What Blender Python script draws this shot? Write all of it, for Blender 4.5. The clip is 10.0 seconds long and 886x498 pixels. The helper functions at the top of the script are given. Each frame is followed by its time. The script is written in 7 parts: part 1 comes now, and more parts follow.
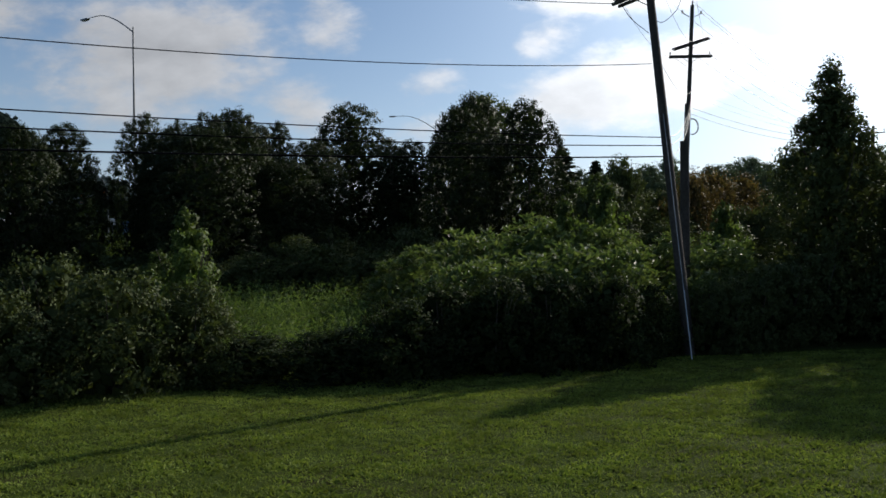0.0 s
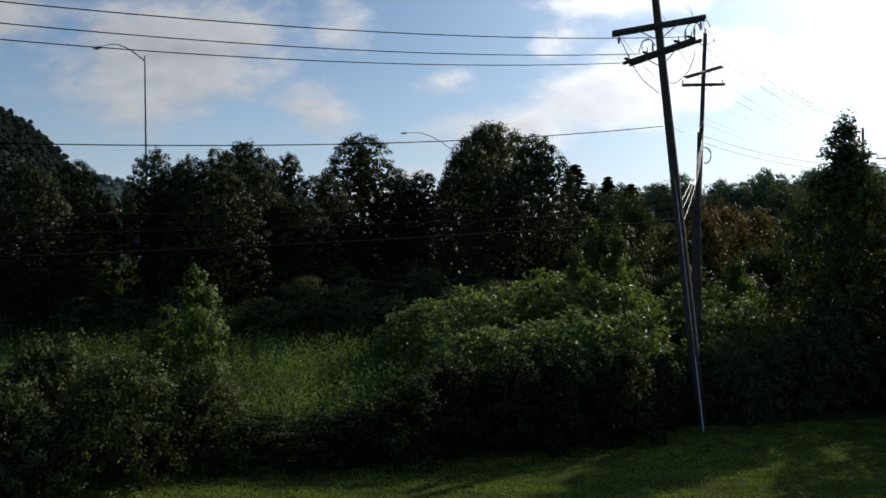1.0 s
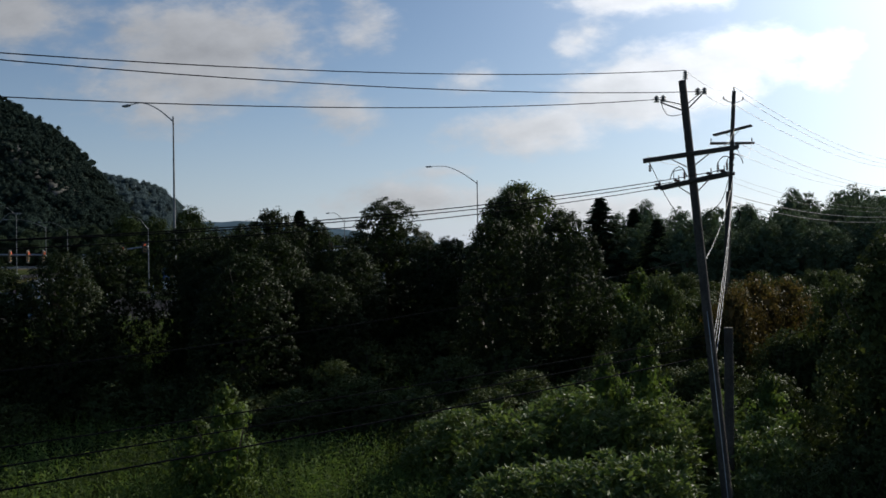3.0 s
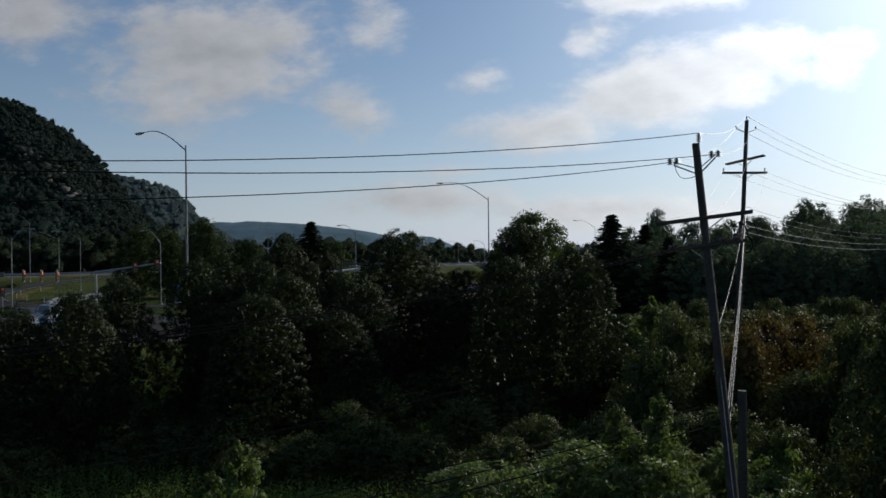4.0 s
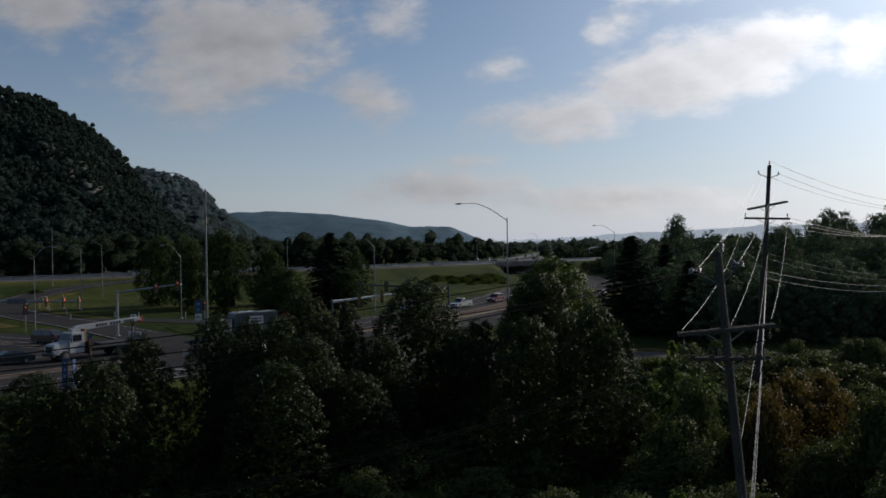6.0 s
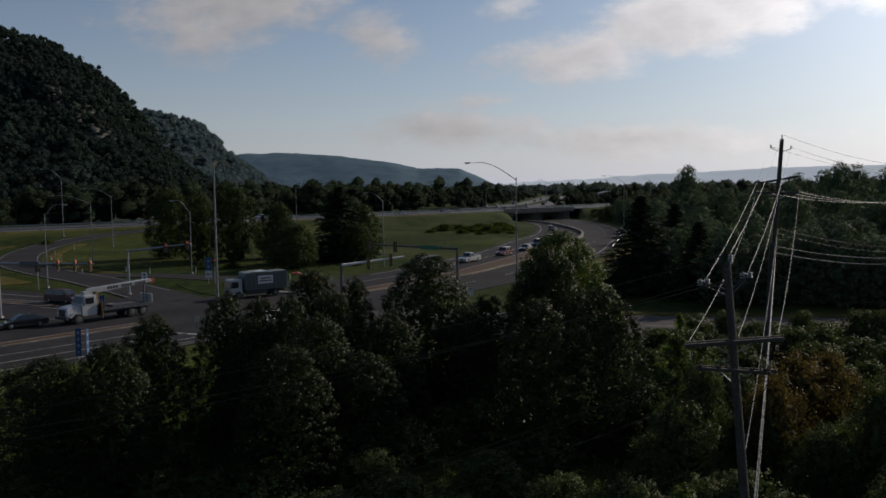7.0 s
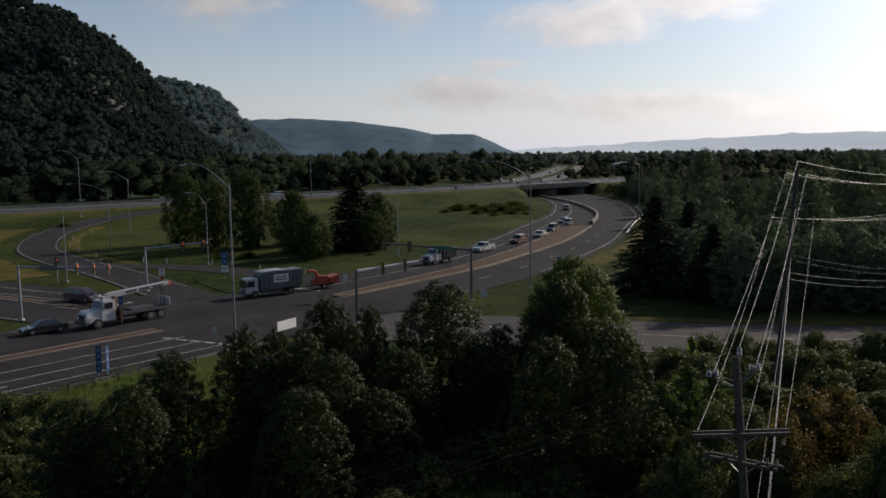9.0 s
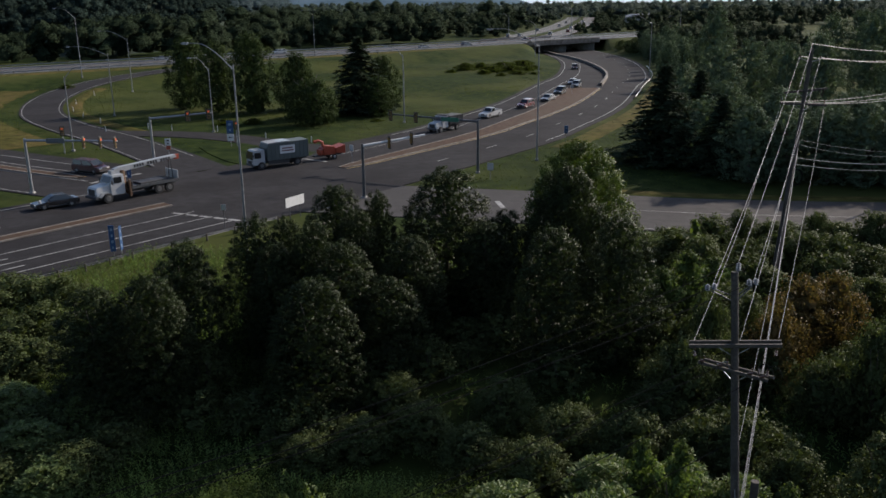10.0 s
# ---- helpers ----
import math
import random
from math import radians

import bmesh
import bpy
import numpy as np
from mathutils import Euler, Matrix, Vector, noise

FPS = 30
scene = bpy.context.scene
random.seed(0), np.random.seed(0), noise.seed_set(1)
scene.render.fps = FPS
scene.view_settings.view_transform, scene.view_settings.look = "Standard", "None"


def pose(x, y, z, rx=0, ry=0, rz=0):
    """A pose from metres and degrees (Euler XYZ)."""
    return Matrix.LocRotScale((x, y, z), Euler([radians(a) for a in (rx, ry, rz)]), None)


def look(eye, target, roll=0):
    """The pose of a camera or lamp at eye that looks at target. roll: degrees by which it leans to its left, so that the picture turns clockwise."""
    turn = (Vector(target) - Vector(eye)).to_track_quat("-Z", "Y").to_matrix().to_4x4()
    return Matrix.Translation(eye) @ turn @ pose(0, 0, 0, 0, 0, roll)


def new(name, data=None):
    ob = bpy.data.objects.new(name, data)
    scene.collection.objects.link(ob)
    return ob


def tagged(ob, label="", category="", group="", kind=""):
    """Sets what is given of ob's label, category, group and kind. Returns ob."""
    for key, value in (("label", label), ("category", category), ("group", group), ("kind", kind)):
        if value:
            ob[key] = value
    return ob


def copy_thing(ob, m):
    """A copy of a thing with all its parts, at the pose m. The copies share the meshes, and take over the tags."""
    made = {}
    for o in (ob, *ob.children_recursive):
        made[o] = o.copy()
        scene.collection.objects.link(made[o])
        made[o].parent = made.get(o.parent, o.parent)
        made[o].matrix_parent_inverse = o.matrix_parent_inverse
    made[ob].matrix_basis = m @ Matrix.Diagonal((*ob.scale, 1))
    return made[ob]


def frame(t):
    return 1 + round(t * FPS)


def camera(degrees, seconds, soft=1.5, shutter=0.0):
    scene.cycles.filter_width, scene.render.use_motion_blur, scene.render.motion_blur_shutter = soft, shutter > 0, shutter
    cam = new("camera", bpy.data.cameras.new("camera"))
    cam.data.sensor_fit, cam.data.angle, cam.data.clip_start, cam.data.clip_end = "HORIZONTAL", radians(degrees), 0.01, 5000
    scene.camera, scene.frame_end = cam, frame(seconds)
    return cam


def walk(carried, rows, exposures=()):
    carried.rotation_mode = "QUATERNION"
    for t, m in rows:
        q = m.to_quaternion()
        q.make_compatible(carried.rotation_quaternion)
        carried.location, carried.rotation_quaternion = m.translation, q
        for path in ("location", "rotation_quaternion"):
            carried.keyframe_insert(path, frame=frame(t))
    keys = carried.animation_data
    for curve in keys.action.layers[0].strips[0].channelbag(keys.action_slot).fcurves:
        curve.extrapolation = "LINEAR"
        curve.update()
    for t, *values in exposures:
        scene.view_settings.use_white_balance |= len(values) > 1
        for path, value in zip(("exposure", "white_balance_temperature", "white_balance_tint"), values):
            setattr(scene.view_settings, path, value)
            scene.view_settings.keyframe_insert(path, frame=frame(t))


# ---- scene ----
cam = camera(54.7, 10.0, soft=1.6)
PATH = [
    (0.0, look((0.000, 0.000, 3.615), (1.264, 19.960, 3.724), -0.88)),
    (0.5, look((0.078, 0.047, 4.705), (1.211, 20.014, 4.828), -0.83)),
    (1.0, look((0.144, 0.156, 5.876), (1.125, 20.131, 6.003), -0.80)),
    (1.5, look((0.197, 0.196, 7.012), (1.000, 20.180, 7.161), -0.81)),
    (2.0, look((0.139, 0.217, 8.219), (0.802, 20.205, 8.358), -0.82)),
    (2.5, look((0.040, 0.207, 9.448), (0.597, 20.199, 9.569), -0.84)),
    (4.0, look((-0.076, 0.161, 12.966), (0.122, 20.160, 13.088), -0.77)),
    (4.5, look((-0.022, 0.226, 14.109), (0.066, 20.225, 14.248), -0.76)),
    (5.0, look((-0.020, 0.297, 15.182), (-0.042, 20.296, 15.340), -0.74)),
    (6.5, look((-0.034, 0.337, 18.596), (-0.382, 20.322, 17.915), -0.66)),
    (7.0, look((-0.002, 0.390, 19.889), (-0.459, 20.329, 18.397), -0.63)),
    (7.5, look((0.062, 0.398, 21.027), (-0.498, 20.289, 19.021), -0.61)),
    (8.0, look((0.080, 0.461, 22.269), (-0.573, 20.319, 19.981), -0.56)),
    (8.5, look((0.081, 0.426, 23.416), (-0.647, 20.281, 21.122), -0.57)),
    (9.0, look((0.122, 0.361, 24.558), (-0.685, 20.212, 22.261), -0.58)),
    (9.5, look((0.149, 0.302, 25.682), (-0.748, 19.944, 22.023), -0.58)),
    (10.0, look((0.087, 0.229, 26.941), (-0.860, 19.401, 21.323), -0.59)),
]
EXPOSURES = [(0.0, 0.38, 6450, 10), (2.5, 0.2, 6400, 10), (4.0, 0.05, 6350, 10), (5.0, -0.02, 6350, 10), (6.5, -0.17, 6700, 14), (7.5, -0.07, 6900, 15), (8.5, 0.20, 7100, 17), (9.0, 0.27, 7050, 16), (9.5, 0.28, 6950, 15), (10.0, 0.86, 6650, 15)]
walk(cam, PATH, exposures=EXPOSURES)

# ---- world: hazy morning sky with clouds, one low sun ahead to the right ----
SUN_AZ, SUN_EL = radians(46.5), radians(27)      # azimuth from +y towards +x
SUN_DIR = Vector((math.sin(SUN_AZ) * math.cos(SUN_EL), math.cos(SUN_AZ) * math.cos(SUN_EL), math.sin(SUN_EL)))


def make_world():
    w = bpy.data.worlds.new("sky")
    scene.world = w
    w.use_nodes = True
    nt = w.node_tree
    nt.nodes.clear()
    N, L = nt.nodes.new, nt.links.new

    def op(kind, a, b=None, c=None):
        n = N("ShaderNodeMath")
        n.operation = kind
        for i, v in enumerate((a, b, c)):
            if v is None:
                continue
            if isinstance(v, (int, float)):
                n.inputs[i].default_value = v
            else:
                L(v, n.inputs[i])
        return n.outputs[0]

    tc = N("ShaderNodeTexCoord")
    sep = N("ShaderNodeSeparateXYZ")
    L(tc.outputs["Generated"], sep.inputs[0])
    dx, dy, dz = sep.outputs
    ys = op("MAXIMUM", dy, 0.05)
    u = op("DIVIDE", dx, ys)
    v = op("DIVIDE", dz, ys)
    com = N("ShaderNodeCombineXYZ")
    L(u, com.inputs[0]), L(v, com.inputs[1])
    # warped noise on the sky plane
    n1 = N("ShaderNodeTexNoise")
    n1.inputs["Scale"].default_value, n1.inputs["Detail"].default_value, n1.inputs["Roughness"].default_value = 9.0, 9, 0.60
    mp = N("ShaderNodeMapping")
    mp.inputs["Scale"].default_value = (1.0, 1.9, 1.0)
    mp.inputs["Rotation"].default_value = (0, 0, -0.35)
    L(com.outputs[0], mp.inputs[0]), L(mp.outputs[0], n1.inputs["Vector"])
    n2 = N("ShaderNodeTexNoise")
    n2.inputs["Scale"].default_value, n2.inputs["Detail"].default_value, n2.inputs["Roughness"].default_value = 3.2, 8, 0.55
    L(mp.outputs[0], n2.inputs["Vector"])

    def blob(cu, cv, ru, rv, rot):
        a, b = op("SUBTRACT", u, cu), op("SUBTRACT", v, cv)
        cs, sn = math.cos(rot), math.sin(rot)
        p = op("DIVIDE", op("ADD", op("MULTIPLY", a, cs), op("MULTIPLY", b, sn)), ru)
        q = op("DIVIDE", op("SUBTRACT", op("MULTIPLY", b, cs), op("MULTIPLY", a, sn)), rv)
        d = op("SQRT", op("ADD", op("MULTIPLY", p, p), op("MULTIPLY", q, q)))
        return op("SUBTRACT", 1.0, d)

    cover = None
    for c in CLOUDS:
        m = op("MULTIPLY", op("ADD", blob(*c[:5]), 0.25), c[5])
        m = op("SUBTRACT", m, 0.25)
        cover = m if cover is None else op("MAXIMUM", cover, m)
    cover = op("MAXIMUM", cover, -1.2)
    n3 = N("ShaderNodeTexNoise")
    n3.inputs["Scale"].default_value, n3.inputs["Detail"].default_value, n3.inputs["Roughness"].default_value = 30.0, 6, 0.6
    L(mp.outputs[0], n3.inputs["Vector"])
    dens = op("ADD", op("MULTIPLY", cover, 1.35), op("MULTIPLY", op("SUBTRACT", n1.outputs[0], 0.5), 1.9))
    dens = op("ADD", dens, op("MULTIPLY", op("SUBTRACT", n2.outputs[0], 0.5), 1.2))
    dens = op("ADD", dens, op("MULTIPLY", op("SUBTRACT", n3.outputs[0], 0.5), 0.7))
    mr = N("ShaderNodeMapRange")
    mr.interpolation_type = "SMOOTHSTEP"
    mr.inputs["From Min"].default_value, mr.inputs["From Max"].default_value = -0.02, 0.85
    L(dens, mr.inputs[0])
    front = N("ShaderNodeMapRange")
    front.inputs["From Min"].default_value, front.inputs["From Max"].default_value = 0.05, 0.3
    L(dy, front.inputs[0])
    seen = op("MULTIPLY", mr.outputs[0], front.outputs[0])
    # broken cloud over the rest of the sky, from the noise alone
    n4 = N("ShaderNodeTexNoise")
    n4.inputs["Scale"].default_value, n4.inputs["Detail"].default_value = 2.6, 6
    L(tc.outputs["Generated"], n4.inputs["Vector"])
    mr2 = N("ShaderNodeMapRange")
    mr2.interpolation_type = "SMOOTHSTEP"
    mr2.inputs["From Min"].default_value, mr2.inputs["From Max"].default_value = 0.50, 0.68
    L(n4.outputs[0], mr2.inputs[0])
    rest = op("MULTIPLY", op("MULTIPLY", mr2.outputs[0], 0.25), op("SUBTRACT", 1.0, front.outputs[0]))
    clouds = op("MULTIPLY", op("ADD", seen, rest), 0.88)

    # angle to the sun: hazy aureole
    dot = N("ShaderNodeVectorMath")
    dot.operation = "DOT_PRODUCT"
    L(tc.outputs["Generated"], dot.inputs[0])
    dot.inputs[1].default_value = SUN_DIR
    near = op("MAXIMUM", dot.outputs["Value"], 0.0)
    glow = op("POWER", near, 11.0)
    haze_h = op("POWER", op("SUBTRACT", 1.0, op("MINIMUM", op("ABSOLUTE", dz), 1.0)), 9.0)

    sky = N("ShaderNodeTexSky")
    sky.sky_type = "NISHITA"
    sky.sun_disc = False
    sky.sun_elevation, sky.sun_rotation = SUN_EL, SUN_AZ
    sky.air_density, sky.dust_density, sky.ozone_density, sky.altitude = 1.0, 0.35, 3.0, 100

    def mix(fac, a, b, kind="MIX"):
        n = N("ShaderNodeMix")
        n.data_type, n.blend_type = "RGBA", kind
        for sock, val in ((n.inputs["Factor"], fac), (n.inputs["A"], a), (n.inputs["B"], b)):
            if isinstance(val, (int, float)):
                sock.default_value = val
            elif isinstance(val, tuple):
                sock.default_value = val
            else:
                L(val, sock)
        return n.outputs["Result"]

    # scale a colour by a value
    def tint(color, fac):
        n = N("ShaderNodeVectorMath")
        n.operation = "SCALE"
        n.inputs[0].default_value = color
        L(fac, n.inputs["Scale"])
        return n.outputs[0]

    ahead_sun = op("ADD", op("MULTIPLY", dot.outputs["Value"], 0.5), 0.5)
    veil = tint(HAZE, op("ADD", 0.05, op("MULTIPLY", op("POWER", ahead_sun, 1.4), 1.5)))
    base = mix(op("MULTIPLY", haze_h, HAZE_AMOUNT), sky.outputs[0], veil)
    # clouds: grey bellies where thick, bright rims, brighter towards the sun
    lit = op("ADD", CLOUD_BASE, op("MULTIPLY", op("POWER", near, 5.0), CLOUD_SUN))
    belly = op("SUBTRACT", 1.0, op("MULTIPLY", op("MAXIMUM", op("SUBTRACT", dens, 0.55), 0.0), 0.16))
    # billows: lit on the side towards the sun, shaded below
    off = N("ShaderNodeVectorMath")
    off.operation = "ADD"
    off.inputs[1].default_value = (0.020, 0.022, 0.0)
    L(mp.outputs[0], off.inputs[0])
    ahead = None
    for src, wt in ((n1, 2.3), (n2, 1.2)):
        nb = N("ShaderNodeTexNoise")
        for key in ("Scale", "Detail", "Roughness"):
            nb.inputs[key].default_value = src.inputs[key].default_value
        nb.inputs["Detail"].default_value = 5
        L(off.outputs[0], nb.inputs["Vector"])
        d = op("MULTIPLY", op("SUBTRACT", src.outputs[0], nb.outputs[0]), wt)
        ahead = d if ahead is None else op("ADD", ahead, d)
    relief = op("MINIMUM", op("MAXIMUM", op("MULTIPLY", ahead, 0.32), -0.22), 0.22)
    belly = op("ADD", belly, relief)
    ccol = tint((0.97, 0.975, 1.0), op("MULTIPLY", lit, belly))
    out = mix(clouds, base, ccol)
    aure = tint((0.94, 0.99, 1.0), op("MULTIPLY", glow, AUREOLE))
    tot = N("ShaderNodeVectorMath")
    tot.operation = "ADD"
    L(out, tot.inputs[0]), L(aure, tot.inputs[1])
    bg = N("ShaderNodeBackground")
    bg.inputs["Strength"].default_value = SKY_STRENGTH
    L(tot.outputs[0], bg.inputs[0])
    o = N("ShaderNodeOutputWorld")
    L(bg.outputs[0], o.inputs[0])


SKY_STRENGTH = 0.070
HAZE, HAZE_AMOUNT = (6.0, 6.7, 8.2), 0.85
CLOUD_BASE, CLOUD_SUN, AUREOLE = 5.4, 13.0, 17.0
# sky plane: centre (x/y, z/y), half-sizes, turn
CLOUDS = [
    (-0.265, 0.235, 0.175, 0.095, 0.15, 1.0), (-0.46, 0.285, 0.13, 0.06, 0.0, 0.8), (0.30, 0.200, 0.20, 0.055, 0.24, 1.25),
    (0.13, 0.145, 0.14, 0.045, 0.18, 0.8), (-0.100, 0.172, 0.085, 0.05, -0.2, 0.65), (0.185, 0.250, 0.07, 0.035, 0.5, 0.75), (-0.065, 0.275, 0.055, 0.065, 0.0, 0.65),
    (0.475, 0.225, 0.05, 0.045, 0.5, 0.9), (0.27, 0.298, 0.14, 0.030, 0.05, 0.9), (-0.01, 0.064, 0.18, 0.034, 0.0, 0.8), (0.19, 0.050, 0.22, 0.030, 0.0, 0.85), (0.02, 0.095, 0.10, 0.018, 0.1, 0.6),
    (-0.42, 0.19, 0.07, 0.035, -0.3, 0.45), (0.07, 0.21, 0.06, 0.03, 0.6, 0.45),
]
make_world()
sun = new("sun", bpy.data.lights.new("sun", "SUN"))
sun.data.energy, sun.data.angle, sun.data.color = 3.3, radians(0.6), (1.0, 0.92, 0.80)
sun.matrix_world = look(SUN_DIR * 100, (0, 0, 0))


# ---- materials ----
def nodes(name):
    m = bpy.data.materials.new(name)
    m.use_nodes = True
    nt = m.node_tree
    return m, nt, nt.nodes["Principled BSDF"]


def surf(name, c1, c2, scale=3.0, rough=0.7, bump=0.3, bscale=30.0, metal=0.0, spec=0.4, stain=None, sscale=0.4):
    """A surface with fine grain, relief and, if given, larger stains."""
    m, nt, p = nodes(name)
    N, L = nt.nodes.new, nt.links.new
    tc = N("ShaderNodeTexCoord")
    n = N("ShaderNodeTexNoise")
    n.inputs["Scale"].default_value, n.inputs["Detail"].default_value = scale, 8
    L(tc.outputs["Object"], n.inputs["Vector"])
    r = N("ShaderNodeValToRGB")
    r.color_ramp.elements[0].position, r.color_ramp.elements[1].position = 0.32, 0.68
    r.color_ramp.elements[0].color, r.color_ramp.elements[1].color = (*c1, 1), (*c2, 1)
    L(n.outputs[0], r.inputs[0])
    col = r.outputs[0]
    if stain:
        s = N("ShaderNodeTexNoise")
        s.inputs["Scale"].default_value, s.inputs["Detail"].default_value = sscale, 5
        L(tc.outputs["Object"], s.inputs["Vector"])
        mr = N("ShaderNodeMapRange")
        mr.inputs["From Min"].default_value, mr.inputs["From Max"].default_value = 0.45, 0.68
        L(s.outputs[0], mr.inputs[0])
        mx = N("ShaderNodeMix")
        mx.data_type = "RGBA"
        L(mr.outputs[0], mx.inputs["Factor"]), L(col, mx.inputs["A"])
        mx.inputs["B"].default_value = (*stain, 1)
        col = mx.outputs["Result"]
    L(col, p.inputs["Base Color"])
    b = N("ShaderNodeTexNoise")
    b.inputs["Scale"].default_value, b.inputs["Detail"].default_value = bscale, 6
    L(tc.outputs["Object"], b.inputs["Vector"])
    bp = N("ShaderNodeBump")
    bp.inputs["Strength"].default_value, bp.inputs["Distance"].default_value = bump, 0.02
    L(b.outputs[0], bp.inputs["Height"]), L(bp.outputs[0], p.inputs["Normal"])
    p.inputs["Roughness"].default_value, p.inputs["Metallic"].default_value = rough, metal
    p.inputs["Specular IOR Level"].default_value = spec
    return m


def leaf(name, c1, c2, rough=0.45, through_light=0.3, spec=0.5, patch=(0.7, 1.25), pscale=0.9, relief=0.0):
    """Leaves: each one its own shade, light passing through from behind; relief: leafy bumps of a far crown, per metre."""
    m, nt, p = nodes(name)
    N, L = nt.nodes.new, nt.links.new
    g = N("ShaderNodeNewGeometry")
    r = N("ShaderNodeValToRGB")
    r.color_ramp.elements[0].color, r.color_ramp.elements[1].color = (*c1, 1), (*c2, 1)
    L(g.outputs["Random Per Island"], r.inputs[0])
    tc = N("ShaderNodeTexCoord")
    n = N("ShaderNodeTexNoise")
    n.inputs["Scale"].default_value, n.inputs["Detail"].default_value = pscale, 4
    L(tc.outputs["Object"], n.inputs["Vector"])
    mr = N("ShaderNodeMapRange")
    mr.inputs["From Min"].default_value, mr.inputs["From Max"].default_value = 0.3, 0.7
    mr.inputs["To Min"].default_value, mr.inputs["To Max"].default_value = patch
    L(n.outputs[0], mr.inputs[0])
    sc = N("ShaderNodeVectorMath")
    sc.operation = "SCALE"
    L(r.outputs[0], sc.inputs[0]), L(mr.outputs[0], sc.inputs["Scale"])
    L(sc.outputs[0], p.inputs["Base Color"])
    p.inputs["Roughness"].default_value, p.inputs["Specular IOR Level"].default_value = rough, spec
    if relief:
        b = N("ShaderNodeTexNoise")
        b.inputs["Scale"].default_value, b.inputs["Detail"].default_value, b.inputs["Roughness"].default_value = relief, 5, 0.7
        bp = N("ShaderNodeBump")
        bp.inputs["Strength"].default_value, bp.inputs["Distance"].default_value = 1.0, 0.9 / relief
        L(tc.outputs["Object"], b.inputs["Vector"]), L(b.outputs[0], bp.inputs["Height"]), L(bp.outputs[0], p.inputs["Normal"])
    t = N("ShaderNodeBsdfTranslucent")
    y = N("ShaderNodeVectorMath")
    y.operation = "MULTIPLY"
    y.inputs[1].default_value = (1.4, 1.45, 0.75)
    L(sc.outputs[0], y.inputs[0]), L(y.outputs[0], t.inputs[0])
    mx = N("ShaderNodeMixShader")
    mx.inputs[0].default_value = through_light
    L(p.outputs[0], mx.inputs[1]), L(t.outputs[0], mx.inputs[2])
    L(mx.outputs[0], nt.nodes["Material Output"].inputs[0])
    return m


def plain(name, c, rough=0.5, metal=0.0, coat=0.0, spec=0.5):
    m, nt, p = nodes(name)
    N, L = nt.nodes.new, nt.links.new
    tc = N("ShaderNodeTexCoord")
    n = N("ShaderNodeTexNoise")
    n.inputs["Scale"].default_value, n.inputs["Detail"].default_value = 2.2, 6
    L(tc.outputs["Object"], n.inputs["Vector"])
    mr = N("ShaderNodeMapRange")
    mr.inputs["To Min"].default_value, mr.inputs["To Max"].default_value = 0.8, 1.12
    L(n.outputs[0], mr.inputs[0])
    sc = N("ShaderNodeVectorMath")
    sc.operation = "SCALE"
    sc.inputs[0].default_value = c
    L(mr.outputs[0], sc.inputs["Scale"]), L(sc.outputs[0], p.inputs["Base Color"])
    rr = N("ShaderNodeMapRange")
    rr.inputs["To Min"].default_value, rr.inputs["To Max"].default_value = max(rough - 0.1, 0.02), min(rough + 0.15, 1)
    L(n.outputs[0], rr.inputs[0]), L(rr.outputs[0], p.inputs["Roughness"])
    p.inputs["Metallic"].default_value, p.inputs["Coat Weight"].default_value = metal, coat
    p.inputs["Specular IOR Level"].default_value = spec
    return m


def lamp_mat(name, c, strength):
    m, nt, p = nodes(name)
    p.inputs["Base Color"].default_value = (*c, 1)
    p.inputs["Emission Color"].default_value, p.inputs["Emission Strength"].default_value = (*c, 1), strength
    return m


M_LAWN = surf("mown_grass", (0.020, 0.034, 0.006), (0.062, 0.084, 0.014), 16.0, 0.95, 1.0, 30.0, spec=0.03, stain=(0.036, 0.040, 0.012), sscale=0.5)
M_ROUGH = surf("rough_grass", (0.009, 0.018, 0.005), (0.029, 0.043, 0.011), 0.45, 0.95, 1.0, 5.0, spec=0.03, stain=(0.054, 0.061, 0.018), sscale=0.035)
M_BLADE = leaf("grass_blades", (0.088, 0.132, 0.024), (0.200, 0.240, 0.056), 0.75, 0.30, 0.10, (0.6, 1.25), 0.9)
M_PEAR = leaf("pear_leaves", (0.015, 0.024, 0.011), (0.034, 0.048, 0.020), 0.5, 0.26, 0.10)
# darker hedge leaf: the shade below the sumac is put into the colour
M_HEDGE = leaf("hedge_leaves_shade_in_colour", (0.018, 0.028, 0.012), (0.040, 0.056, 0.022), 0.7, 0.22, 0.05)
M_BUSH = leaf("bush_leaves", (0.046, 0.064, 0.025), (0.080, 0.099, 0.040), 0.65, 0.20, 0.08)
M_SUMAC = leaf("sumac_leaves", (0.064, 0.104, 0.036), (0.146, 0.184, 0.070), 0.5, 0.34, 0.22)
M_WEED = leaf("weed_leaves", (0.054, 0.094, 0.028), (0.128, 0.172, 0.052), 0.6, 0.35, 0.15, (0.45, 1.5), 0.35)
M_RUST = leaf("rust_leaves", (0.048, 0.045, 0.018), (0.160, 0.104, 0.042), 0.6, 0.28, 0.12)
# colour raised and made bluer to carry the haze over the wood
M_WOOD = leaf("wood_leaves_haze_tint", (0.064, 0.096, 0.062), (0.098, 0.136, 0.086), 0.8, 0.14, 0.05)
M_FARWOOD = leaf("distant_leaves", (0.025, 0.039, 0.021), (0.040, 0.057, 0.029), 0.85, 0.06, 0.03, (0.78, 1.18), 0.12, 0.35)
# paler, bluer leaf of the far valley: haze painted into the colour
M_FARWOOD2 = leaf("valley_haze_leaves", (0.046, 0.066, 0.050), (0.076, 0.100, 0.076), 0.85, 0.08, 0.03, (0.65, 1.3), 0.03, 0.35)
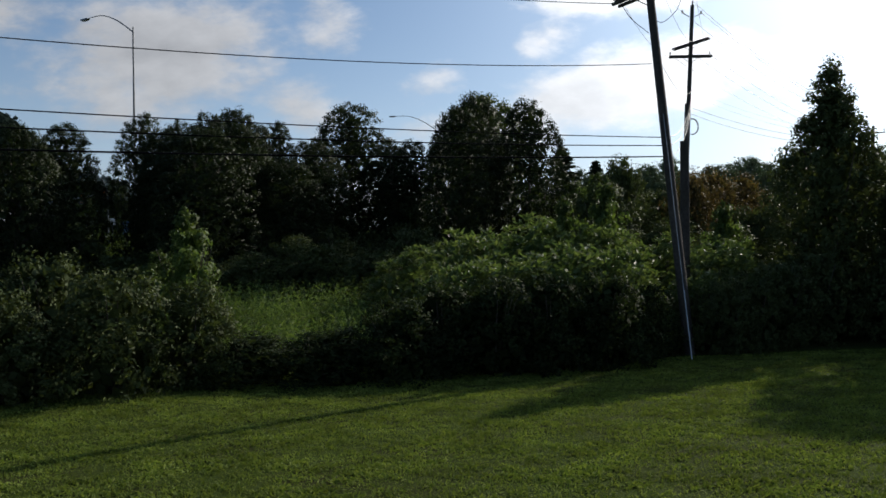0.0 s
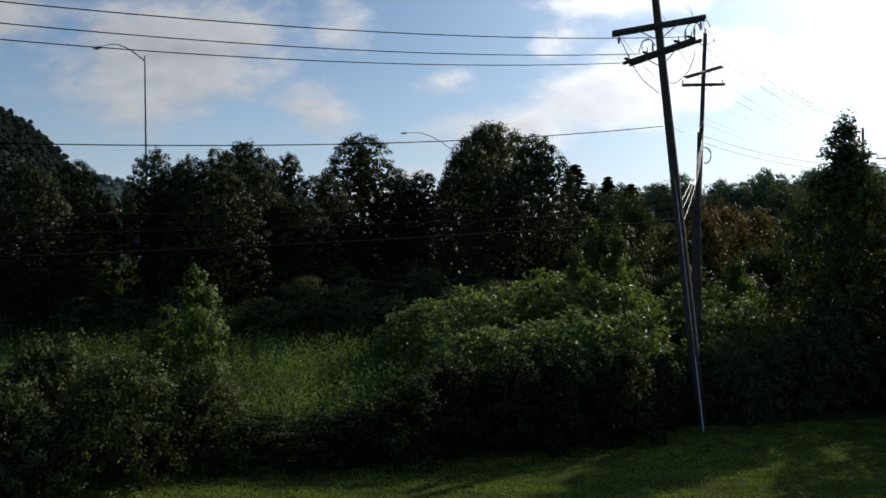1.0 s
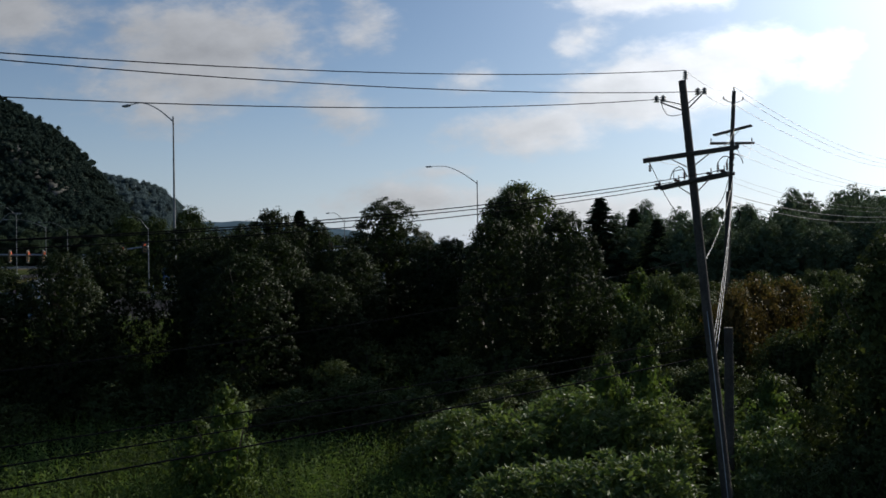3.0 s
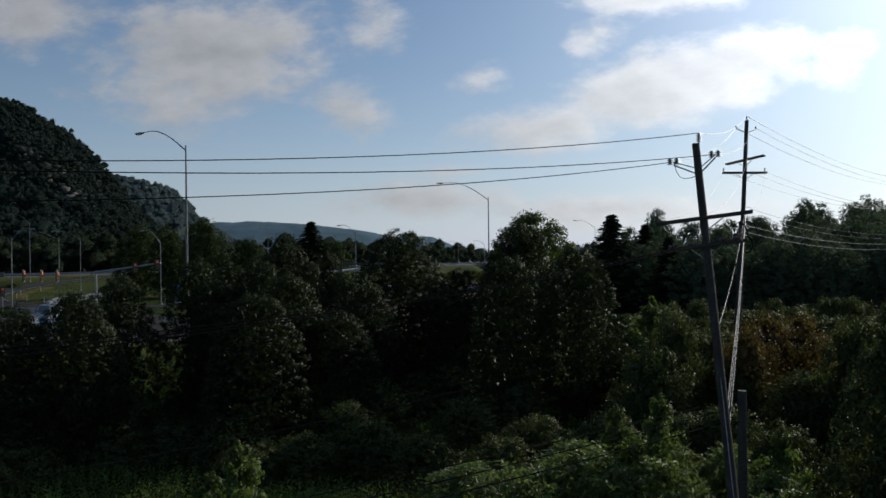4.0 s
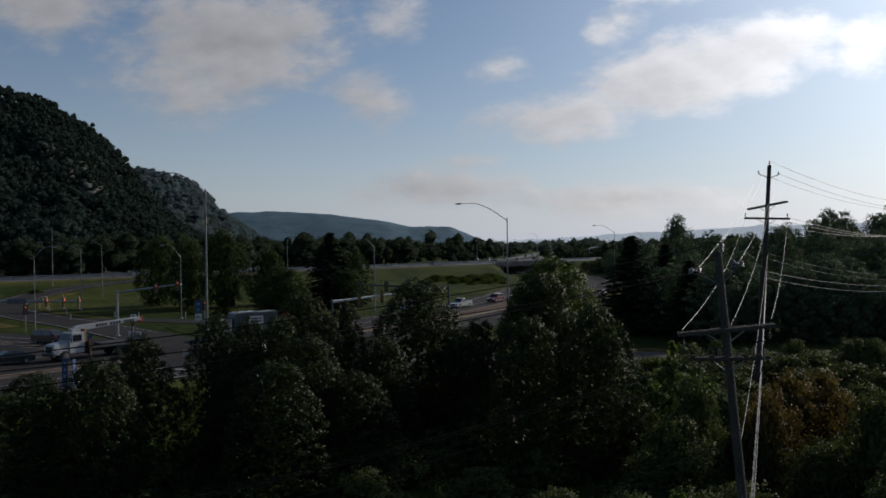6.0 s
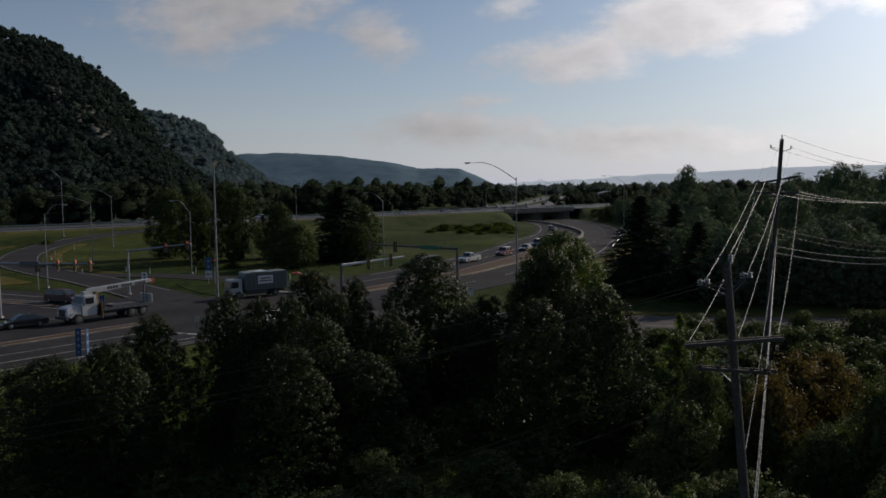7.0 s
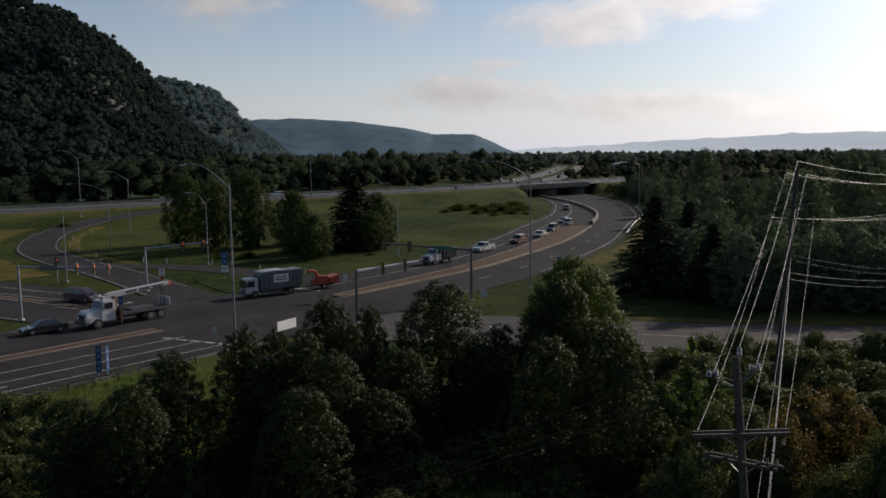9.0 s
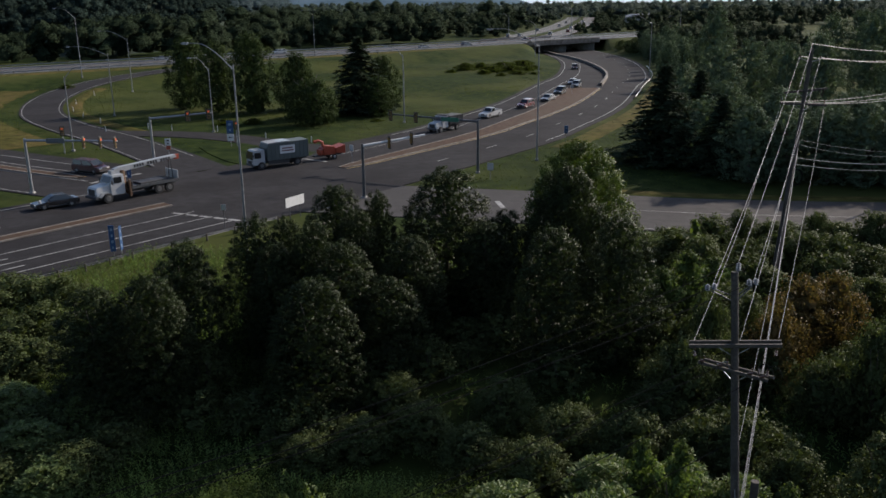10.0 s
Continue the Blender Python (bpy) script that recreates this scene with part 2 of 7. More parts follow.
M_LIME = leaf("lit_tree_leaves", (0.036, 0.060, 0.014), (0.075, 0.105, 0.020), 0.6, 0.25, 0.2)
M_ISLE = leaf("island_tree_leaves", (0.024, 0.040, 0.016), (0.050, 0.071, 0.026), 0.75, 0.18, 0.05)
M_FIR = leaf("needles", (0.020, 0.034, 0.020), (0.036, 0.052, 0.027), 0.8, 0.08, 0.06)
# bluish tint stands in for air haze, stronger on the farther hill
M_HILLTREE = leaf("hill_leaves_haze_tint", (0.025, 0.041, 0.033), (0.033, 0.051, 0.040), 0.9, 0.03, 0.02, (0.80, 1.20), 0.03, 0.25)
M_HILLTREE2 = leaf("farther_hill_haze_leaves", (0.066, 0.096, 0.098), (0.084, 0.114, 0.114), 0.9, 0.04, 0.02, (0.8, 1.2), 0.03, 0.5)
M_BARK = surf("bark", (0.055, 0.045, 0.036), (0.12, 0.10, 0.08), 12, 0.9, 0.8, 25)
M_POLE = surf("weathered_pole_wood", (0.042, 0.036, 0.031), (0.082, 0.071, 0.061), 9, 0.85, 0.6, 50, stain=(0.04, 0.034, 0.03), sscale=1.5)
M_ARM = surf("weathered_arm_wood", (0.040, 0.035, 0.031), (0.080, 0.071, 0.061), 14, 0.85, 0.5, 60)
M_PORC = plain("brown_glazed_porcelain", (0.10, 0.06, 0.045), 0.2, spec=0.7)
M_GLAZE = plain("pale_grey_porcelain", (0.17, 0.175, 0.17), 0.35, spec=0.6)
M_GALV = surf("galvanised_steel", (0.24, 0.25, 0.26), (0.36, 0.37, 0.38), 4, 0.45, 0.1, 30, metal=0.7)
M_LAMPSTEEL = surf("weathered_lamp_steel", (0.16, 0.165, 0.17), (0.26, 0.265, 0.27), 4, 0.55, 0.1, 30, metal=0.4)
M_DARKSTEEL = surf("dull_dark_steel", (0.06, 0.065, 0.07), (0.12, 0.125, 0.13), 5, 0.5, 0.1, 30, metal=0.5)
M_WIRE = plain("bare_conductor", (0.24, 0.235, 0.23), 0.55, metal=0.25)
M_CABLE = plain("black_cable_jacket", (0.009, 0.009, 0.010), 0.9, spec=0.03)
M_ASPHALT = surf("worn_asphalt", (0.025, 0.024, 0.025), (0.037, 0.036, 0.038), 0.9, 0.88, 0.4, 60, spec=0.05, stain=(0.022, 0.021, 0.022), sscale=0.12)
M_STREET = surf("grey_street_asphalt", (0.042, 0.040, 0.040), (0.062, 0.058, 0.057), 0.8, 0.85, 0.4, 50, spec=0.1, stain=(0.047, 0.045, 0.044), sscale=0.1)
M_ASPHALT2 = surf("pale_asphalt", (0.058, 0.056, 0.054), (0.090, 0.087, 0.084), 0.8, 0.75, 0.4, 50, spec=0.2, stain=(0.06, 0.058, 0.056), sscale=0.1)
M_MEDIAN = surf("brown_median_paving", (0.048, 0.028, 0.018), (0.080, 0.049, 0.032), 1.2, 0.85, 0.4, 40, spec=0.1, stain=(0.066, 0.047, 0.034), sscale=0.3)
M_PAINT = surf("worn_white_paint", (0.20, 0.20, 0.195), (0.36, 0.36, 0.35), 6, 0.7, 0.2, 40, spec=0.2, stain=(0.08, 0.08, 0.078), sscale=1.1)
M_YELLOW = surf("worn_yellow_paint", (0.26, 0.17, 0.05), (0.38, 0.26, 0.07), 6, 0.6, 0.2, 40, stain=(0.12, 0.09, 0.05), sscale=1.2)
M_CONC = surf("weathered_concrete", (0.28, 0.27, 0.25), (0.42, 0.41, 0.38), 1.5, 0.85, 0.3, 30, stain=(0.20, 0.19, 0.175), sscale=0.4)
M_KERB = surf("dirty_kerb_stone", (0.12, 0.105, 0.09), (0.22, 0.20, 0.175), 2.0, 0.85, 0.3, 30, stain=(0.09, 0.075, 0.06), sscale=0.5)
M_DRY = surf("dry_verge_grass", (0.034, 0.035, 0.010), (0.090, 0.080, 0.024), 0.7, 0.95, 1.0, 6.0, spec=0.03, stain=(0.098, 0.074, 0.028), sscale=0.12)
M_TUFT = leaf("rough_grass_tufts", (0.026, 0.041, 0.010), (0.064, 0.078, 0.022), 0.85, 0.5, 0.04, (0.5, 1.4), 0.05)
M_ROCK = surf("wooded_cliff", (0.040, 0.042, 0.038), (0.165, 0.160, 0.146), 0.12, 0.95, 1.0, 0.3, spec=0.05)
M_HILLFLOOR = surf("wooded_hill_floor", (0.022, 0.032, 0.024), (0.042, 0.056, 0.042), 0.05, 0.95, 1.0, 0.3, spec=0.05)
# far ridge and hills: aerial haze is mixed into the base colours
M_RIDGE = surf("far_ridge_haze_blue", (0.074, 0.116, 0.146), (0.106, 0.156, 0.190), 0.012, 1.0, 0.5, 0.02, spec=0.0)
M_FARHILL = surf("far_hills_haze_pale", (0.54, 0.63, 0.69), (0.61, 0.69, 0.75), 0.004, 1.0, 0.1, 0.02, spec=0.0)
M_WHITE = plain("white_vehicle_paint", (0.37, 0.38, 0.385), 0.3, coat=0.5)
M_SILVER = plain("silver_vehicle_paint", (0.27, 0.275, 0.28), 0.28, metal=0.4, coat=0.6)
M_BLACKP = plain("black_vehicle_paint", (0.018, 0.018, 0.02), 0.2, coat=0.8)
M_MAROON = plain("maroon_vehicle_paint", (0.045, 0.011, 0.013), 0.3, coat=0.5)
M_RED = plain("red_vehicle_paint", (0.13, 0.016, 0.018), 0.25, coat=0.6)
M_ORANGE = plain("orange_machine_paint", (0.30, 0.046, 0.020), 0.4)
M_BEDGREY = plain("grey_green_container_paint", (0.075, 0.092, 0.090), 0.5)
M_RUBBER = plain("tyre_rubber", (0.02, 0.02, 0.02), 0.85)
M_HUB = plain("dull_wheel_hub", (0.11, 0.11, 0.11), 0.5, metal=0.3)
M_CRANE = plain("rusty_crane_orange", (0.085, 0.042, 0.018), 0.6)
M_SIGNPLAIN = plain("bare_white_sign_sheet", (0.66, 0.66, 0.65), 0.5)
M_CHASSIS = plain("chassis_black", (0.03, 0.03, 0.032), 0.6)
M_GLASS = plain("tinted_window_glass", (0.015, 0.018, 0.02), 0.06, spec=0.8)
M_HEAD = plain("headlight_lens", (0.75, 0.75, 0.72), 0.1, spec=0.8)
M_TAIL = plain("red_tail_lens", (0.30, 0.015, 0.015), 0.2)
M_CHROME = plain("dull_chrome", (0.30, 0.30, 0.30), 0.4, metal=0.8)
M_SIGBODY = plain("signal_yellow", (0.20, 0.115, 0.028), 0.5)
M_SIGBLK = plain("signal_black", (0.03, 0.03, 0.03), 0.6)
M_REDLIT = lamp_mat("red_signal_lens", (1.0, 0.14, 0.05), 0.15)
M_LENS = plain("unlit_signal_lens", (0.08, 0.07, 0.05), 0.2)
M_BLUE = plain("blue_sign_sheet", (0.016, 0.065, 0.17), 0.5)
M_GREEN = plain("green_sign_sheet", (0.015, 0.13, 0.085), 0.4)
M_SIGNW = plain("white_sign_sheet", (0.58, 0.58, 0.58), 0.5)
M_SIGNPALE = plain("pale_blue_sign_symbol", (0.20, 0.27, 0.36), 0.5)
M_SIGNBACK = plain("bare_sign_back", (0.50, 0.51, 0.52), 0.35, metal=0.5)


# ---- building helpers ----
def np_mesh(name, V, F, mat, soft=None):
    """A mesh from numpy vertices and equal-sided faces; soft: a shading normal for each vertex."""
    V, F = np.asarray(V, dtype=np.float32), np.asarray(F, dtype=np.int32)
    me = bpy.data.meshes.new(name)
    k = F.shape[1]
    me.vertices.add(len(V)), me.loops.add(F.size), me.polygons.add(len(F))
    me.vertices.foreach_set("co", V.ravel())
    me.loops.foreach_set("vertex_index", F.ravel())
    me.polygons.foreach_set("loop_start", np.arange(len(F), dtype=np.int32) * k)
    me.polygons.foreach_set("use_smooth", np.full(len(F), soft is not None, dtype=bool))
    me.update(calc_edges=True)
    if soft is not None:
        soft = soft / np.maximum(np.linalg.norm(soft, axis=1, keepdims=True), 1e-6)
        me.normals_split_custom_set_from_vertices(soft.astype(np.float32))
    me.materials.append(mat)
    return me


def thing(name, m, label="", category="", group="", kind=""):
    ob = new(name)
    ob.empty_display_size = 0.3
    ob.matrix_basis = m if isinstance(m, Matrix) else Matrix.Translation(m)
    return tagged(ob, label, category, group, kind)


def part(name, bm, material, parent, label=""):
    """A bmesh (or ready mesh) as one mesh object under a thing or a part."""
    if isinstance(bm, bpy.types.Mesh):
        me = bm
    else:
        me = bpy.data.meshes.new(name)
        bmesh.ops.recalc_face_normals(bm, faces=bm.faces)
        bm.to_mesh(me)
        bm.free()
        me.materials.append(material)
    ob = new(name, me)
    ob.parent = parent
    return tagged(ob, label)


def box(x0, x1, y0, y1, z0, z1, bevel=0.0, bm=None):
    bm = bm or bmesh.new()
    r = bmesh.ops.create_cube(bm, size=1.0)
    for v in r["verts"]:
        v.co = Vector((x0 + (v.co.x + 0.5) * (x1 - x0), y0 + (v.co.y + 0.5) * (y1 - y0), z0 + (v.co.z + 0.5) * (z1 - z0)))
    if bevel:
        es = list({e for v in r["verts"] for e in v.link_edges})
        bmesh.ops.bevel(bm, geom=es, offset=bevel, segments=2, affect="EDGES", profile=0.6)
    return bm


def rod(p0, p1, r0, r1=None, seg=10, bm=None):
    """A tapered round bar from p0 to p1."""
    bm = bm or bmesh.new()
    p0, p1 = Vector(p0), Vector(p1)
    r1 = r0 if r1 is None else r1
    r = bmesh.ops.create_cone(bm, cap_ends=True, segments=seg, radius1=r0, radius2=r1, depth=(p1 - p0).length)
    q = (p1 - p0).to_track_quat("Z", "Y").to_matrix().to_4x4()
    bmesh.ops.transform(bm, matrix=Matrix.Translation((p0 + p1) / 2) @ q, verts=r["verts"])
    return bm


def tube(points, radius, seg=6, bm=None):
    """A bent round bar through points."""
    bm = bm or bmesh.new()
    pts = [Vector(p) for p in points]
    rings = []
    for i, p in enumerate(pts):
        d = (pts[min(i + 1, len(pts) - 1)] - pts[max(i - 1, 0)]).normalized()
        a = d.cross(Vector((0, 0, 1)))
        a = a.normalized() if a.length > 1e-3 else Vector((1, 0, 0))
        b = a.cross(d)
        rad = radius[i] if isinstance(radius, (list, tuple)) else radius
        rings.append([bm.verts.new(p + a * rad * math.cos(2 * math.pi * k / seg) + b * rad * math.sin(2 * math.pi * k / seg)) for k in range(seg)])
    for r0, r1 in zip(rings, rings[1:]):
        for k in range(seg):
            bm.faces.new((r0[k], r0[(k + 1) % seg], r1[(k + 1) % seg], r1[k]))
    bm.faces.new(rings[0]), bm.faces.new(rings[-1][::-1])
    return bm


def prism(profile, y0, y1, y0t=None, y1t=None, bevel=0.0):
    """A side profile of (x, z) points drawn out from y0 to y1; a second pair of widths for the top narrows it upwards."""
    bm = bmesh.new()
    zs = [z for _, z in profile]
    lo, hi = min(zs), max(zs)
    sides = []
    for y, yt in ((y0, y0t), (y1, y1t)):
        ring = []
        for x, z in profile:
            f = (z - lo) / max(hi - lo, 1e-6)
            ring.append(bm.verts.new((x, y if yt is None else y + (yt - y) * f, z)))
        sides.append(ring)
    n = len(profile)
    bm.faces.new(sides[0]), bm.faces.new(sides[1][::-1])
    for i in range(n):
        bm.faces.new((sides[0][i], sides[0][(i + 1) % n], sides[1][(i + 1) % n], sides[1][i]))
    bmesh.ops.recalc_face_normals(bm, faces=bm.faces)
    if bevel:
        bmesh.ops.bevel(bm, geom=list(bm.edges), offset=bevel, segments=2, affect="EDGES", profile=0.6)
    return bm


def smooth_path(pts, step=2.0):
    """Catmull-Rom through plan points (any dimension), as a numpy array."""
    P = np.array(pts, dtype=float)
    P = np.vstack([2 * P[0] - P[1], P, 2 * P[-1] - P[-2]])
    out = []
    for i in range(1, len(P) - 2):
        n = max(2, int(np.linalg.norm(P[i + 1][:2] - P[i][:2]) / step))
        for k in range(n):
            t = k / n
            a, b, c, d = P[i - 1], P[i], P[i + 1], P[i + 2]
            out.append(0.5 * (2 * b + (c - a) * t + (2 * a - 5 * b + 4 * c - d) * t * t + (3 * b - a - 3 * c + d) * t ** 3))
    out.append(P[-2])
    return np.array(out)


def offset_path(path, off):
    """The path moved sideways: positive to the left of its course."""
    d = np.gradient(path[:, :2], axis=0)
    d /= np.linalg.norm(d, axis=1)[:, None]
    q = path.copy()
    off = np.asarray(off)
    q[:, 0] += -d[:, 1] * off
    q[:, 1] += d[:, 0] * off
    return q


def ribbon(path, left, right, lift=0.0, depth=0.25):
    """A paved strip with thickness along a path of (x, y, z)."""
    a, b = offset_path(path, left), offset_path(path, -np.asarray(right))
    n = len(path)
    V = np.concatenate([a, b, a, b])
    V[:2 * n, 2] += lift
    V[2 * n:, 2] += lift - depth
    F = []
    for i in range(n - 1):
        F += [(i, n + i, n + i + 1, i + 1), (2 * n + i + 1, 3 * n + i + 1, 3 * n + i, 2 * n + i),
              (i, i + 1, 2 * n + i + 1, 2 * n + i), (n + i + 1, n + i, 3 * n + i, 3 * n + i + 1)]
    return V, F


# ---- plan of the roads (x, y, z) ----
MAIN = smooth_path([(-110, -8, 5), (-75, 38.7, 5), (-41, 84, 5), (-25, 105.3, 5), (-8.2, 131.0, 5), (-0.1, 144.6, 5), (4.8, 155.9, 5), (12, 173.2, 5), (18.2, 192, 5), (26.4, 225, 4.9), (34.9, 259.5, 4.5), (41, 309, 4.0), (42, 350, 3.6), (39.5, 390, 3.1), (34, 440, 3.0)], 2.5)
RIGHT_ST = smooth_path([(-30, 99, 5), (-10, 95, 5), (10, 91, 5), (28, 87.5, 5), (60, 86.5, 5), (130, 92, 5)], 3)
LEFT_ST = smooth_path([(-28, 97, 5), (-45, 104, 5), (-62, 112, 5), (-100, 131, 5), (-170, 160, 5)], 3)
RAMP = smooth_path([(-38, 112, 5), (-47, 123, 5), (-61, 139, 5), (-76, 154, 5), (-89, 170, 5.1), (-98, 189, 5.4), (-102.4, 207, 5.8), (-102.5, 221, 6.4), (-99.5, 234, 7.0), (-93, 247, 7.6), (-83, 260, 7.95), (-68, 275, 8.0)], 2)
SLIP = smooth_path([(-66, 146, 5), (-52, 144.5, 5), (-41, 140, 5), (-30, 132, 5), (-20, 130, 5), (-9, 135, 5)], 2)
HA, HD, HN = np.array([-124.0, 218.0]), np.array([0.722, 0.692]), np.array([-0.692, 0.722])
HWY = np.array([[*(HA + HD * k + HN * 32), 8.0] for k in np.arange(-160, 420, 6.0)])
FARWAY = smooth_path([(22, 444, 7.6), (38, 520, 7.0), (60, 640, 6.5), (92, 860, 6.0), (104, 960, 5.8)], 12)
ROADS = [(MAIN, 14.5), (RIGHT_ST, 8.0), (LEFT_ST, 10.0), (RAMP, 4.6), (SLIP, 3.4)]


def sstep(t):
    t = np.clip(t, 0, 1)
    return t * t * (3 - 2 * t)


def ground_z(x, y, cut=True):
    """Height of the ground: lawn, bank up to the roads, highway embankment."""
    x, y = np.asarray(x, float), np.asarray(y, float)
    ye = np.interp(x, [-160, -110, -60, -38, -25, -19, 0, 15, 30, 80, 200], [0, 10, 38, 60, 78, 84, 82, 78, 76, 76, 80])
    y0 = np.minimum(28.0, ye - 22)
    z = 5 * sstep((y - y0) / (ye - 3 - y0)) ** 0.9
    z = z + 0.10 * np.sin(x * 0.21 + 1) * np.sin(y * 0.17) * (y < ye - 3)
    rx, ry = x - HA[0], y - HA[1]
    s = rx * HN[0] + ry * HN[1]
    k = rx * HD[0] + ry * HD[1]
    emb = 3 * sstep((s + 14) / 28) * (1 - 0.75 * sstep((s - 52) / 40))
    emb = emb * (1 - sstep((k - 330) / 120))
    far = sstep((np.hypot(x, y) - 700) / 900)
    z = z + emb * (y > 90) - far * 3
    if not cut:
        return z
    P = np.concatenate([r[::2] for r, _ in ROADS])
    W = np.concatenate([np.full(len(r[::2]), w) for r, w in ROADS])
    flat_x, flat_y, flat_z = x.ravel(), y.ravel(), z.ravel().copy()
    idx = np.nonzero((flat_y > -30) & (flat_y < 480) & (np.abs(flat_x) < 220))[0]
    for i0 in range(0, len(idx), 4000):
        ii = idx[i0:i0 + 4000]
        d = np.hypot(flat_x[ii, None] - P[None, :, 0], flat_y[ii, None] - P[None, :, 1]) - W[None]
        j = d.argmin(1)
        dm = d[np.arange(len(ii)), j]
        w = 1 - sstep((dm - 1.5) / 11)
        target = P[j, 2] - 0.09 + 0.06 * sstep((dm + 0.5) / 1.5)
        flat_z[ii] = flat_z[ii] * (1 - w) + target * w
    sf, kf = s.ravel(), k.ravel()
    bed = sstep((sf - 9) / 7) * (sf < 48) * ((kf < 212) | (kf > 266)) * (kf < 330) * (kf > -170)
    flat_z = flat_z * (1 - bed) + np.maximum(flat_z, 7.92) * bed
    return flat_z.reshape(z.shape)


def gz(x, y):
    return float(ground_z(np.array([float(x)]), np.array([float(y)]))[0])


# ---- ground: one sheet to the horizon ----
def lines(*spans):
    out = []
    for a, b, st in spans:
        out += list(np.arange(a, b, st))
    return np.array(out + [spans[-1][1]])


def build_ground():
    xs = lines((-4600, -600, 400), (-600, -220, 40), (-220, -130, 6), (-130, 60, 1.6), (60, 130, 5), (130, 600, 40), (600, 4600, 400))
    ys = lines((-4600, -200, 400), (-200, -10, 12), (-10, 150, 1.6), (150, 400, 2.6), (400, 700, 15), (700, 4700, 250))
    X, Y = np.meshgrid(xs, ys)
    Z = ground_z(X, Y)
    nx, ny = len(xs), len(ys)
    V = np.stack([X, Y, Z], -1).reshape(-1, 3)
    i = np.arange(nx * ny).reshape(ny, nx)
    F = np.stack([i[:-1, :-1], i[:-1, 1:], i[1:, 1:], i[1:, :-1]], -1).reshape(-1, 4)
    me = np_mesh("ground", V, F, M_ROUGH)
    me.polygons.foreach_set("use_smooth", np.ones(len(F), dtype=bool))
    tagged(new("ground", me), "green grassy ground with rough and mown patches", "ground", kind="structure")


build_ground()


def build_lawn():
    """The mown lawn, a thin sod laid over the ground."""
    xs, ys = np.arange(-60, 40.1, 1.25), np.arange(-30, 29.1, 1.25)
    X, Y = np.meshgrid(xs, ys)
    Z = ground_z(X, Y) + 0.02
    V = np.stack([X, Y, Z], -1).reshape(-1, 3)
    i = np.arange(len(xs) * len(ys)).reshape(len(ys), len(xs))
    F = np.stack([i[:-1, :-1], i[:-1, 1:], i[1:, 1:], i[1:, :-1]], -1).reshape(-1, 4)
    me = np_mesh("lawn", V, F, M_LAWN)
    me.polygons.foreach_set("use_smooth", np.ones(len(F), dtype=bool))
    tagged(new("lawn", me), "mown green lawn in front of the thicket", "lawn", kind="structure")


build_lawn()


def road(name, path, left, right, lift, mat, label):
    V, F = ribbon(path, left, right, lift)
    return tagged(new(name, np_mesh(name, V, F, mat)), label, "road", kind="structure")


main_road = road("road", MAIN, 14.0, 14.0, 0.02, M_ASPHALT, "wide grey worn asphalt main road with lane markings")
right_road = road("road", RIGHT_ST, 7.5, 7.5, 0.012, M_STREET, "grey asphalt side street with faded markings")
left_road = road("road", LEFT_ST, 9.5, 9.5, 0.008, M_ASPHALT, "grey asphalt side street with stop line")
ramp_road = road("road", RAMP, 4.2, 4.2, 0.026, M_ASPHALT, "curved grey asphalt ramp climbing to the highway")
road("road", SLIP, 3.0, 3.0, 0.016, M_ASPHALT, "narrow grey asphalt slip lane between grass islands")
hwy = road("highway", HWY, 14.0, 14.0, 0.03, M_ASPHALT2, "pale elevated highway carriageways on an embankment")
far_road = road("highway", FARWAY, 15.0, 15.0, 0.05, M_ASPHALT2, "pale wide highway running off into the valley")


def strip(path, off, i0, i1, w, lift, mat, parent, name="lane_line"):
    """A painted line along part of a path."""
    q = offset_path(path, off)[i0:i1]
    if len(q) < 2:
        return
    V, F = ribbon(q, w / 2, w / 2, lift + 0.006, 0.004)
    part(name, np_mesh(name, V, F, mat), mat, parent)


def nearest(path, x, y):
    return int(np.hypot(path[:, 0] - x, path[:, 1] - y).argmin())


# main road: edge lines, lane lines before and beyond the crossing, brown median with yellow edges
i_stop, i_nose, i_nose2 = nearest(MAIN, -33, 94), nearest(MAIN, -36, 90.7), nearest(MAIN, -19.5, 113.5)
n_main = len(MAIN)
for off in (-4.6, -8.0, -11.2):
    strip(MAIN, off, 4, i_stop, 0.17, 0.02, M_PAINT, main_road)
i_solid = nearest(MAIN, -44.5, 79.5)
for off in (-2.8, -6.4, -9.6):
    for a in range(7, i_solid, 4):
        strip(MAIN, off, a, a + 2, 0.2, 0.02, M_PAINT, main_road, "lane_dash")
strip(MAIN, -13.4, 4, i_stop + 1, 0.16, 0.02, M_PAINT, main_road)
for off in (5.4, 9.0):
    for a in range(6, i_stop - 6, 5):
        strip(MAIN, off, a, a + 2, 0.16, 0.02, M_PAINT, main_road, "lane_dash")
strip(MAIN, 12.8, 4, i_stop, 0.16, 0.02, M_PAINT, main_road)
strip(MAIN, -12.6, nearest(MAIN, 2, 141), n_main, 0.18, 0.02, M_PAINT, main_road)
strip(MAIN, 12.6, nearest(MAIN, -2, 136), n_main, 0.18, 0.02, M_PAINT, main_road)
strip(MAIN, 7.4, i_nose2 + 2, n_main - 40, 0.16, 0.02, M_PAINT, main_road)
for a in range(i_nose2 + 4, n_main - 10, 5):
    strip(MAIN, -8.0, a, a + 2, 0.15, 0.02, M_PAINT, main_road, "lane_dash")
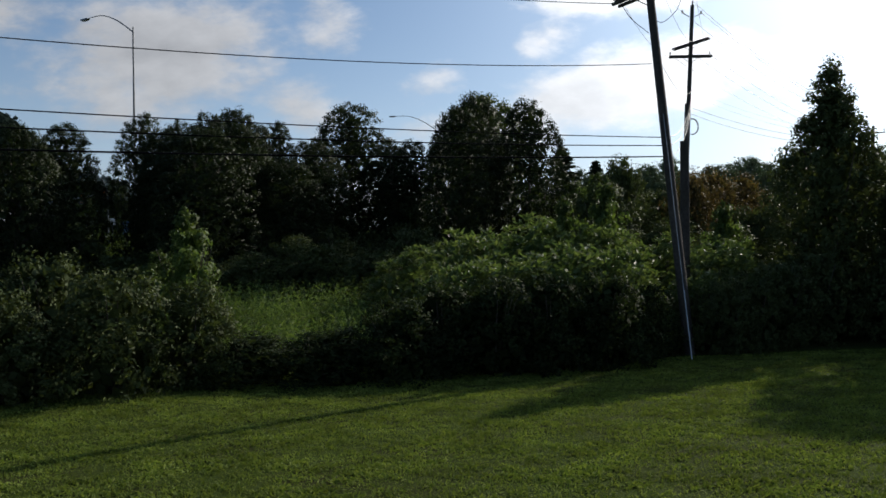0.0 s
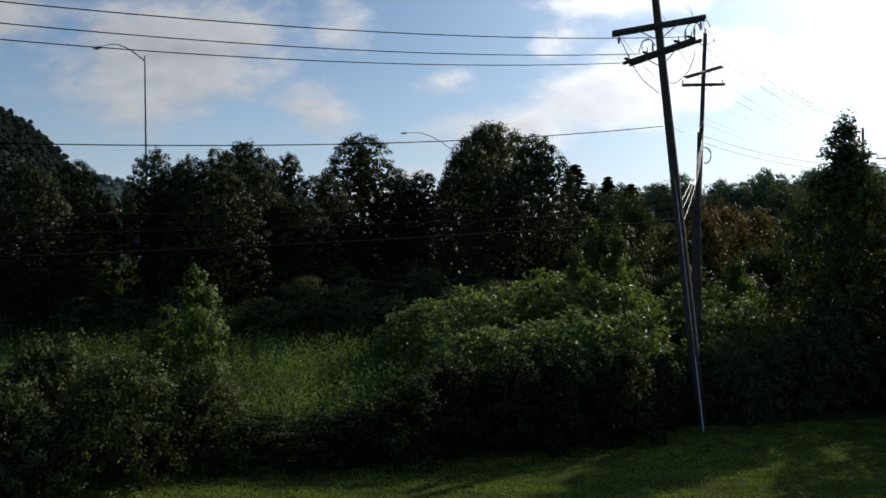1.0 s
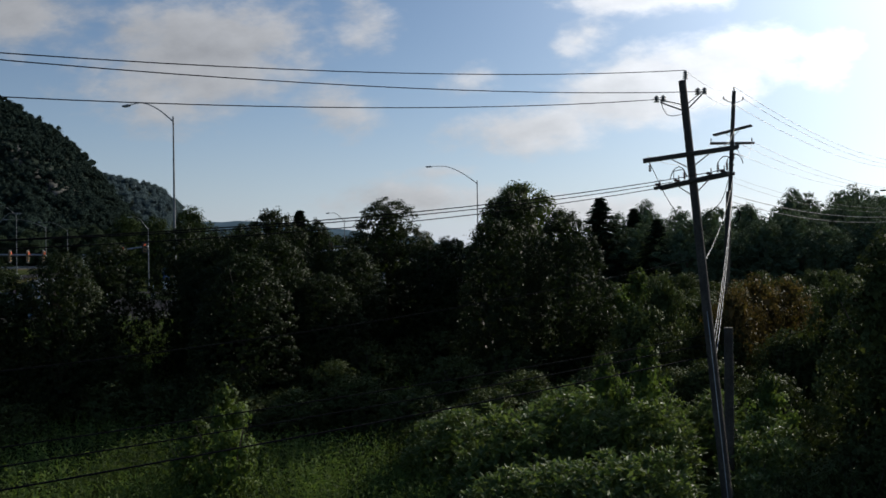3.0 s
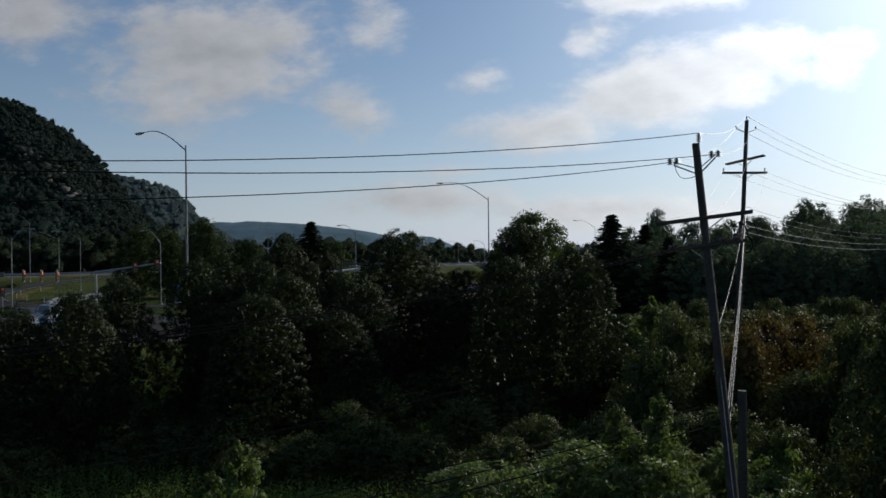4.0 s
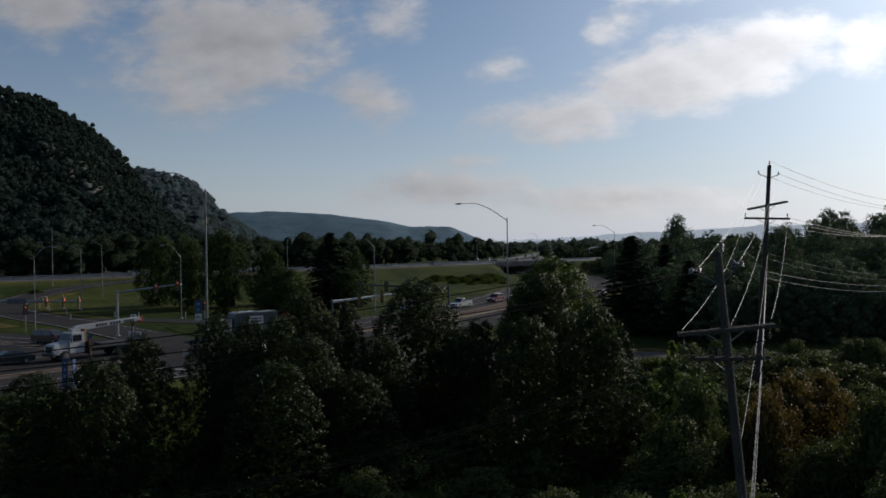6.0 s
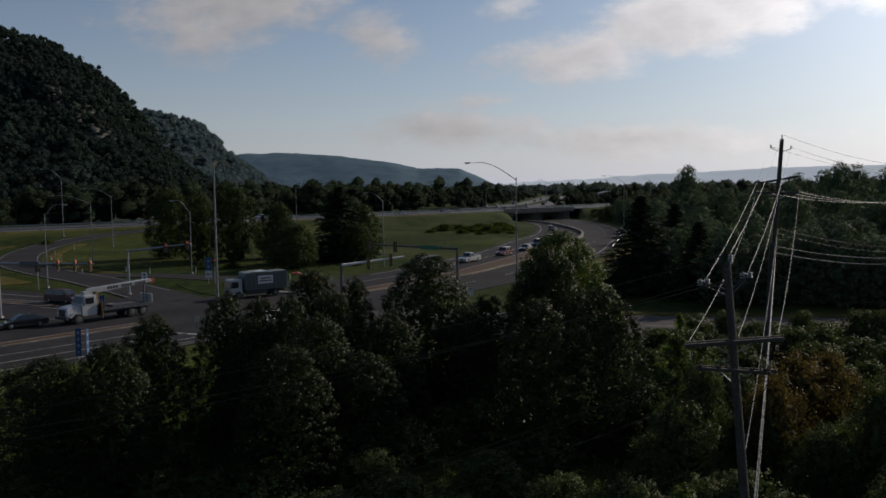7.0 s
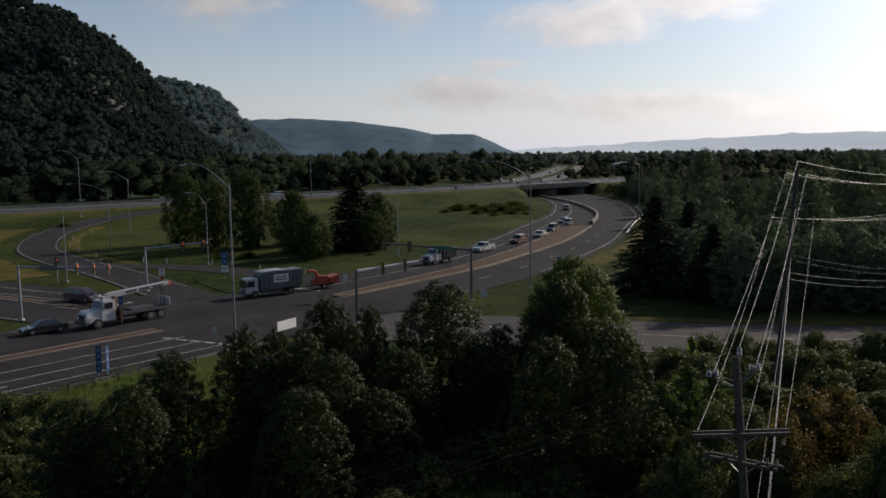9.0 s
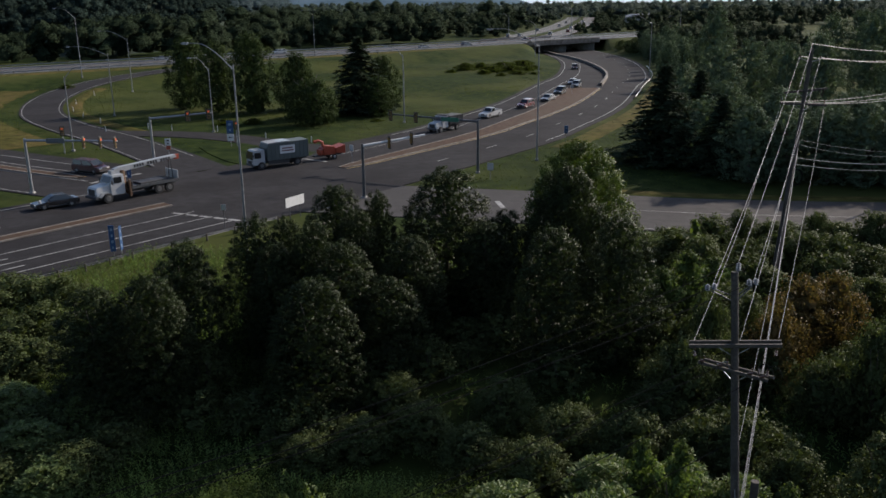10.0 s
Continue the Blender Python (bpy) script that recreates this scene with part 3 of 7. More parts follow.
# stop bar and short marks
for k in range(5):
    x, y = -33.4 + 1.72 * k, 88.5 - 0.68 * k
    p = np.array([[x, y, 5.0], [x + 1.35, y - 0.53, 5.0]])
    V, F = ribbon(p, 0.22, 0.22, 0.026, 0.004)
    part("stop_bar", np_mesh("stop_bar", V, F, M_PAINT), M_PAINT, main_road)
for a, b in (((-49.4, 103.9), (-45.4, 110.2)), ((-22.0, 118.6), (-27.5, 122.0)), ((-3.5, 96.5), (-1.5, 101.8)), ((2.2, 91.0), (1.6, 94.2))):
    p = np.array([[*a, 5.0], [*b, 5.0]])
    V, F = ribbon(p, 0.28, 0.28, 0.030, 0.004)
    part("stop_bar", np_mesh("stop_bar", V, F, M_PAINT), M_PAINT, left_road)
for off in (-6.2, -2.6, 1.0, 8.9):
    strip(LEFT_ST, off, nearest(LEFT_ST, -50, 106), len(LEFT_ST), 0.17, 0.008, M_PAINT, left_road)
for off in (0.6, -6.9):
    strip(RIGHT_ST, off, nearest(RIGHT_ST, 6, 92), len(RIGHT_ST), 0.11, 0.012, M_PAINT, right_road)
strip(RAMP, 3.7, 4, len(RAMP), 0.13, 0.026, M_PAINT, ramp_road)
strip(RAMP, -3.5, 6, len(RAMP), 0.13, 0.026, M_PAINT, ramp_road)
for off in (-13.2, -4.0, 4.0, 13.2):
    strip(HWY, off, 0, len(HWY), 0.2, 0.03, M_PAINT, hwy)


for off in (-13.5, -8, 8, 13.5):
    strip(FARWAY, off, 0, len(FARWAY), 0.3, 0.05, M_PAINT, far_road)
V, F = ribbon(FARWAY, 2.6, 2.6, 0.3, 0.3)
tagged(new("median", np_mesh("median", V, F, M_ROUGH)), "grass strip between the far carriageways", "median", kind="structure")


def verge(path, o0, o1, i0, i1, label):
    """A strip of dry roadside grass lying on the ground beside a road."""
    q = path[i0:i1]
    offs = np.linspace(o0, o1, 5)
    V = np.stack([offset_path(q, o) for o in offs], 1)
    V[..., 2] = ground_z(V[..., 0], V[..., 1]) + 0.07
    V[:, 0, 2] -= 0.3
    V[:, -1, 2] -= 0.3
    n = len(q)
    i = np.arange(n * 5).reshape(n, 5)
    F = np.stack([i[:-1, :-1], i[:-1, 1:], i[1:, 1:], i[1:, :-1]], -1).reshape(-1, 4)
    me = np_mesh("verge", V.reshape(-1, 3), F, M_DRY)
    me.polygons.foreach_set("use_smooth", np.ones(len(F), dtype=bool))
    tagged(new("verge", me), label, "verge", kind="structure")


verge(MAIN, -14.3, -20.5, nearest(MAIN, 0, 138), nearest(MAIN, 35, 262), "strip of dry yellow-green grass beside the main road")
verge(RAMP, 4.6, 22.0, nearest(RAMP, -62, 140), nearest(RAMP, -99, 215), "strip of dry yellow-brown grass outside the ramp")
verge(RAMP, -4.6, -9.0, nearest(RAMP, -62, 140), nearest(RAMP, -99, 215), "strip of dry grass inside the ramp bend")
verge(HWY, -15.2, -23.0, 6, nearest(HWY, 0, 345), "strip of dry golden grass on the highway embankment")
verge(RIGHT_ST, 7.8, 11.0, nearest(RIGHT_ST, 14, 90), len(RIGHT_ST), "strip of dry grass beside the side street")


def median(path, i0, i1, w0, w1, label, shift=0.0, line=True):
    """A low brown median with rounded ends, kerb edges and a yellow line."""
    q = offset_path(path, shift)[i0:i1] if shift else path[i0:i1]
    n = len(q)
    wid = np.linspace(w0, w1, n)
    wid[0] *= 0.45
    V, F = ribbon(q, wid, wid, 0.13, 0.14)
    ob = tagged(new("median", np_mesh("median", V, F, M_MEDIAN)), label, "median", kind="structure")
    for sgn in (1, -1):
        e = offset_path(q, sgn * (wid + 0.12))
        V, F = ribbon(e, 0.12, 0.12, 0.15, 0.16)
        part("kerb", np_mesh("kerb", V, F, M_KERB), M_KERB, ob)
    if not line:
        return ob
    e = offset_path(q, -(wid + 0.55))
    V, F = ribbon(e, 0.10, 0.10, 0.027, 0.004)
    part("yellow_line", np_mesh("yellow_line", V, F, M_YELLOW), M_YELLOW, ob)
    return ob


median(MAIN, 6, i_nose + 2, 1.0, 0.7, "brown paved median with pale kerb ending in a nose", 0.5, False)
median(MAIN, i_nose2, nearest(MAIN, 31, 222), 0.8, 3.8, "brown paved median widening along the main road")
median(LEFT_ST, nearest(LEFT_ST, -52, 107), len(LEFT_ST) - 6, 0.6, 0.9, "narrow brown median in the side street")

# concrete barrier in the far bend
q = smooth_path([(30, 224.3, 4.9), (35.6, 254.6, 4.5), (37.5, 279, 4.3), (37.3, 311, 4.0), (34.6, 344, 3.7), (30.8, 372.6, 3.2), (27.5, 396, 3.0)])
V, F = ribbon(q, 0.3, 0.3, 0.85, 0.85)
tagged(new("concrete_barrier", np_mesh("concrete_barrier", V, F, M_KERB)), "low grey concrete barrier dividing the bend", "barrier", kind="structure")

# kerbed small grass island by the slip lane
isl = [(-44.5, 131.5), (-41.5, 126.0), (-36.5, 119.0), (-33.0, 116.0), (-30.0, 117.0), (-25.5, 123.5), (-25.0, 126.5), (-31, 128.5), (-38, 134.5), (-43.5, 136.0)]
bm = bmesh.new()
rings = []
for k, lift in ((1.0, -0.2), (1.0, 0.035), (0.97, 0.05), (0.75, 0.09), (0.45, 0.12)):
    rings.append([bm.verts.new((-34.5 + (x + 34.5) * k, 126 + (y - 126) * k, 5.0 + lift)) for x, y in isl])
for r0, r1 in zip(rings, rings[1:]):
    for i in range(len(isl)):
        j = (i + 1) % len(isl)
        bm.faces.new((r0[i], r0[j], r1[j], r1[i]))
hub = bm.verts.new((-34.5, 126, 5.13))
for i in range(len(isl)):
    bm.faces.new((rings[-1][i], rings[-1][(i + 1) % len(isl)], hub))
bmesh.ops.recalc_face_normals(bm, faces=bm.faces)
me = bpy.data.meshes.new("traffic_island")
bm.to_mesh(me), bm.free()
me.materials.append(M_ROUGH)
tagged(new("traffic_island", me), "small kerbed grass island beside the slip lane", "island", kind="structure")

# bridge carrying the highway over the main road
bridge = thing("bridge", (0, 0, 0), "low concrete highway bridge with solid parapets", "bridge", kind="structure")
k0, k1 = 214, 264
deck = np.array([[*(HA + HD * k + HN * 32), 8.0] for k in np.arange(k0, k1 + 1, 6.0)])
V, F = ribbon(deck, 15.0, 15.0, 0.02, 1.3)
part("deck", np_mesh("deck", V, F, M_KERB), M_KERB, bridge)
for off in (15.0, -15.0):
    V, F = ribbon(offset_path(deck, off), 0.2, 0.2, 0.95, 1.6)
    part("parapet", np_mesh("parapet", V, F, M_KERB), M_KERB, bridge)
for k in (219, 239, 259):
    p = np.array([[*(HA + HD * k + HN * s), 6.8] for s in (18.0, 46.0)])
    V, F = ribbon(p, 0.8, 0.8, 0, 5.2)
    part("pier", np_mesh("pier", V, F, M_CONC), M_CONC, bridge)


# ---- guard rails ----
def guard_rail(path, label, group="", spacing=4, height=0.72, mat=M_GALV):
    rail = thing("guard_rail", (0, 0, 0), label, "guard rail", group)
    n = len(path)
    prof = [(-0.03, -0.16), (0.03, -0.09), (-0.03, 0.0), (0.03, 0.09), (-0.03, 0.16)]
    V, F = [], []
    for o, dz in prof:
        q = offset_path(path, o)
        q[:, 2] += height - 0.16 + dz
        V.append(q)
    V = np.concatenate(V)
    for j in range(4):
        for i in range(n - 1):
            F.append((j * n + i, j * n + i + 1, (j + 1) * n + i + 1, (j + 1) * n + i))
    part("beam", np_mesh("beam", V, F, mat), mat, rail)
    post = box(-0.07, 0.07, -0.07, 0.07, -0.4, height, 0.01)
    me = bpy.data.meshes.new("post")
    post.to_mesh(me), post.free()
    me.materials.append(M_POLE)
    for i in range(0, n, spacing):
        q = offset_path(path, -0.14)[i]
        ob = part("post", me, None, rail)
        ob.location = q
    return rail


i_r0, i_r1 = nearest(MAIN, -75, 38), nearest(MAIN, -32, 96)
# darker steel than the other rails: its backlit side is put into the colour
guard_rail(offset_path(MAIN, -15.5)[i_r0:i_r1], "weathered steel guard rail, backlit dark in its colour, on timber posts beside the road", spacing=1, mat=M_DARKSTEEL)
guard_rail(offset_path(HWY, -14.6)[::2], "pale steel guard rail along the highway edge", "highway guard rails", 1)
guard_rail(offset_path(HWY, 0.4)[::2], "pale steel guard rail along the highway middle", "highway guard rails", 1)
guard_rail(offset_path(HWY, 14.6)[::2], "pale steel guard rail along the highway edge", "highway guard rails", 1)
guard_rail(offset_path(MAIN, -14.4)[nearest(MAIN, 26, 196):nearest(MAIN, 36, 300)], "pale steel guard rail in the bend", spacing=2)


# ---- hills and distance ----
def hill(name, cx, cz, D, near, rows, x0, x1, nx, mat, label, rough, seed, fold=0.012, crest=0.0):
    """A wooded hill: crest line (cx, cz) at distance D, falling towards the viewer to the valley floor at near."""
    rng = np.random.default_rng(seed)
    xs = np.linspace(x0, x1, nx)
    ts = np.concatenate([np.linspace(0, 1, rows), [1.15, 1.5]])
    V = []
    for t in ts:
        y = near + (D - near) * t
        zc = np.interp(xs, cx, cz) - 4 + crest * float(sstep((t - 0.75) / 0.25)) * np.array([noise.noise(Vector((x * 0.012, seed, 0))) + 0.6 * noise.noise(Vector((x * 0.05, seed, 3))) for x in xs])
        prof = sstep(t) * 0.55 + 0.45 * t if t <= 1 else 1 - (t - 1) * 0.8
        wob = np.array([noise.noise(Vector((x * fold, y * fold, seed))) for x in xs])
        fine = np.array([noise.noise(Vector((x * fold * 4, y * fold * 4, seed + 5))) for x in xs])
        z = 3 + np.maximum(zc, 0) * np.clip(prof + wob * 0.16 * (1 - t) * t * 3 + fine * rough * t * (1 - min(t, 1)) * 2, 0, 1.05)
        V.append(np.stack([xs * y / D, np.full(nx, y), z], -1))
    V = np.concatenate(V)
    i = np.arange(len(ts) * nx).reshape(len(ts), nx)
    F = np.stack([i[:-1, :-1], i[:-1, 1:], i[1:, 1:], i[1:, :-1]], -1).reshape(-1, 4)
    me = np_mesh(name, V, F, mat)
    me.polygons.foreach_set("use_smooth", np.ones(len(F), dtype=bool))
    return tagged(new(name, me), label, "hill", kind="structure"), V.reshape(len(ts), nx, 3)


H1 = ([-900, -545, -494, -442, -389, -343, -322, -302, -271, -245, -214, -190], [300, 221, 194, 167, 150, 126, 108, 84, 47, 25, 8, 0])
hill1, HV1 = hill("hill", *H1, 800, 330, 96, -900, -185, 260, M_HILLFLOOR, "steep dark wooded hill with pale rock outcrops", 0.12, 3)


def bare(p):
    """How far a point of the first hill lies inside one of its bare rock faces."""
    u, v = p[0] / p[1], (p[2] - 24) / p[1]
    b = noise.noise(Vector((p[0] * 0.018, p[2] * 0.05, 4.0))) + 0.9 * noise.noise(Vector((p[0] * 0.06, p[2] * 0.14, 9.0)))
    band = max(1 - math.hypot((u + 0.435) / 0.078, (v - 0.072 + (u + 0.435) * 0.45) / 0.040), 1 - math.hypot((u + 0.468) / 0.025, (v - 0.126) / 0.010), 1 - math.hypot((u + 0.485) / 0.02, (v - 0.085) / 0.012))
    return b + band - 0.45 if band > 0 else -1


hill1.data.materials.append(M_ROCK)
for pl in hill1.data.polygons:
    pl.material_index = int(bare(pl.center) > -0.05)
H2 = ([-900, -594, -517, -463, -422, -398, -386, -345, -318, -290], [160, 150, 139, 128, 111, 93, 74, 44, 22, 0])
hill2, HV2 = hill("hill", *H2, 1400, 850, 34, -900, -285, 110, M_HILLFLOOR, "second wooded hill behind the cliff", 0.1, 8)
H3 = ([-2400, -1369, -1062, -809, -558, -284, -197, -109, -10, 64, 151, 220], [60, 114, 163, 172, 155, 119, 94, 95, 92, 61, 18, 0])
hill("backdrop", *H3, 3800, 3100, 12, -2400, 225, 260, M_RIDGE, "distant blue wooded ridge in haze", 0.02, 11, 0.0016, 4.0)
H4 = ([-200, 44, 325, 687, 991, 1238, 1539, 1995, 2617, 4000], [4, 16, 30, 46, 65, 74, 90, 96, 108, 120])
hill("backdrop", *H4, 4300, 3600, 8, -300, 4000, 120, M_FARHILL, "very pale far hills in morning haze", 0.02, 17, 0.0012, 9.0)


# ---- foliage ----
def leaf_quads(C, Nrm, L, W, rng, along=None):
    """Pointed leaves at C facing Nrm, as four-cornered blades."""
    n = len(C)
    if along is None:
        along = rng.normal(size=(n, 3))
    Nrm = Nrm / np.maximum(np.linalg.norm(Nrm, axis=1, keepdims=True), 1e-6)
    a = along - (along * Nrm).sum(1, keepdims=True) * Nrm
    a /= np.maximum(np.linalg.norm(a, axis=1, keepdims=True), 1e-6)
    b = np.cross(Nrm, a)
    L, W = np.broadcast_to(L, n)[:, None], np.broadcast_to(W, n)[:, None]
    V = np.stack([C - a * L / 2, C - b * W / 2 + a * L * 0.08, C + a * L / 2 - Nrm * L * 0.12, C + b * W / 2 + a * L * 0.08], 1).reshape(-1, 3)
    return V, np.arange(4 * n).reshape(n, 4)


def clumps(centers, radii, per, L, W, rng, outward=0.8, drop=0.2):
    """Leaves gathered in clumps, facing outward from each clump."""
    k = len(centers)
    d = rng.normal(size=(k, per, 3))
    d /= np.linalg.norm(d, axis=2, keepdims=True)
    rr = radii[:, None, None] * (0.45 + 0.6 * rng.random((k, per, 1)))
    C = (centers[:, None] + d * rr * np.array([1, 1, 0.85])).reshape(-1, 3)
    nr = (d * outward + rng.normal(size=d.shape) * 0.40).reshape(-1, 3)
    nr[:, 2] += 0.25
    al = rng.normal(size=C.shape)
    al[:, 2] -= drop * 3
    s = 0.7 + 0.6 * rng.random(len(C))
    V, F = leaf_quads(C, nr, L * s, W * s, rng, al)
    return V, F, np.repeat(d.reshape(-1, 3) * 0.8 + 0.35 * nr, 4, 0)


def crown_mesh(name, seed, h, r, prof, n_clump, per, size, mat, base=0.12, clump=0.16, fill=0.25, m=420, spread=0.78, core=0.60):
    """A crown of many leaf clumps inside an outline prof(0..1), uneven and with gaps."""
    rng = np.random.default_rng(seed)
    t = base + (1 - base) * rng.random(n_clump * 3) ** 0.9
    pr = np.array([prof((x - base) / (1 - base)) for x in t])
    keep = rng.random(len(t)) < (pr / pr.max()) ** 0.8 + 0.12
    t, pr = t[keep][:n_clump], pr[keep][:n_clump]
    ang = rng.random(len(t)) * 2 * math.pi
    lump = 1 + (1.04 - spread) * (0.45 * np.sin(ang * 3 + seed) + 0.45 * np.sin(ang * 5 + t * 9 + seed * 2))
    inner = rng.random(len(t)) < fill
    rad = pr * r * lump * np.where(inner, rng.random(len(t)) * 0.7, spread + (1.04 - spread) * rng.random(len(t)))
    c = np.stack([rad * np.cos(ang), rad * np.sin(ang), t * h], -1)
    # upright shoots at the top
    top = t > 0.86
    c[top, 2] += rng.random(top.sum()) * h * 0.05
    cr = r * clump * (0.7 + 0.7 * rng.random(len(t)))
    V, F, S = clumps(c, cr, per, size, size * 0.66, rng, drop=0.03)
    whole = (V - np.array([0, 0, h * 0.42])) / np.array([r, r, h * 0.55])
    S = S + 0.85 * whole
    # coarse foliage deep inside keeps the light out
    t = base + (0.93 - base) * rng.random(m)
    pr = np.array([prof((x - base) / (1 - base)) for x in t])
    ang, rad = rng.random(m) * 2 * math.pi, pr * r * core * np.sqrt(rng.random(m))
    c = np.stack([rad * np.cos(ang), rad * np.sin(ang), t * h], -1)
    nn = c * np.array([1, 1, 0]) + rng.normal(size=(m, 3)) * 0.5
    V2, F2 = leaf_quads(c, nn, r * 4.4 / math.sqrt(m), r * 3.6 / math.sqrt(m), rng)
    S2 = np.repeat(nn + np.array([0, 0, -0.3]), 4, 0)
    return np_mesh(name, np.concatenate([V, V2]), np.concatenate([F, F2 + len(V)]), mat, np.concatenate([S, S2]))


def trunk_mesh(name, seed, h, r, limbs=7, spread=0.5):
    rng = random.Random(seed)
    pts = [(rng.uniform(-1, 1) * 0.03 * h * t, rng.uniform(-1, 1) * 0.03 * h * t, h * 0.82 * t - 0.3 * (t == 0)) for t in (0, 0.15, 0.35, 0.6, 0.85, 1)]
    bm = tube(pts, [r * 1.5, r, r * 0.85, r * 0.6, r * 0.3, r * 0.12], 8)
    for i in range(limbs):
        t = rng.uniform(0.2, 0.75)
        a = rng.uniform(0, 6.28)
        z = h * t
        ln = h * spread * rng.uniform(0.25, 0.45)
        p1 = (math.cos(a) * ln * 0.5, math.sin(a) * ln * 0.5, z + ln * 0.5)
        p2 = (math.cos(a) * ln * 0.8, math.sin(a) * ln * 0.8, z + ln * 1.2)
        tube([(0, 0, z), p1, p2], [r * 0.4, r * 0.25, r * 0.08], 5, bm)
    me = bpy.data.meshes.new(name)
    bm.to_mesh(me), bm.free()
    me.materials.append(M_BARK)
    return me


def oval(t):
    return max(0.05, math.sin(math.pi * min(1, t * 0.86 + 0.12)) ** 0.75 * (1 - 0.35 * t))


def egg(t):
    return max(0.06, (1 - min(t, 1) ** 2.6) ** 0.62 * (0.55 + 0.45 * min(1, t * 2.4)))


def tear(t):
    """Pear-tree outline: full low down, drawing in to a rounded point."""
    return max(0.05, min(1.0, 0.74 + t * 0.9) * (1 - min(t, 1) ** 3.3) ** 0.58)


def dome(t):
    return max(0.08, (1 - min(t, 1) ** 3.2) ** 0.55 * (0.72 + 0.28 * min(1, t * 3.5)))


def conep(t):
    return max(0.03, (1 - t) ** 0.85)


def plant(name, crown, trunk, x, y, s, rot, label, category, group="", z=None, sz=None, leafname="crown"):
    """A tree or shrub from shared meshes."""
    m = Matrix.Translation((x, y, gz(x, y) - 0.05 if z is None else z)) @ Euler((0, 0, rot)).to_matrix().to_4x4() @ Matrix.Diagonal((s, s, sz or s, 1))
    t = thing(name, m, label, category, group)
    if trunk:
        part("trunk", trunk, None, t)
    part(leafname, crown, None, t)
    return t


rng_p = random.Random(11)
PEAR = [crown_mesh("pear_crown", 20 + i, 10.5, 2.75, tear, 860, 46, 0.112, M_PEAR, base=0.02, clump=0.105, spread=0.90, m=1500, core=0.82) for i in range(4)]
PEAR_T = [trunk_mesh("pear_trunk", 40 + i, 10.5, 0.16) for i in range(2)]
# upright dark trees on the bank: x, y, top height, width factor
pears = [(-20.3, 48.4, 11.2, 0.85), (-19.7, 53.3, 12.0, 0.85), (-15.7, 56.3, 13.0, 0.72), (-13.6, 56.9, 12.6, 0.62), (-10.7, 60.8, 14.1, 0.88), (-7.9, 62.0, 13.4, 0.58),
         (-5.2, 63.6, 10.6, 0.62), (-2.7, 63.4, 14.8, 1.2), (-10.3, 48.6, 11.0, 0.95), (-11.3, 54.9, 12.9, 0.66), (-6.2, 52.8, 9.6, 0.85), (-9.2, 53.4, 11.9, 0.9),
         (-13.6, 53.8, 11.7, 0.68), (-8.9, 58.6, 12.8, 0.6), (-23.6, 48.0, 10.5, 0.9), (-5.0, 57.0, 11.3, 0.85), (4.6, 53.6, 12.9, 0.85), (9.0, 54.2, 13.5, 0.85), (0.2, 60.0, 11.5, 0.8), (1.8, 62.0, 11.9, 0.75)]
for i, (x, y, top, w) in enumerate(pears):
    zb = gz(x, y)
    plant("tree", PEAR[i % 4], PEAR_T[i % 2], x, y, 1.13 * w, rng_p.uniform(0, 6.28), "upright dark green pear tree with glossy leaves on the bank", "tree", "trees on the bank", sz=(top - zb) / 10.9)

BIG = [crown_mesh("broad_crown", 60 + i, 11.0, 4.3, dome, 880, 46, 0.165, M_LIME if i == 0 else M_PEAR, base=0.04, clump=0.105, spread=0.88, m=1400, core=0.80) for i in range(2)]
BIG_T = trunk_mesh("broad_trunk", 63, 11, 0.25, 9)
plant("tree", BIG[0], BIG_T, 7.6, 67.4, 1.0, 0.4, "broad rounded tree with yellow-green sunlit top leaves", "tree", sz=1.01)
plant("tree", BIG[1], BIG_T, 6.2, 62.5, 0.72, 2.4, "rounded dark green tree crowding a broader one", "tree", sz=0.98)

# pyramid tree beside the lawn
PYR = crown_mesh("pyramid_crown", 71, 10.7, 3.3, lambda t: conep(t) * 0.86 + 0.18 * math.sin(math.pi * t), 700, 44, 0.14, M_BUSH, base=0.03, clump=0.105, spread=0.90, m=1300, core=0.82)
plant("tree", PYR, trunk_mesh("pyramid_trunk", 72, 11.3, 0.2), 17.9, 33.4, 0.97, 0.7, "dark pyramid-shaped tree beside the lawn edge", "tree")
plant("tree", PYR, trunk_mesh("pyramid_trunk", 73, 11.3, 0.2), 22.6, 37.0, 0.92, 2.7, "dark leafy tree behind the lawn edge", "tree", sz=0.62)

for x, y, s, sz in ((25.0, 31.0, 0.9, 0.95), (28.5, 29.5, 0.9, 0.85), (24.8, 25.8, 0.7, 0.68)):
    plant("tree", PYR, trunk_mesh("pyramid_trunk", 74, 11.3, 0.2), x, y, s, x, "dark leafy tree in the row beside the lawn", "tree", "lawn edge trees", sz=sz)

plant("tree", BIG[1], BIG_T, 22.0, 29.4, 0.8, 1.3, "broad dark tree in the row beside the lawn", "tree", "lawn edge trees", sz=0.86)

# shrubs: mounded leaf clumps on several stems
def shrub_mesh(seed, h, r, n, per, size, mat, prof=None):
    return crown_mesh("shrub_leaves", seed, h, r, prof or (lambda t: max(0.15, math.sqrt(max(0, 1 - t * t * 0.93)))), n, per, size, mat, base=0.03, clump=0.17, fill=0.15, m=420, core=0.62)


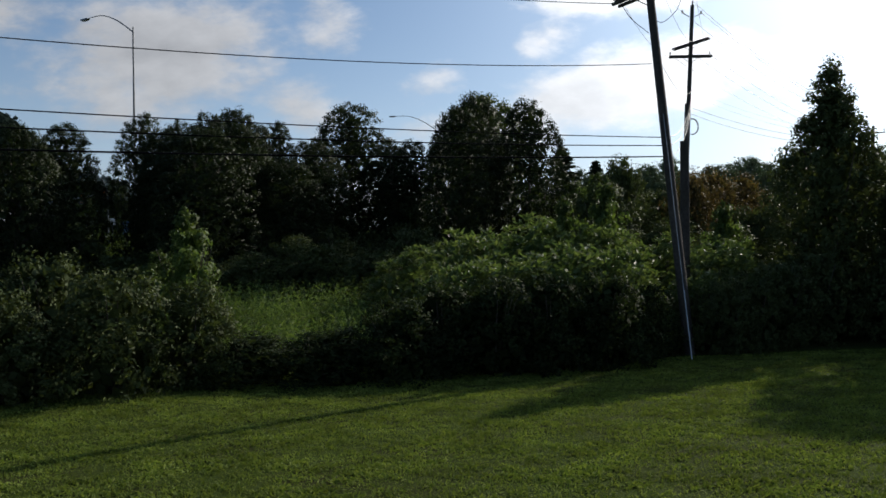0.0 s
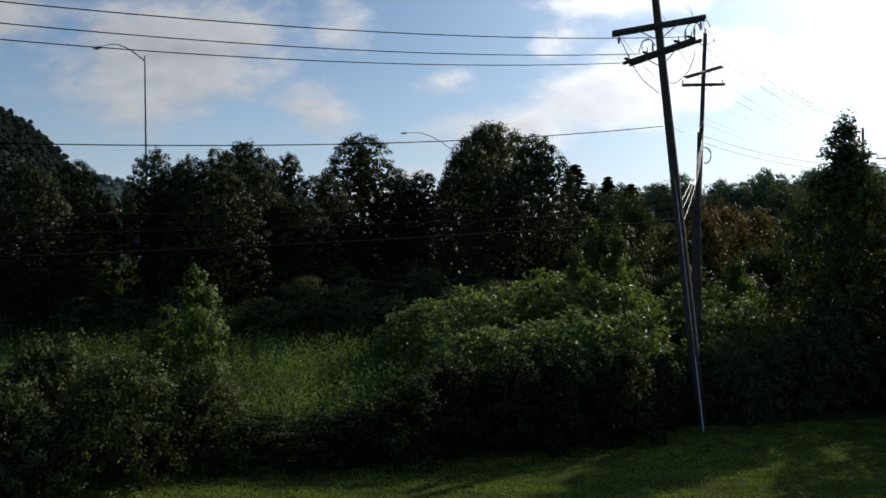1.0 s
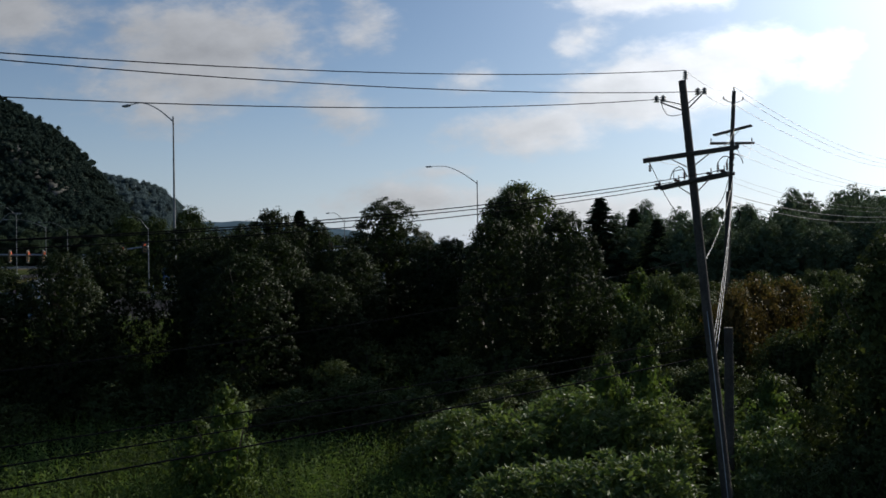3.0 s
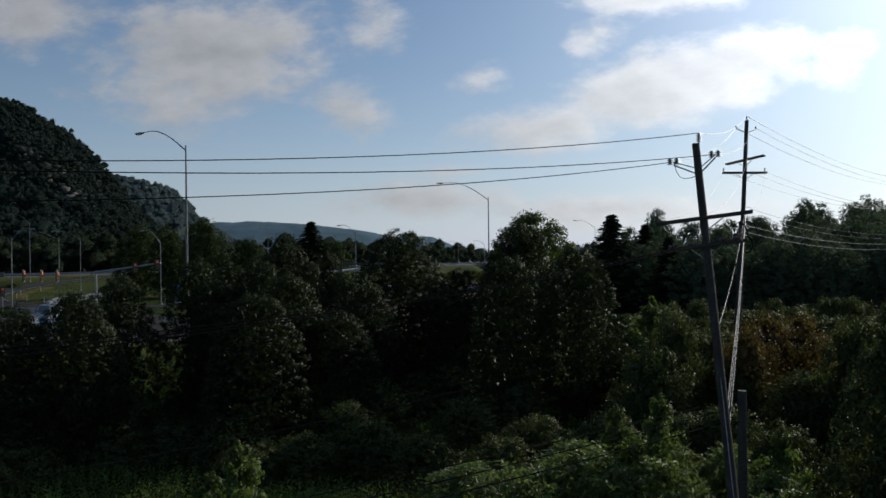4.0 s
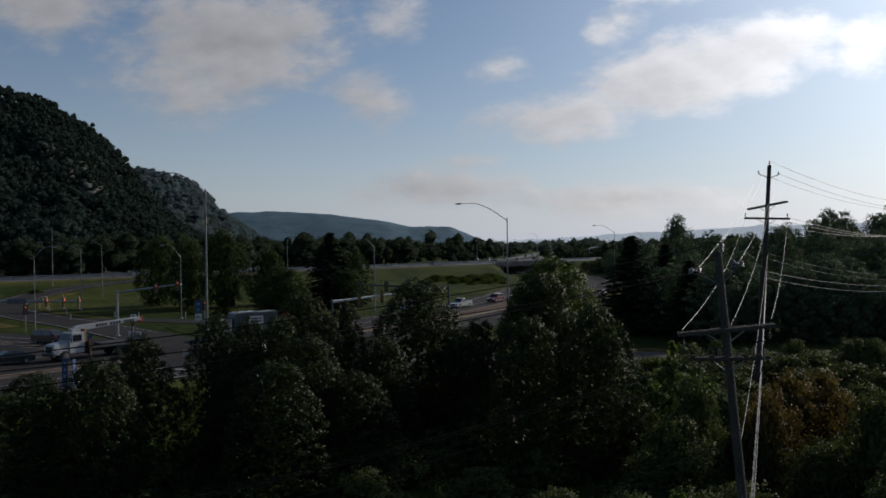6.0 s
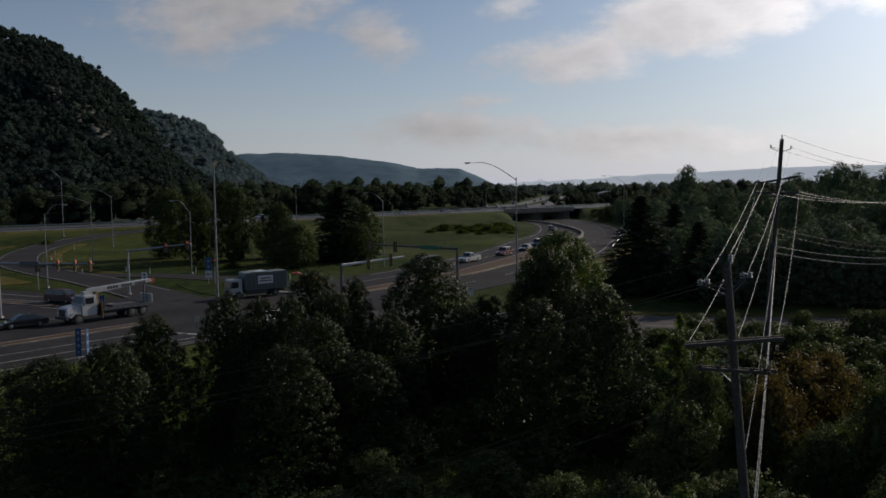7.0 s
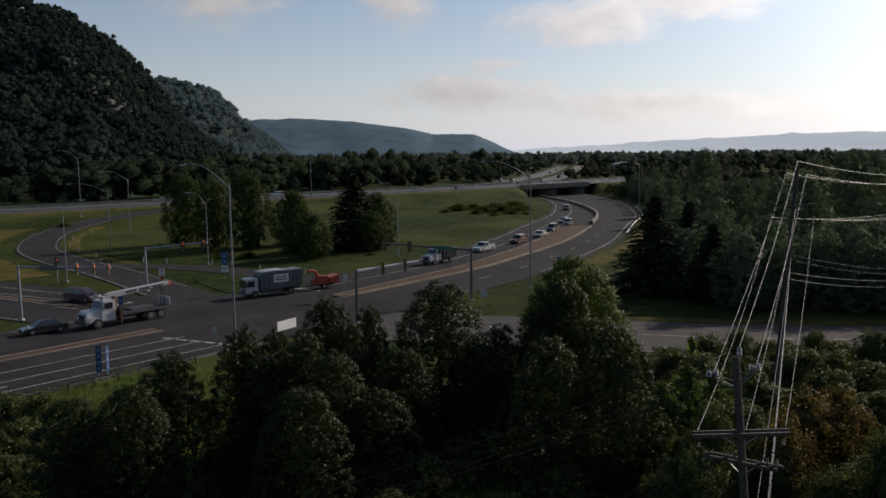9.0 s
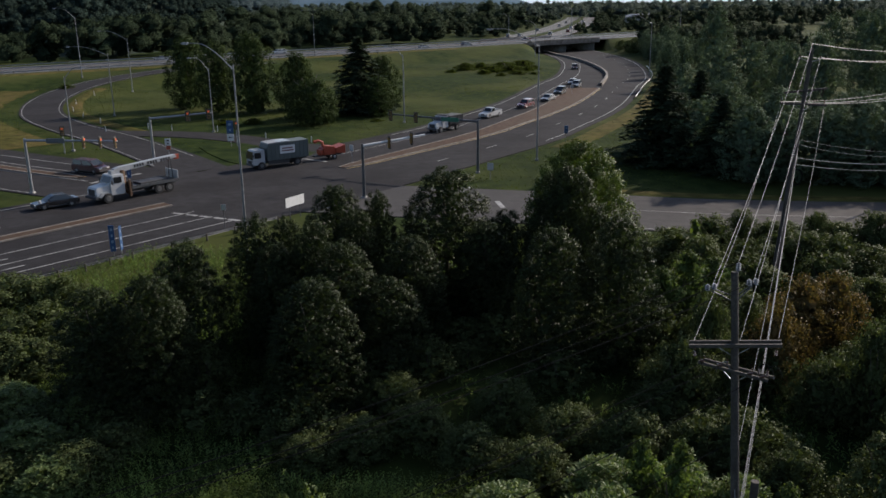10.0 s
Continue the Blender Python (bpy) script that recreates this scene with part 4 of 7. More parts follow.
def stems_mesh(seed, h, r):
    rng = random.Random(seed)
    bm = bmesh.new()
    for _ in range(7):
        a, q = rng.uniform(0, 6.28), rng.uniform(0.2, 0.7) * r
        tube([(0, 0, -0.2), (math.cos(a) * q * 0.4, math.sin(a) * q * 0.4, h * 0.4), (math.cos(a) * q, math.sin(a) * q, h * 0.85)], [0.05, 0.035, 0.012], 5, bm)
    me = bpy.data.meshes.new("stems")
    bm.to_mesh(me), bm.free()
    me.materials.append(M_BARK)
    return me


SHRUB_LO = [crown_mesh("shrub_leaves", 180 + i, 3.4, 2.1, lambda t: max(0.15, math.sqrt(max(0, 1 - t * t * 0.93))), 80, 34, 0.17, M_BUSH, base=0.02, clump=0.20, fill=0.1, m=220, core=0.6) for i in range(3)]
SHRUB = [shrub_mesh(80 + i, 3.4, 2.0, 190, 38, 0.12, M_BUSH) for i in range(3)]
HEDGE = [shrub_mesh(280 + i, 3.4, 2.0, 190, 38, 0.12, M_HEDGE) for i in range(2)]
SCRUB = crown_mesh("shrub_leaves", 186, 2.2, 2.2, dome, 70, 26, 0.20, M_TUFT, base=0.02, clump=0.2, fill=0.2, m=60, core=0.45)
STEMS = stems_mesh(85, 3.4, 2.0)
RUST = shrub_mesh(88, 4.6, 2.8, 150, 40, 0.15, M_RUST, egg)
YELLOW = shrub_mesh(89, 4.0, 1.5, 120, 44, 0.14, M_WEED, oval)


def shrub(kind, x, y, s, sz, label, group="", z=None):
    t = plant("shrub", kind, STEMS, x, y, s, rng_p.uniform(0, 6.28), label, "shrub", group, z=z, sz=sz, leafname="leaves")
    return t


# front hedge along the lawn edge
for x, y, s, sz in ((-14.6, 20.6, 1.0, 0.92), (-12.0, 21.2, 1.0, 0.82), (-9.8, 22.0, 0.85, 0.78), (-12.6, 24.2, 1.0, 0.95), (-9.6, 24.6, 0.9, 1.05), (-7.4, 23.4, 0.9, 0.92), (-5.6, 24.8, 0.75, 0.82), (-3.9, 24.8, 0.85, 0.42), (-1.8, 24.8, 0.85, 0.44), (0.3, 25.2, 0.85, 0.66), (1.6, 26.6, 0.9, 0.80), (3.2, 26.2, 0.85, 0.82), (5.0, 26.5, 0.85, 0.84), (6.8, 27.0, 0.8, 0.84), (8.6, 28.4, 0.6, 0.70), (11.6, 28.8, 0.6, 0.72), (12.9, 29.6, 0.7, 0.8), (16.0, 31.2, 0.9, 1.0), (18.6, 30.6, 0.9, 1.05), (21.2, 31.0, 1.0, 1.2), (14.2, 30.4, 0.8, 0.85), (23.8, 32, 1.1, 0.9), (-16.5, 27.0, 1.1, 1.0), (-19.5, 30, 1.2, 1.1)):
    # the middle shrubs take the leaf with shade in its colour
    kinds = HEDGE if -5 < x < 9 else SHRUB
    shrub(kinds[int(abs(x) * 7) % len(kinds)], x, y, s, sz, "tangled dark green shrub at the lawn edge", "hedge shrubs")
shrub(YELLOW, -8.0, 34.6, 0.9, 1.28, "tall slim yellow-green shrub in the meadow")
shrub(YELLOW, -9.6, 36.2, 0.9, 0.85, "slim leafy shrub in the meadow")
shrub(YELLOW, 14.2, 35.4, 0.9, 1.25, "yellow-topped slim shrub behind the utility pole")
shrub(YELLOW, 9.5, 37.0, 0.95, 1.5, "tall yellow-green shrub above the sumac thicket")
shrub(YELLOW, 8.0, 38.6, 0.8, 1.3, "yellow-green shrub behind the sumac thicket")
for x, y, s, top in ((18.6, 51.4, 0.75, 8.4), (21.4, 55.4, 0.95, 8.8), (24.2, 57.0, 0.85, 8.6)):
    shrub(RUST, x, y, s, (top - gz(x, y)) / 4.7, "rust-brown leafy shrub on the bank", "rusty bank shrubs")
for x, y, s, top in ((12.8, 58.6, 1.2, 8.6), (15.0, 60.4, 1.3, 9.2), (17.2, 61.8, 1.2, 8.4), (15.8, 56.2, 1.1, 7.8)):
    shrub(YELLOW, x, y, s, (top - gz(x, y)) / 4.1, "light green leafy shrub on the sunny bank", "sunny bank shrubs")
for x, y, s, top in ((23.0, 47.0, 1.1, 9.0), (26.4, 50.4, 1.2, 8.6), (28.6, 46.4, 1.2, 9.4), (31.5, 52.5, 1.2, 8.6)):
    shrub(SHRUB[int(y) % 3], x, y, s, (top - gz(x, y)) / 3.5, "tall green shrub on the bank", "tall bank shrubs")
for x, y, s, sz in ((20.4, 48.4, 1.0, 1.0), (23.6, 48.8, 1.0, 1.1), (26.6, 49.6, 1.1, 1.1), (18.0, 51.0, 0.9, 1.0)):
    shrub(SHRUB[int(x) % 3], x, y, s, sz, "dark green shrub crowding the bank", "tall bank shrubs")

# sumac: long leaves of many leaflets
def sumac_mesh(seed, h, r, tufts):
    """Shoots that each end in a rosette of long pointed leaves, over a dark inner mass."""
    rng = np.random.default_rng(seed)
    ang = rng.random(tufts) * 2 * math.pi
    rad = r * np.sqrt(rng.random(tufts))
    top = h * np.sqrt(np.maximum(0.06, 1 - (rad / r) ** 2)) * (0.86 + 0.14 * np.sin(ang * 3 + seed) * (rad / r))
    zz = top * (1 - 0.62 * rng.random(tufts) ** 2.2) + rng.normal(size=tufts) * 0.10
    hub = np.stack([rad * np.cos(ang), rad * np.sin(ang), np.maximum(zz, 0.3)], -1)
    k = 11
    lift = np.repeat(rng.uniform(0.15, 0.8, tufts), k)
    base = np.repeat(hub, k, 0) + rng.normal(size=(tufts * k, 3)) * 0.06
    n = len(base)
    da = np.repeat(rng.random(tufts) * 6.283, k) + np.tile(np.arange(k) * 2.4, tufts) + rng.normal(size=n) * 0.3
    tilt = np.repeat(hub * np.array([1, 1, 0]) / r * 0.5, k, 0)
    out = np.stack([np.cos(da), np.sin(da), lift + 0.3 * rng.normal(size=n)], -1) + tilt
    out /= np.linalg.norm(out, axis=1, keepdims=True)
    L = rng.uniform(0.24, 0.40, n)
    side = np.cross(out, (0, 0, 1.0))
    nrm = np.cross(side, out) + rng.normal(size=(n, 3)) * 0.35
    V, F = leaf_quads(base + out * (L * 0.5)[:, None], nrm, L, L * 0.36, rng, out)
    m = 520
    ia, ir, it = rng.random(m) * 6.283, r * 0.86 * np.sqrt(rng.random(m)), rng.random(m)
    c = np.stack([ir * np.cos(ia), ir * np.sin(ia), h * 0.80 * it * np.sqrt(1 - (ir / r) ** 2)], -1)
    V2, F2 = leaf_quads(c, c * np.array([1, 1, 0]) + rng.normal(size=(m, 3)) * 0.4, 0.36, 0.26, rng)
    return np_mesh("sumac_leaves", np.concatenate([V, V2]), np.concatenate([F, F2 + len(V)]), M_SUMAC)


SUMAC = [sumac_mesh(95 + i, 4.4, 2.3, 330) for i in range(3)]
for i, (x, y, s, sz) in enumerate(((2.6, 29.2, 0.85, 0.86), (4.2, 29.4, 1.0, 0.95), (6.3, 28.9, 1.0, 1.0), (7.9, 29.6, 0.85, 0.96), (3.4, 34.4, 1.05, 1.12), (6.2, 35.4, 1.1, 1.2), (9.0, 35.0, 1.0, 1.08), (12.6, 31.8, 0.8, 0.98), (13.6, 34.2, 0.9, 0.95), (1.2, 37.6, 1.0, 0.85), (11.2, 30.2, 0.7, 0.72))):
    t = plant("shrub", SUMAC[i % 3], STEMS, x, y, s, rng_p.uniform(0, 6.28), "dense sumac shrub with long shining green leaves", "shrub", "sumac thicket", sz=sz, leafname="leaves")

# low growth on the bank below the trees
for i in range(74):
    x = rng_p.uniform(-26, 34)
    y = rng_p.uniform(42, 66) if x < 12 else rng_p.uniform(38, 72)
    if -12 < x < 0 and y < 44:
        continue
    s = rng_p.uniform(0.7, 1.15)
    shrub(SHRUB_LO[i % 3], x, y, s, s * rng_p.uniform(0.5, 0.85) if x < 12 else s * rng_p.uniform(0.6, 1.05), "low dark shrub on the shaded bank", "bank shrubs")
for x, y, s, sz in ((14.5, 43, 1.1, 1.1), (12.2, 48.5, 1.2, 1.5), (17.5, 56, 1.2, 1.2), (27, 44, 1.3, 1.5), (31, 47, 1.3, 1.6), (25.6, 41, 1.1, 1.3), (30, 55, 1.3, 1.5), (35, 52, 1.4, 1.7), (16.0, 40.0, 1.0, 1.1), (14.2, 51.0, 0.9, 1.9)):
    shrub(SHRUB[int(y) % 3], x, y, s, sz, "tall green shrub on the bank", "tall bank shrubs")

for i, (x, y, s, sz) in enumerate(((6.4, 39.5, 1.0, 0.9), (10.2, 39.0, 0.95, 0.95), (12.8, 38.0, 0.8, 0.95), (-26.0, 43.2, 1.0, 0.62), (-23.4, 40.4, 0.9, 0.55), (-28.6, 46.4, 1.0, 0.6), (-24.6, 46.2, 0.8, 0.55), (-27.4, 40.2, 0.9, 0.6))):
    plant("shrub", SUMAC[i % 3], STEMS, x, y, s, rng_p.uniform(0, 6.28), "dense sumac shrub with long shining green leaves", "shrub", "sumac thicket", sz=sz, leafname="leaves")
for i in range(76):
    x, y = (rng_p.uniform(-46, -21), rng_p.uniform(28, 60)) if i < 58 else (rng_p.uniform(-37, -22), rng_p.uniform(43, 58))
    if i < 58 and x > -26 and y > 44 or y > 58 + (x + 40) * 1.1:
        continue
    s = rng_p.uniform(0.7, 1.2)
    shrub(SHRUB_LO[i % 3], x, y, s, s * rng_p.uniform(0.4, 0.75), "low green shrub on the rough slope", "slope thicket")
for x, y, s, sz in ((3.0, 41.5, 1.0, 0.85), (5.0, 45.0, 1.1, 0.8), (8.6, 44.0, 1.1, 0.9), (12.0, 43.5, 1.0, 0.95), (10.6, 47.5, 1.0, 0.8), (-7, 44.5, 1.0, 0.7), (-3.6, 45.6, 1.1, 0.75), (-0.6, 43.6, 1.0, 0.7), (-9.8, 43.2, 0.9, 0.65), (1.5, 47.5, 1.1, 0.85), (-5.4, 48.4, 1.0, 0.8)):
    shrub(SHRUB[int(y) % 3], x, y, s, sz, "leafy green shrub behind the meadow", "meadow edge shrubs")

for i, (x, y, s) in enumerate(((62, 382, 1.7), (66, 386, 1.8), (70, 390, 1.7), (63, 372, 1.5), (67, 378, 1.7), (71, 382, 1.8), (60.5, 394, 1.4), (66, 368, 1.5), (74, 392, 1.8), (70, 372, 1.7))):
    shrub(SHRUB_LO[i % 3], x, y, s, s * 0.8, "dark shrub on the highway embankment", "embankment shrubs")

shrub(SHRUB[0], 2.0, 60.0, 1.2, 1.2, "tall dark shrub between two trees", "tall bank shrubs")

for i in range(40):
    x, y = (rng_p.uniform(13, 40), rng_p.uniform(59, 75.5)) if i < 24 else (rng_p.uniform(28, 50), rng_p.uniform(66, 77))
    s = rng_p.uniform(0.75, 1.15)
    shrub(SHRUB_LO[i % 3], x, y, s, s * rng_p.uniform(0.55, 0.90), "dark green shrub below the side street", "street shrubs")

# dense row on the brow below the side street
for i in range(13):
    x = 23.0 + 2.15 * i + rng_p.uniform(-0.5, 0.5)
    y = 75.2 + rng_p.uniform(-1.4, 0.6)
    shrub(SHRUB[i % 3], x, y, rng_p.uniform(0.75, 1.0), (rng_p.uniform(7.7, 8.8) - gz(x, y)) / 3.5, "leafy green shrub on the brow below the side street", "brow shrubs")

# fir trees
def fir_mesh(seed, h, r, rows):
    rng = np.random.default_rng(seed)
    C, A, Nn, S = [], [], [], []
    for i in range(rows):
        t = (i + rng.random()) / rows
        z = h * (0.04 + 0.95 * t)
        rr = r * (1 - t) ** 0.85 * (0.75 + 0.5 * rng.random())
        a = rng.random() * 2 * math.pi
        k = max(4, int(16 * (1 - t)) + 4)
        f = np.linspace(0.15, 1, k)
        d = np.array([math.cos(a), math.sin(a), 0])
        p = np.array([0, 0, z]) + d * rr * f[:, None] - np.array([0, 0, 1]) * (0.28 * rr * f ** 1.3)[:, None] + rng.normal(size=(k, 3)) * 0.07
        for sg in (-1, 1, 0):
            sd = np.array([-d[1], d[0], 0]) * sg
            C.append(p + sd * 0.22 - np.array([0, 0, 0.05])), A.append(np.tile(d + sd * 1.2 - np.array([0, 0, 0.5]), (k, 1)))
            Nn.append(np.tile((0, 0, 1.0), (k, 1)) + rng.normal(size=(k, 3)) * 0.45), S.append(np.full(k, 0.62))
    C, A, Nn, S = np.concatenate(C), np.concatenate(A), np.concatenate(Nn), np.concatenate(S)
    V, F = leaf_quads(C, Nn, S, S * 0.42, rng, A)
    return np_mesh("fir_crown", V, F, M_FIR)


FIR = [fir_mesh(120 + i, 15.0, 4.2, 270) for i in range(2)]
FIR_T = trunk_mesh("fir_trunk", 125, 15, 0.25, 0)
SMALLFIR = crown_mesh("fir_crown", 130, 4.6, 1.2, conep, 80, 24, 0.16, M_WEED, base=0.03, clump=0.2, m=60)
plant("fir_tree", SMALLFIR, trunk_mesh("fir_trunk", 131, 4.6, 0.08, 0), 17.4, 68.9, 1.0, 0, "small pointed young fir by the side street", "tree")
for x, y, s, sz in ((24.4, 118, 1.7, 0.88), (30.5, 111.5, 1.15, 0.66), (30.5, 124, 1.3, 0.80)):
    plant("fir_tree", FIR[int(x) % 2], FIR_T, x, y, s, x, "dark drooping fir tree at the wood edge", "tree", "firs", sz=sz)

# wood behind the side street
WOODC = [crown_mesh("wood_crown", 140 + i, 16, 4.6, dome, 250, 38, 0.31, M_WOOD, base=0.03, clump=0.17, m=300, spread=0.80, core=0.7) for i in range(3)]
WOOD_T = trunk_mesh("wood_trunk", 145, 16, 0.3, 6)
wr = random.Random(5)
woods = []
for i in range(15):
    woods += [(32 + i * 4.4 + wr.uniform(-1, 1), 103.5 + wr.uniform(-1, 2)), (33 + i * 4.6 + wr.uniform(-1, 1), 110 + wr.uniform(-1.5, 1.5))]
for i in range(420):
    y = wr.uniform(114, 250)
    x = wr.uniform(27 + max(0, (y - 130)) * 0.21, 58 + (y - 100) * 0.62)
    if any(math.hypot(x - a, y - b) < 5.6 for a, b in woods):
        continue
    woods.append((x, y))
woods = woods[:64] + [(66, 122), (74, 128), (82, 126), (70, 138), (88, 140), (80, 150), (96, 134), (62, 132), (92, 156), (84, 170), (92, 181), (100, 190), (88, 196), (108, 202), (98, 212), (112, 222), (106, 176), (80, 184)]
for i, (x, y) in enumerate(woods):
    s = min(0.55 + (y - 100) * 0.0032 + max(0, x - 42) * 0.004, 1.05) * wr.uniform(0.88, 1.1)
    plant("tree", WOODC[i % 3], WOOD_T, x, y, max(s, 0.8), wr.uniform(0, 6.28), "tall leafy woodland tree in a dense stand", "tree", "woodland trees", sz=s * wr.uniform(0.92, 1.1))

for i, (x, y) in enumerate([(60, 296), (60.5, 308), (62, 320), (62, 333), (63, 346), (64.5, 358), (68, 370), (74, 382), (66, 302), (67, 315), (68, 328), (69, 341), (72, 354), (75, 366), (81, 378), (78, 348), (83, 362), (59, 283), (66, 288), (55, 268), (61, 272), (57, 256), (63, 260), (52, 250)]):
    s = wr.uniform(0.52, 0.66)
    plant("tree", WOODC[i % 3], WOOD_T, x, y, s * 1.05, wr.uniform(0, 6.28), "dark leafy tree beside the road bend", "tree", "bend trees", sz=s)

# trees and bushes on the big grass island
LIT = crown_mesh("island_crown", 150, 13, 4.8, dome, 340, 42, 0.27, M_ISLE, base=0.03, clump=0.15, spread=0.82, core=0.7)
DRK = crown_mesh("island_crown", 151, 10, 4.2, dome, 300, 40, 0.26, M_ISLE, base=0.03, clump=0.16, core=0.7)
ISL_T = trunk_mesh("island_trunk", 152, 13, 0.3, 6)
for c, x, y, s, top, lab in ((LIT, -62.5, 181, 0.98, 19.2, "leafy green tree standing on the grass island"), (LIT, -54.5, 175, 0.85, 18.6, "leafy green tree standing on the grass island"), (LIT, -46.5, 173, 1.0, 20.2, "broad leafy green tree on the grass island"),
                            (DRK, -38.7, 179, 1.0, 16.2, "dark leafy tree on the grass island"), (DRK, -30.7, 156, 1.05, 13.0, "round dark low tree on the grass island"), (DRK, -35, 163, 0.8, 12.0, "round dark tree on the grass island"), (DRK, -20.6, 168, 0.85, 12.3, "round dark tree beside a spruce")):
    h = 13 if c is LIT else 10
    plant("tree", c, ISL_T, x, y, s, x, lab, "tree", "island trees", sz=(top - gz(x, y)) / h)
plant("fir_tree", FIR[0], FIR_T, -24.9, 173, 1.95, 1, "broad dark spruce on the grass island", "tree", sz=1.0)
plant("tree", DRK, ISL_T, -20.6, 177, 0.95, 2, "dark leafy tree beside a broad spruce", "tree", "island trees", sz=1.05)
for x, y, s in ((-42.5, 157, 0.75), (-47.7, 156, 0.8), (-66, 186, 0.7), (-20, 160, 0.5), (-105, 214, 0.8), (2, 268, 1.6), (-6, 276, 1.5), (6, 282, 1.8), (10, 262, 1.4), (8, 272, 1.9), (12, 286, 1.7), (4, 276, 1.5), (13, 275, 1.4), (-1, 284, 1.5), (14, 294, 1.3), (9, 292, 1.1), (16, 282, 1.0), (0, 262, 0.9), (15, 264, 0.8), (-10, 268, 0.8), (5, 255, 0.7)):
    shrub(SCRUB, x, y, s * 1.1, s * rng_p.uniform(0.35, 0.65), "low green scrub on the grass slope", "slope shrubs")


# ---- undergrowth that nobody could count ----
def weeds():
    """Goldenrod and tall weeds of the meadow, and rough growth up the bank to the guard rail."""
    rng = np.random.default_rng(201)
    C, A, Nn, L, W = [], [], [], [], []

    def patch(n, x0, x1, y0, y1, h0, h1, size):
        x, y = rng.uniform(x0, x1, n), rng.uniform(y0, y1, n)
        off_road = np.ones(n, dtype=bool)
        for path, w in ROADS:
            off_road &= np.hypot(x[:, None] - path[None, :, 0], y[:, None] - path[None, :, 1]).min(1) > w + 0.7
        x, y = x[off_road], y[off_road]
        n = len(x)
        z = ground_z(x, y)
        h = rng.uniform(h0, h1, n)
        for k in range(6):
            f = (k + 1) / 6
            C.append(np.stack([x + rng.normal(size=n) * 0.06, y + rng.normal(size=n) * 0.06, z + h * f - 0.05], -1))
            a = rng.normal(size=(n, 3))
            a[:, 2] = np.abs(a[:, 2]) * 0.6 + (2.2 if k == 5 else 0.8)
            A.append(a)
            nn = rng.normal(size=(n, 3))
            nn[:, 2] = np.abs(nn[:, 2]) + 0.3
            Nn.append(nn)
            L.append(rng.uniform(0.7, 1.3, n) * size), W.append(np.full(n, size * 0.24))

    patch(7600, -15, 1.5, 28, 41.5, 0.8, 1.6, 0.22)
    patch(2600, -26, -12, 27, 45, 0.8, 1.5, 0.28)
    patch(5200, -42, -16, 45, 74, 0.4, 1.2, 0.30)
    patch(2800, -8, 30, 62, 77, 0.4, 1.3, 0.34)
    patch(1600, -26, 24, 44, 64, 0.3, 0.9, 0.34)
    patch(1500, 10, 40, 32, 50, 0.6, 1.6, 0.32)
    C, A, Nn, L, W = (np.concatenate(q) for q in (C, A, Nn, L, W))
    V, F = leaf_quads(C, Nn, L, W, rng, A)
    tagged(new("meadow_weeds", np_mesh("meadow_weeds", V, F, M_WEED)), "tall green goldenrod and weeds in a rough meadow", "weeds", kind="stuff")


weeds()


def rough_grass():
    """Uneven grass tufts of the islands and verges beside the roads."""
    rng = np.random.default_rng(205)
    n = 84000
    x, y = rng.uniform(-118, 34, n), rng.uniform(100, 292, n)
    R = np.concatenate([r[::2] for r, _ in ROADS])
    W = np.concatenate([np.full(len(r[::2]), w) for r, w in ROADS])
    ok = np.ones(n, dtype=bool)
    for i0 in range(0, n, 4000):
        d = np.hypot(x[i0:i0 + 4000, None] - R[None, :, 0], y[i0:i0 + 4000, None] - R[None, :, 1]) - W[None]
        ok[i0:i0 + 4000] = d.min(1) > 0.6
    ok &= (x - HA[0]) * HN[0] + (y - HA[1]) * HN[1] < 14
    ok &= rng.random(n) < 0.55 + 0.45 * np.sin(x * 0.09 + 2 * np.sin(y * 0.05)) * np.sin(y * 0.11 + x * 0.03)
    x, y = x[ok], y[ok]
    n = len(x)
    C = np.stack([x, y, ground_z(x, y) + 0.06], -1)
    a = rng.normal(size=(n, 3)) * 0.7
    a[:, 2] = 0.8
    nn = rng.normal(size=(n, 3))
    nn[:, 2] = np.abs(nn[:, 2]) + 0.5
    s = rng.uniform(0.18, 0.38, n)
    V, F = leaf_quads(C, nn, s, s * 0.4, rng, a)
    soft = np.repeat(nn * 0.4 + np.array([0, 0, 1.0]), 4, 0)
    tagged(new("rough_grass", np_mesh("rough_grass", V, F, M_TUFT, soft)), "uneven rough grass tufts between the roads", "grass", kind="stuff")


rough_grass()


def lawn_grass():
    rng = np.random.default_rng(202)
    n = 330000
    x, y = rng.uniform(-13, 20, n), rng.uniform(10.5, 28.2, n)
    # thicker tufts and thin places
    tuft = np.sin(x * 5.1 + 2 * np.sin(y * 2.3)) * np.sin(y * 6.3 + 1.7 * np.sin(x * 1.9)) + 0.7 * np.sin(x * 1.3 + y * 0.8) * np.sin(y * 2.1 - x * 0.4)
    keep = rng.random(n) < 0.78 + 0.20 * tuft
    x, y, tuft = x[keep], y[keep], tuft[keep]
    n = len(x)
    z = ground_z(x, y, False)
    C = np.stack([x, y, z + 0.044], -1)
    a = rng.normal(size=(n, 3)) * 0.6
    a[:, 2] = 0.8
    nn = rng.normal(size=(n, 3))
    nn[:, 2] = np.abs(nn[:, 2]) * 0.8 + 0.35
    s = rng.uniform(0.055, 0.10, n) * (1 + 0.35 * np.clip(tuft, -1, 1))
    V, F = leaf_quads(C, nn, s, s * 0.34, rng, a)
    tagged(new("lawn_grass", np_mesh("lawn_grass", V, F, M_BLADE)), "short mown lawn grass with clover patches", "grass", kind="stuff")


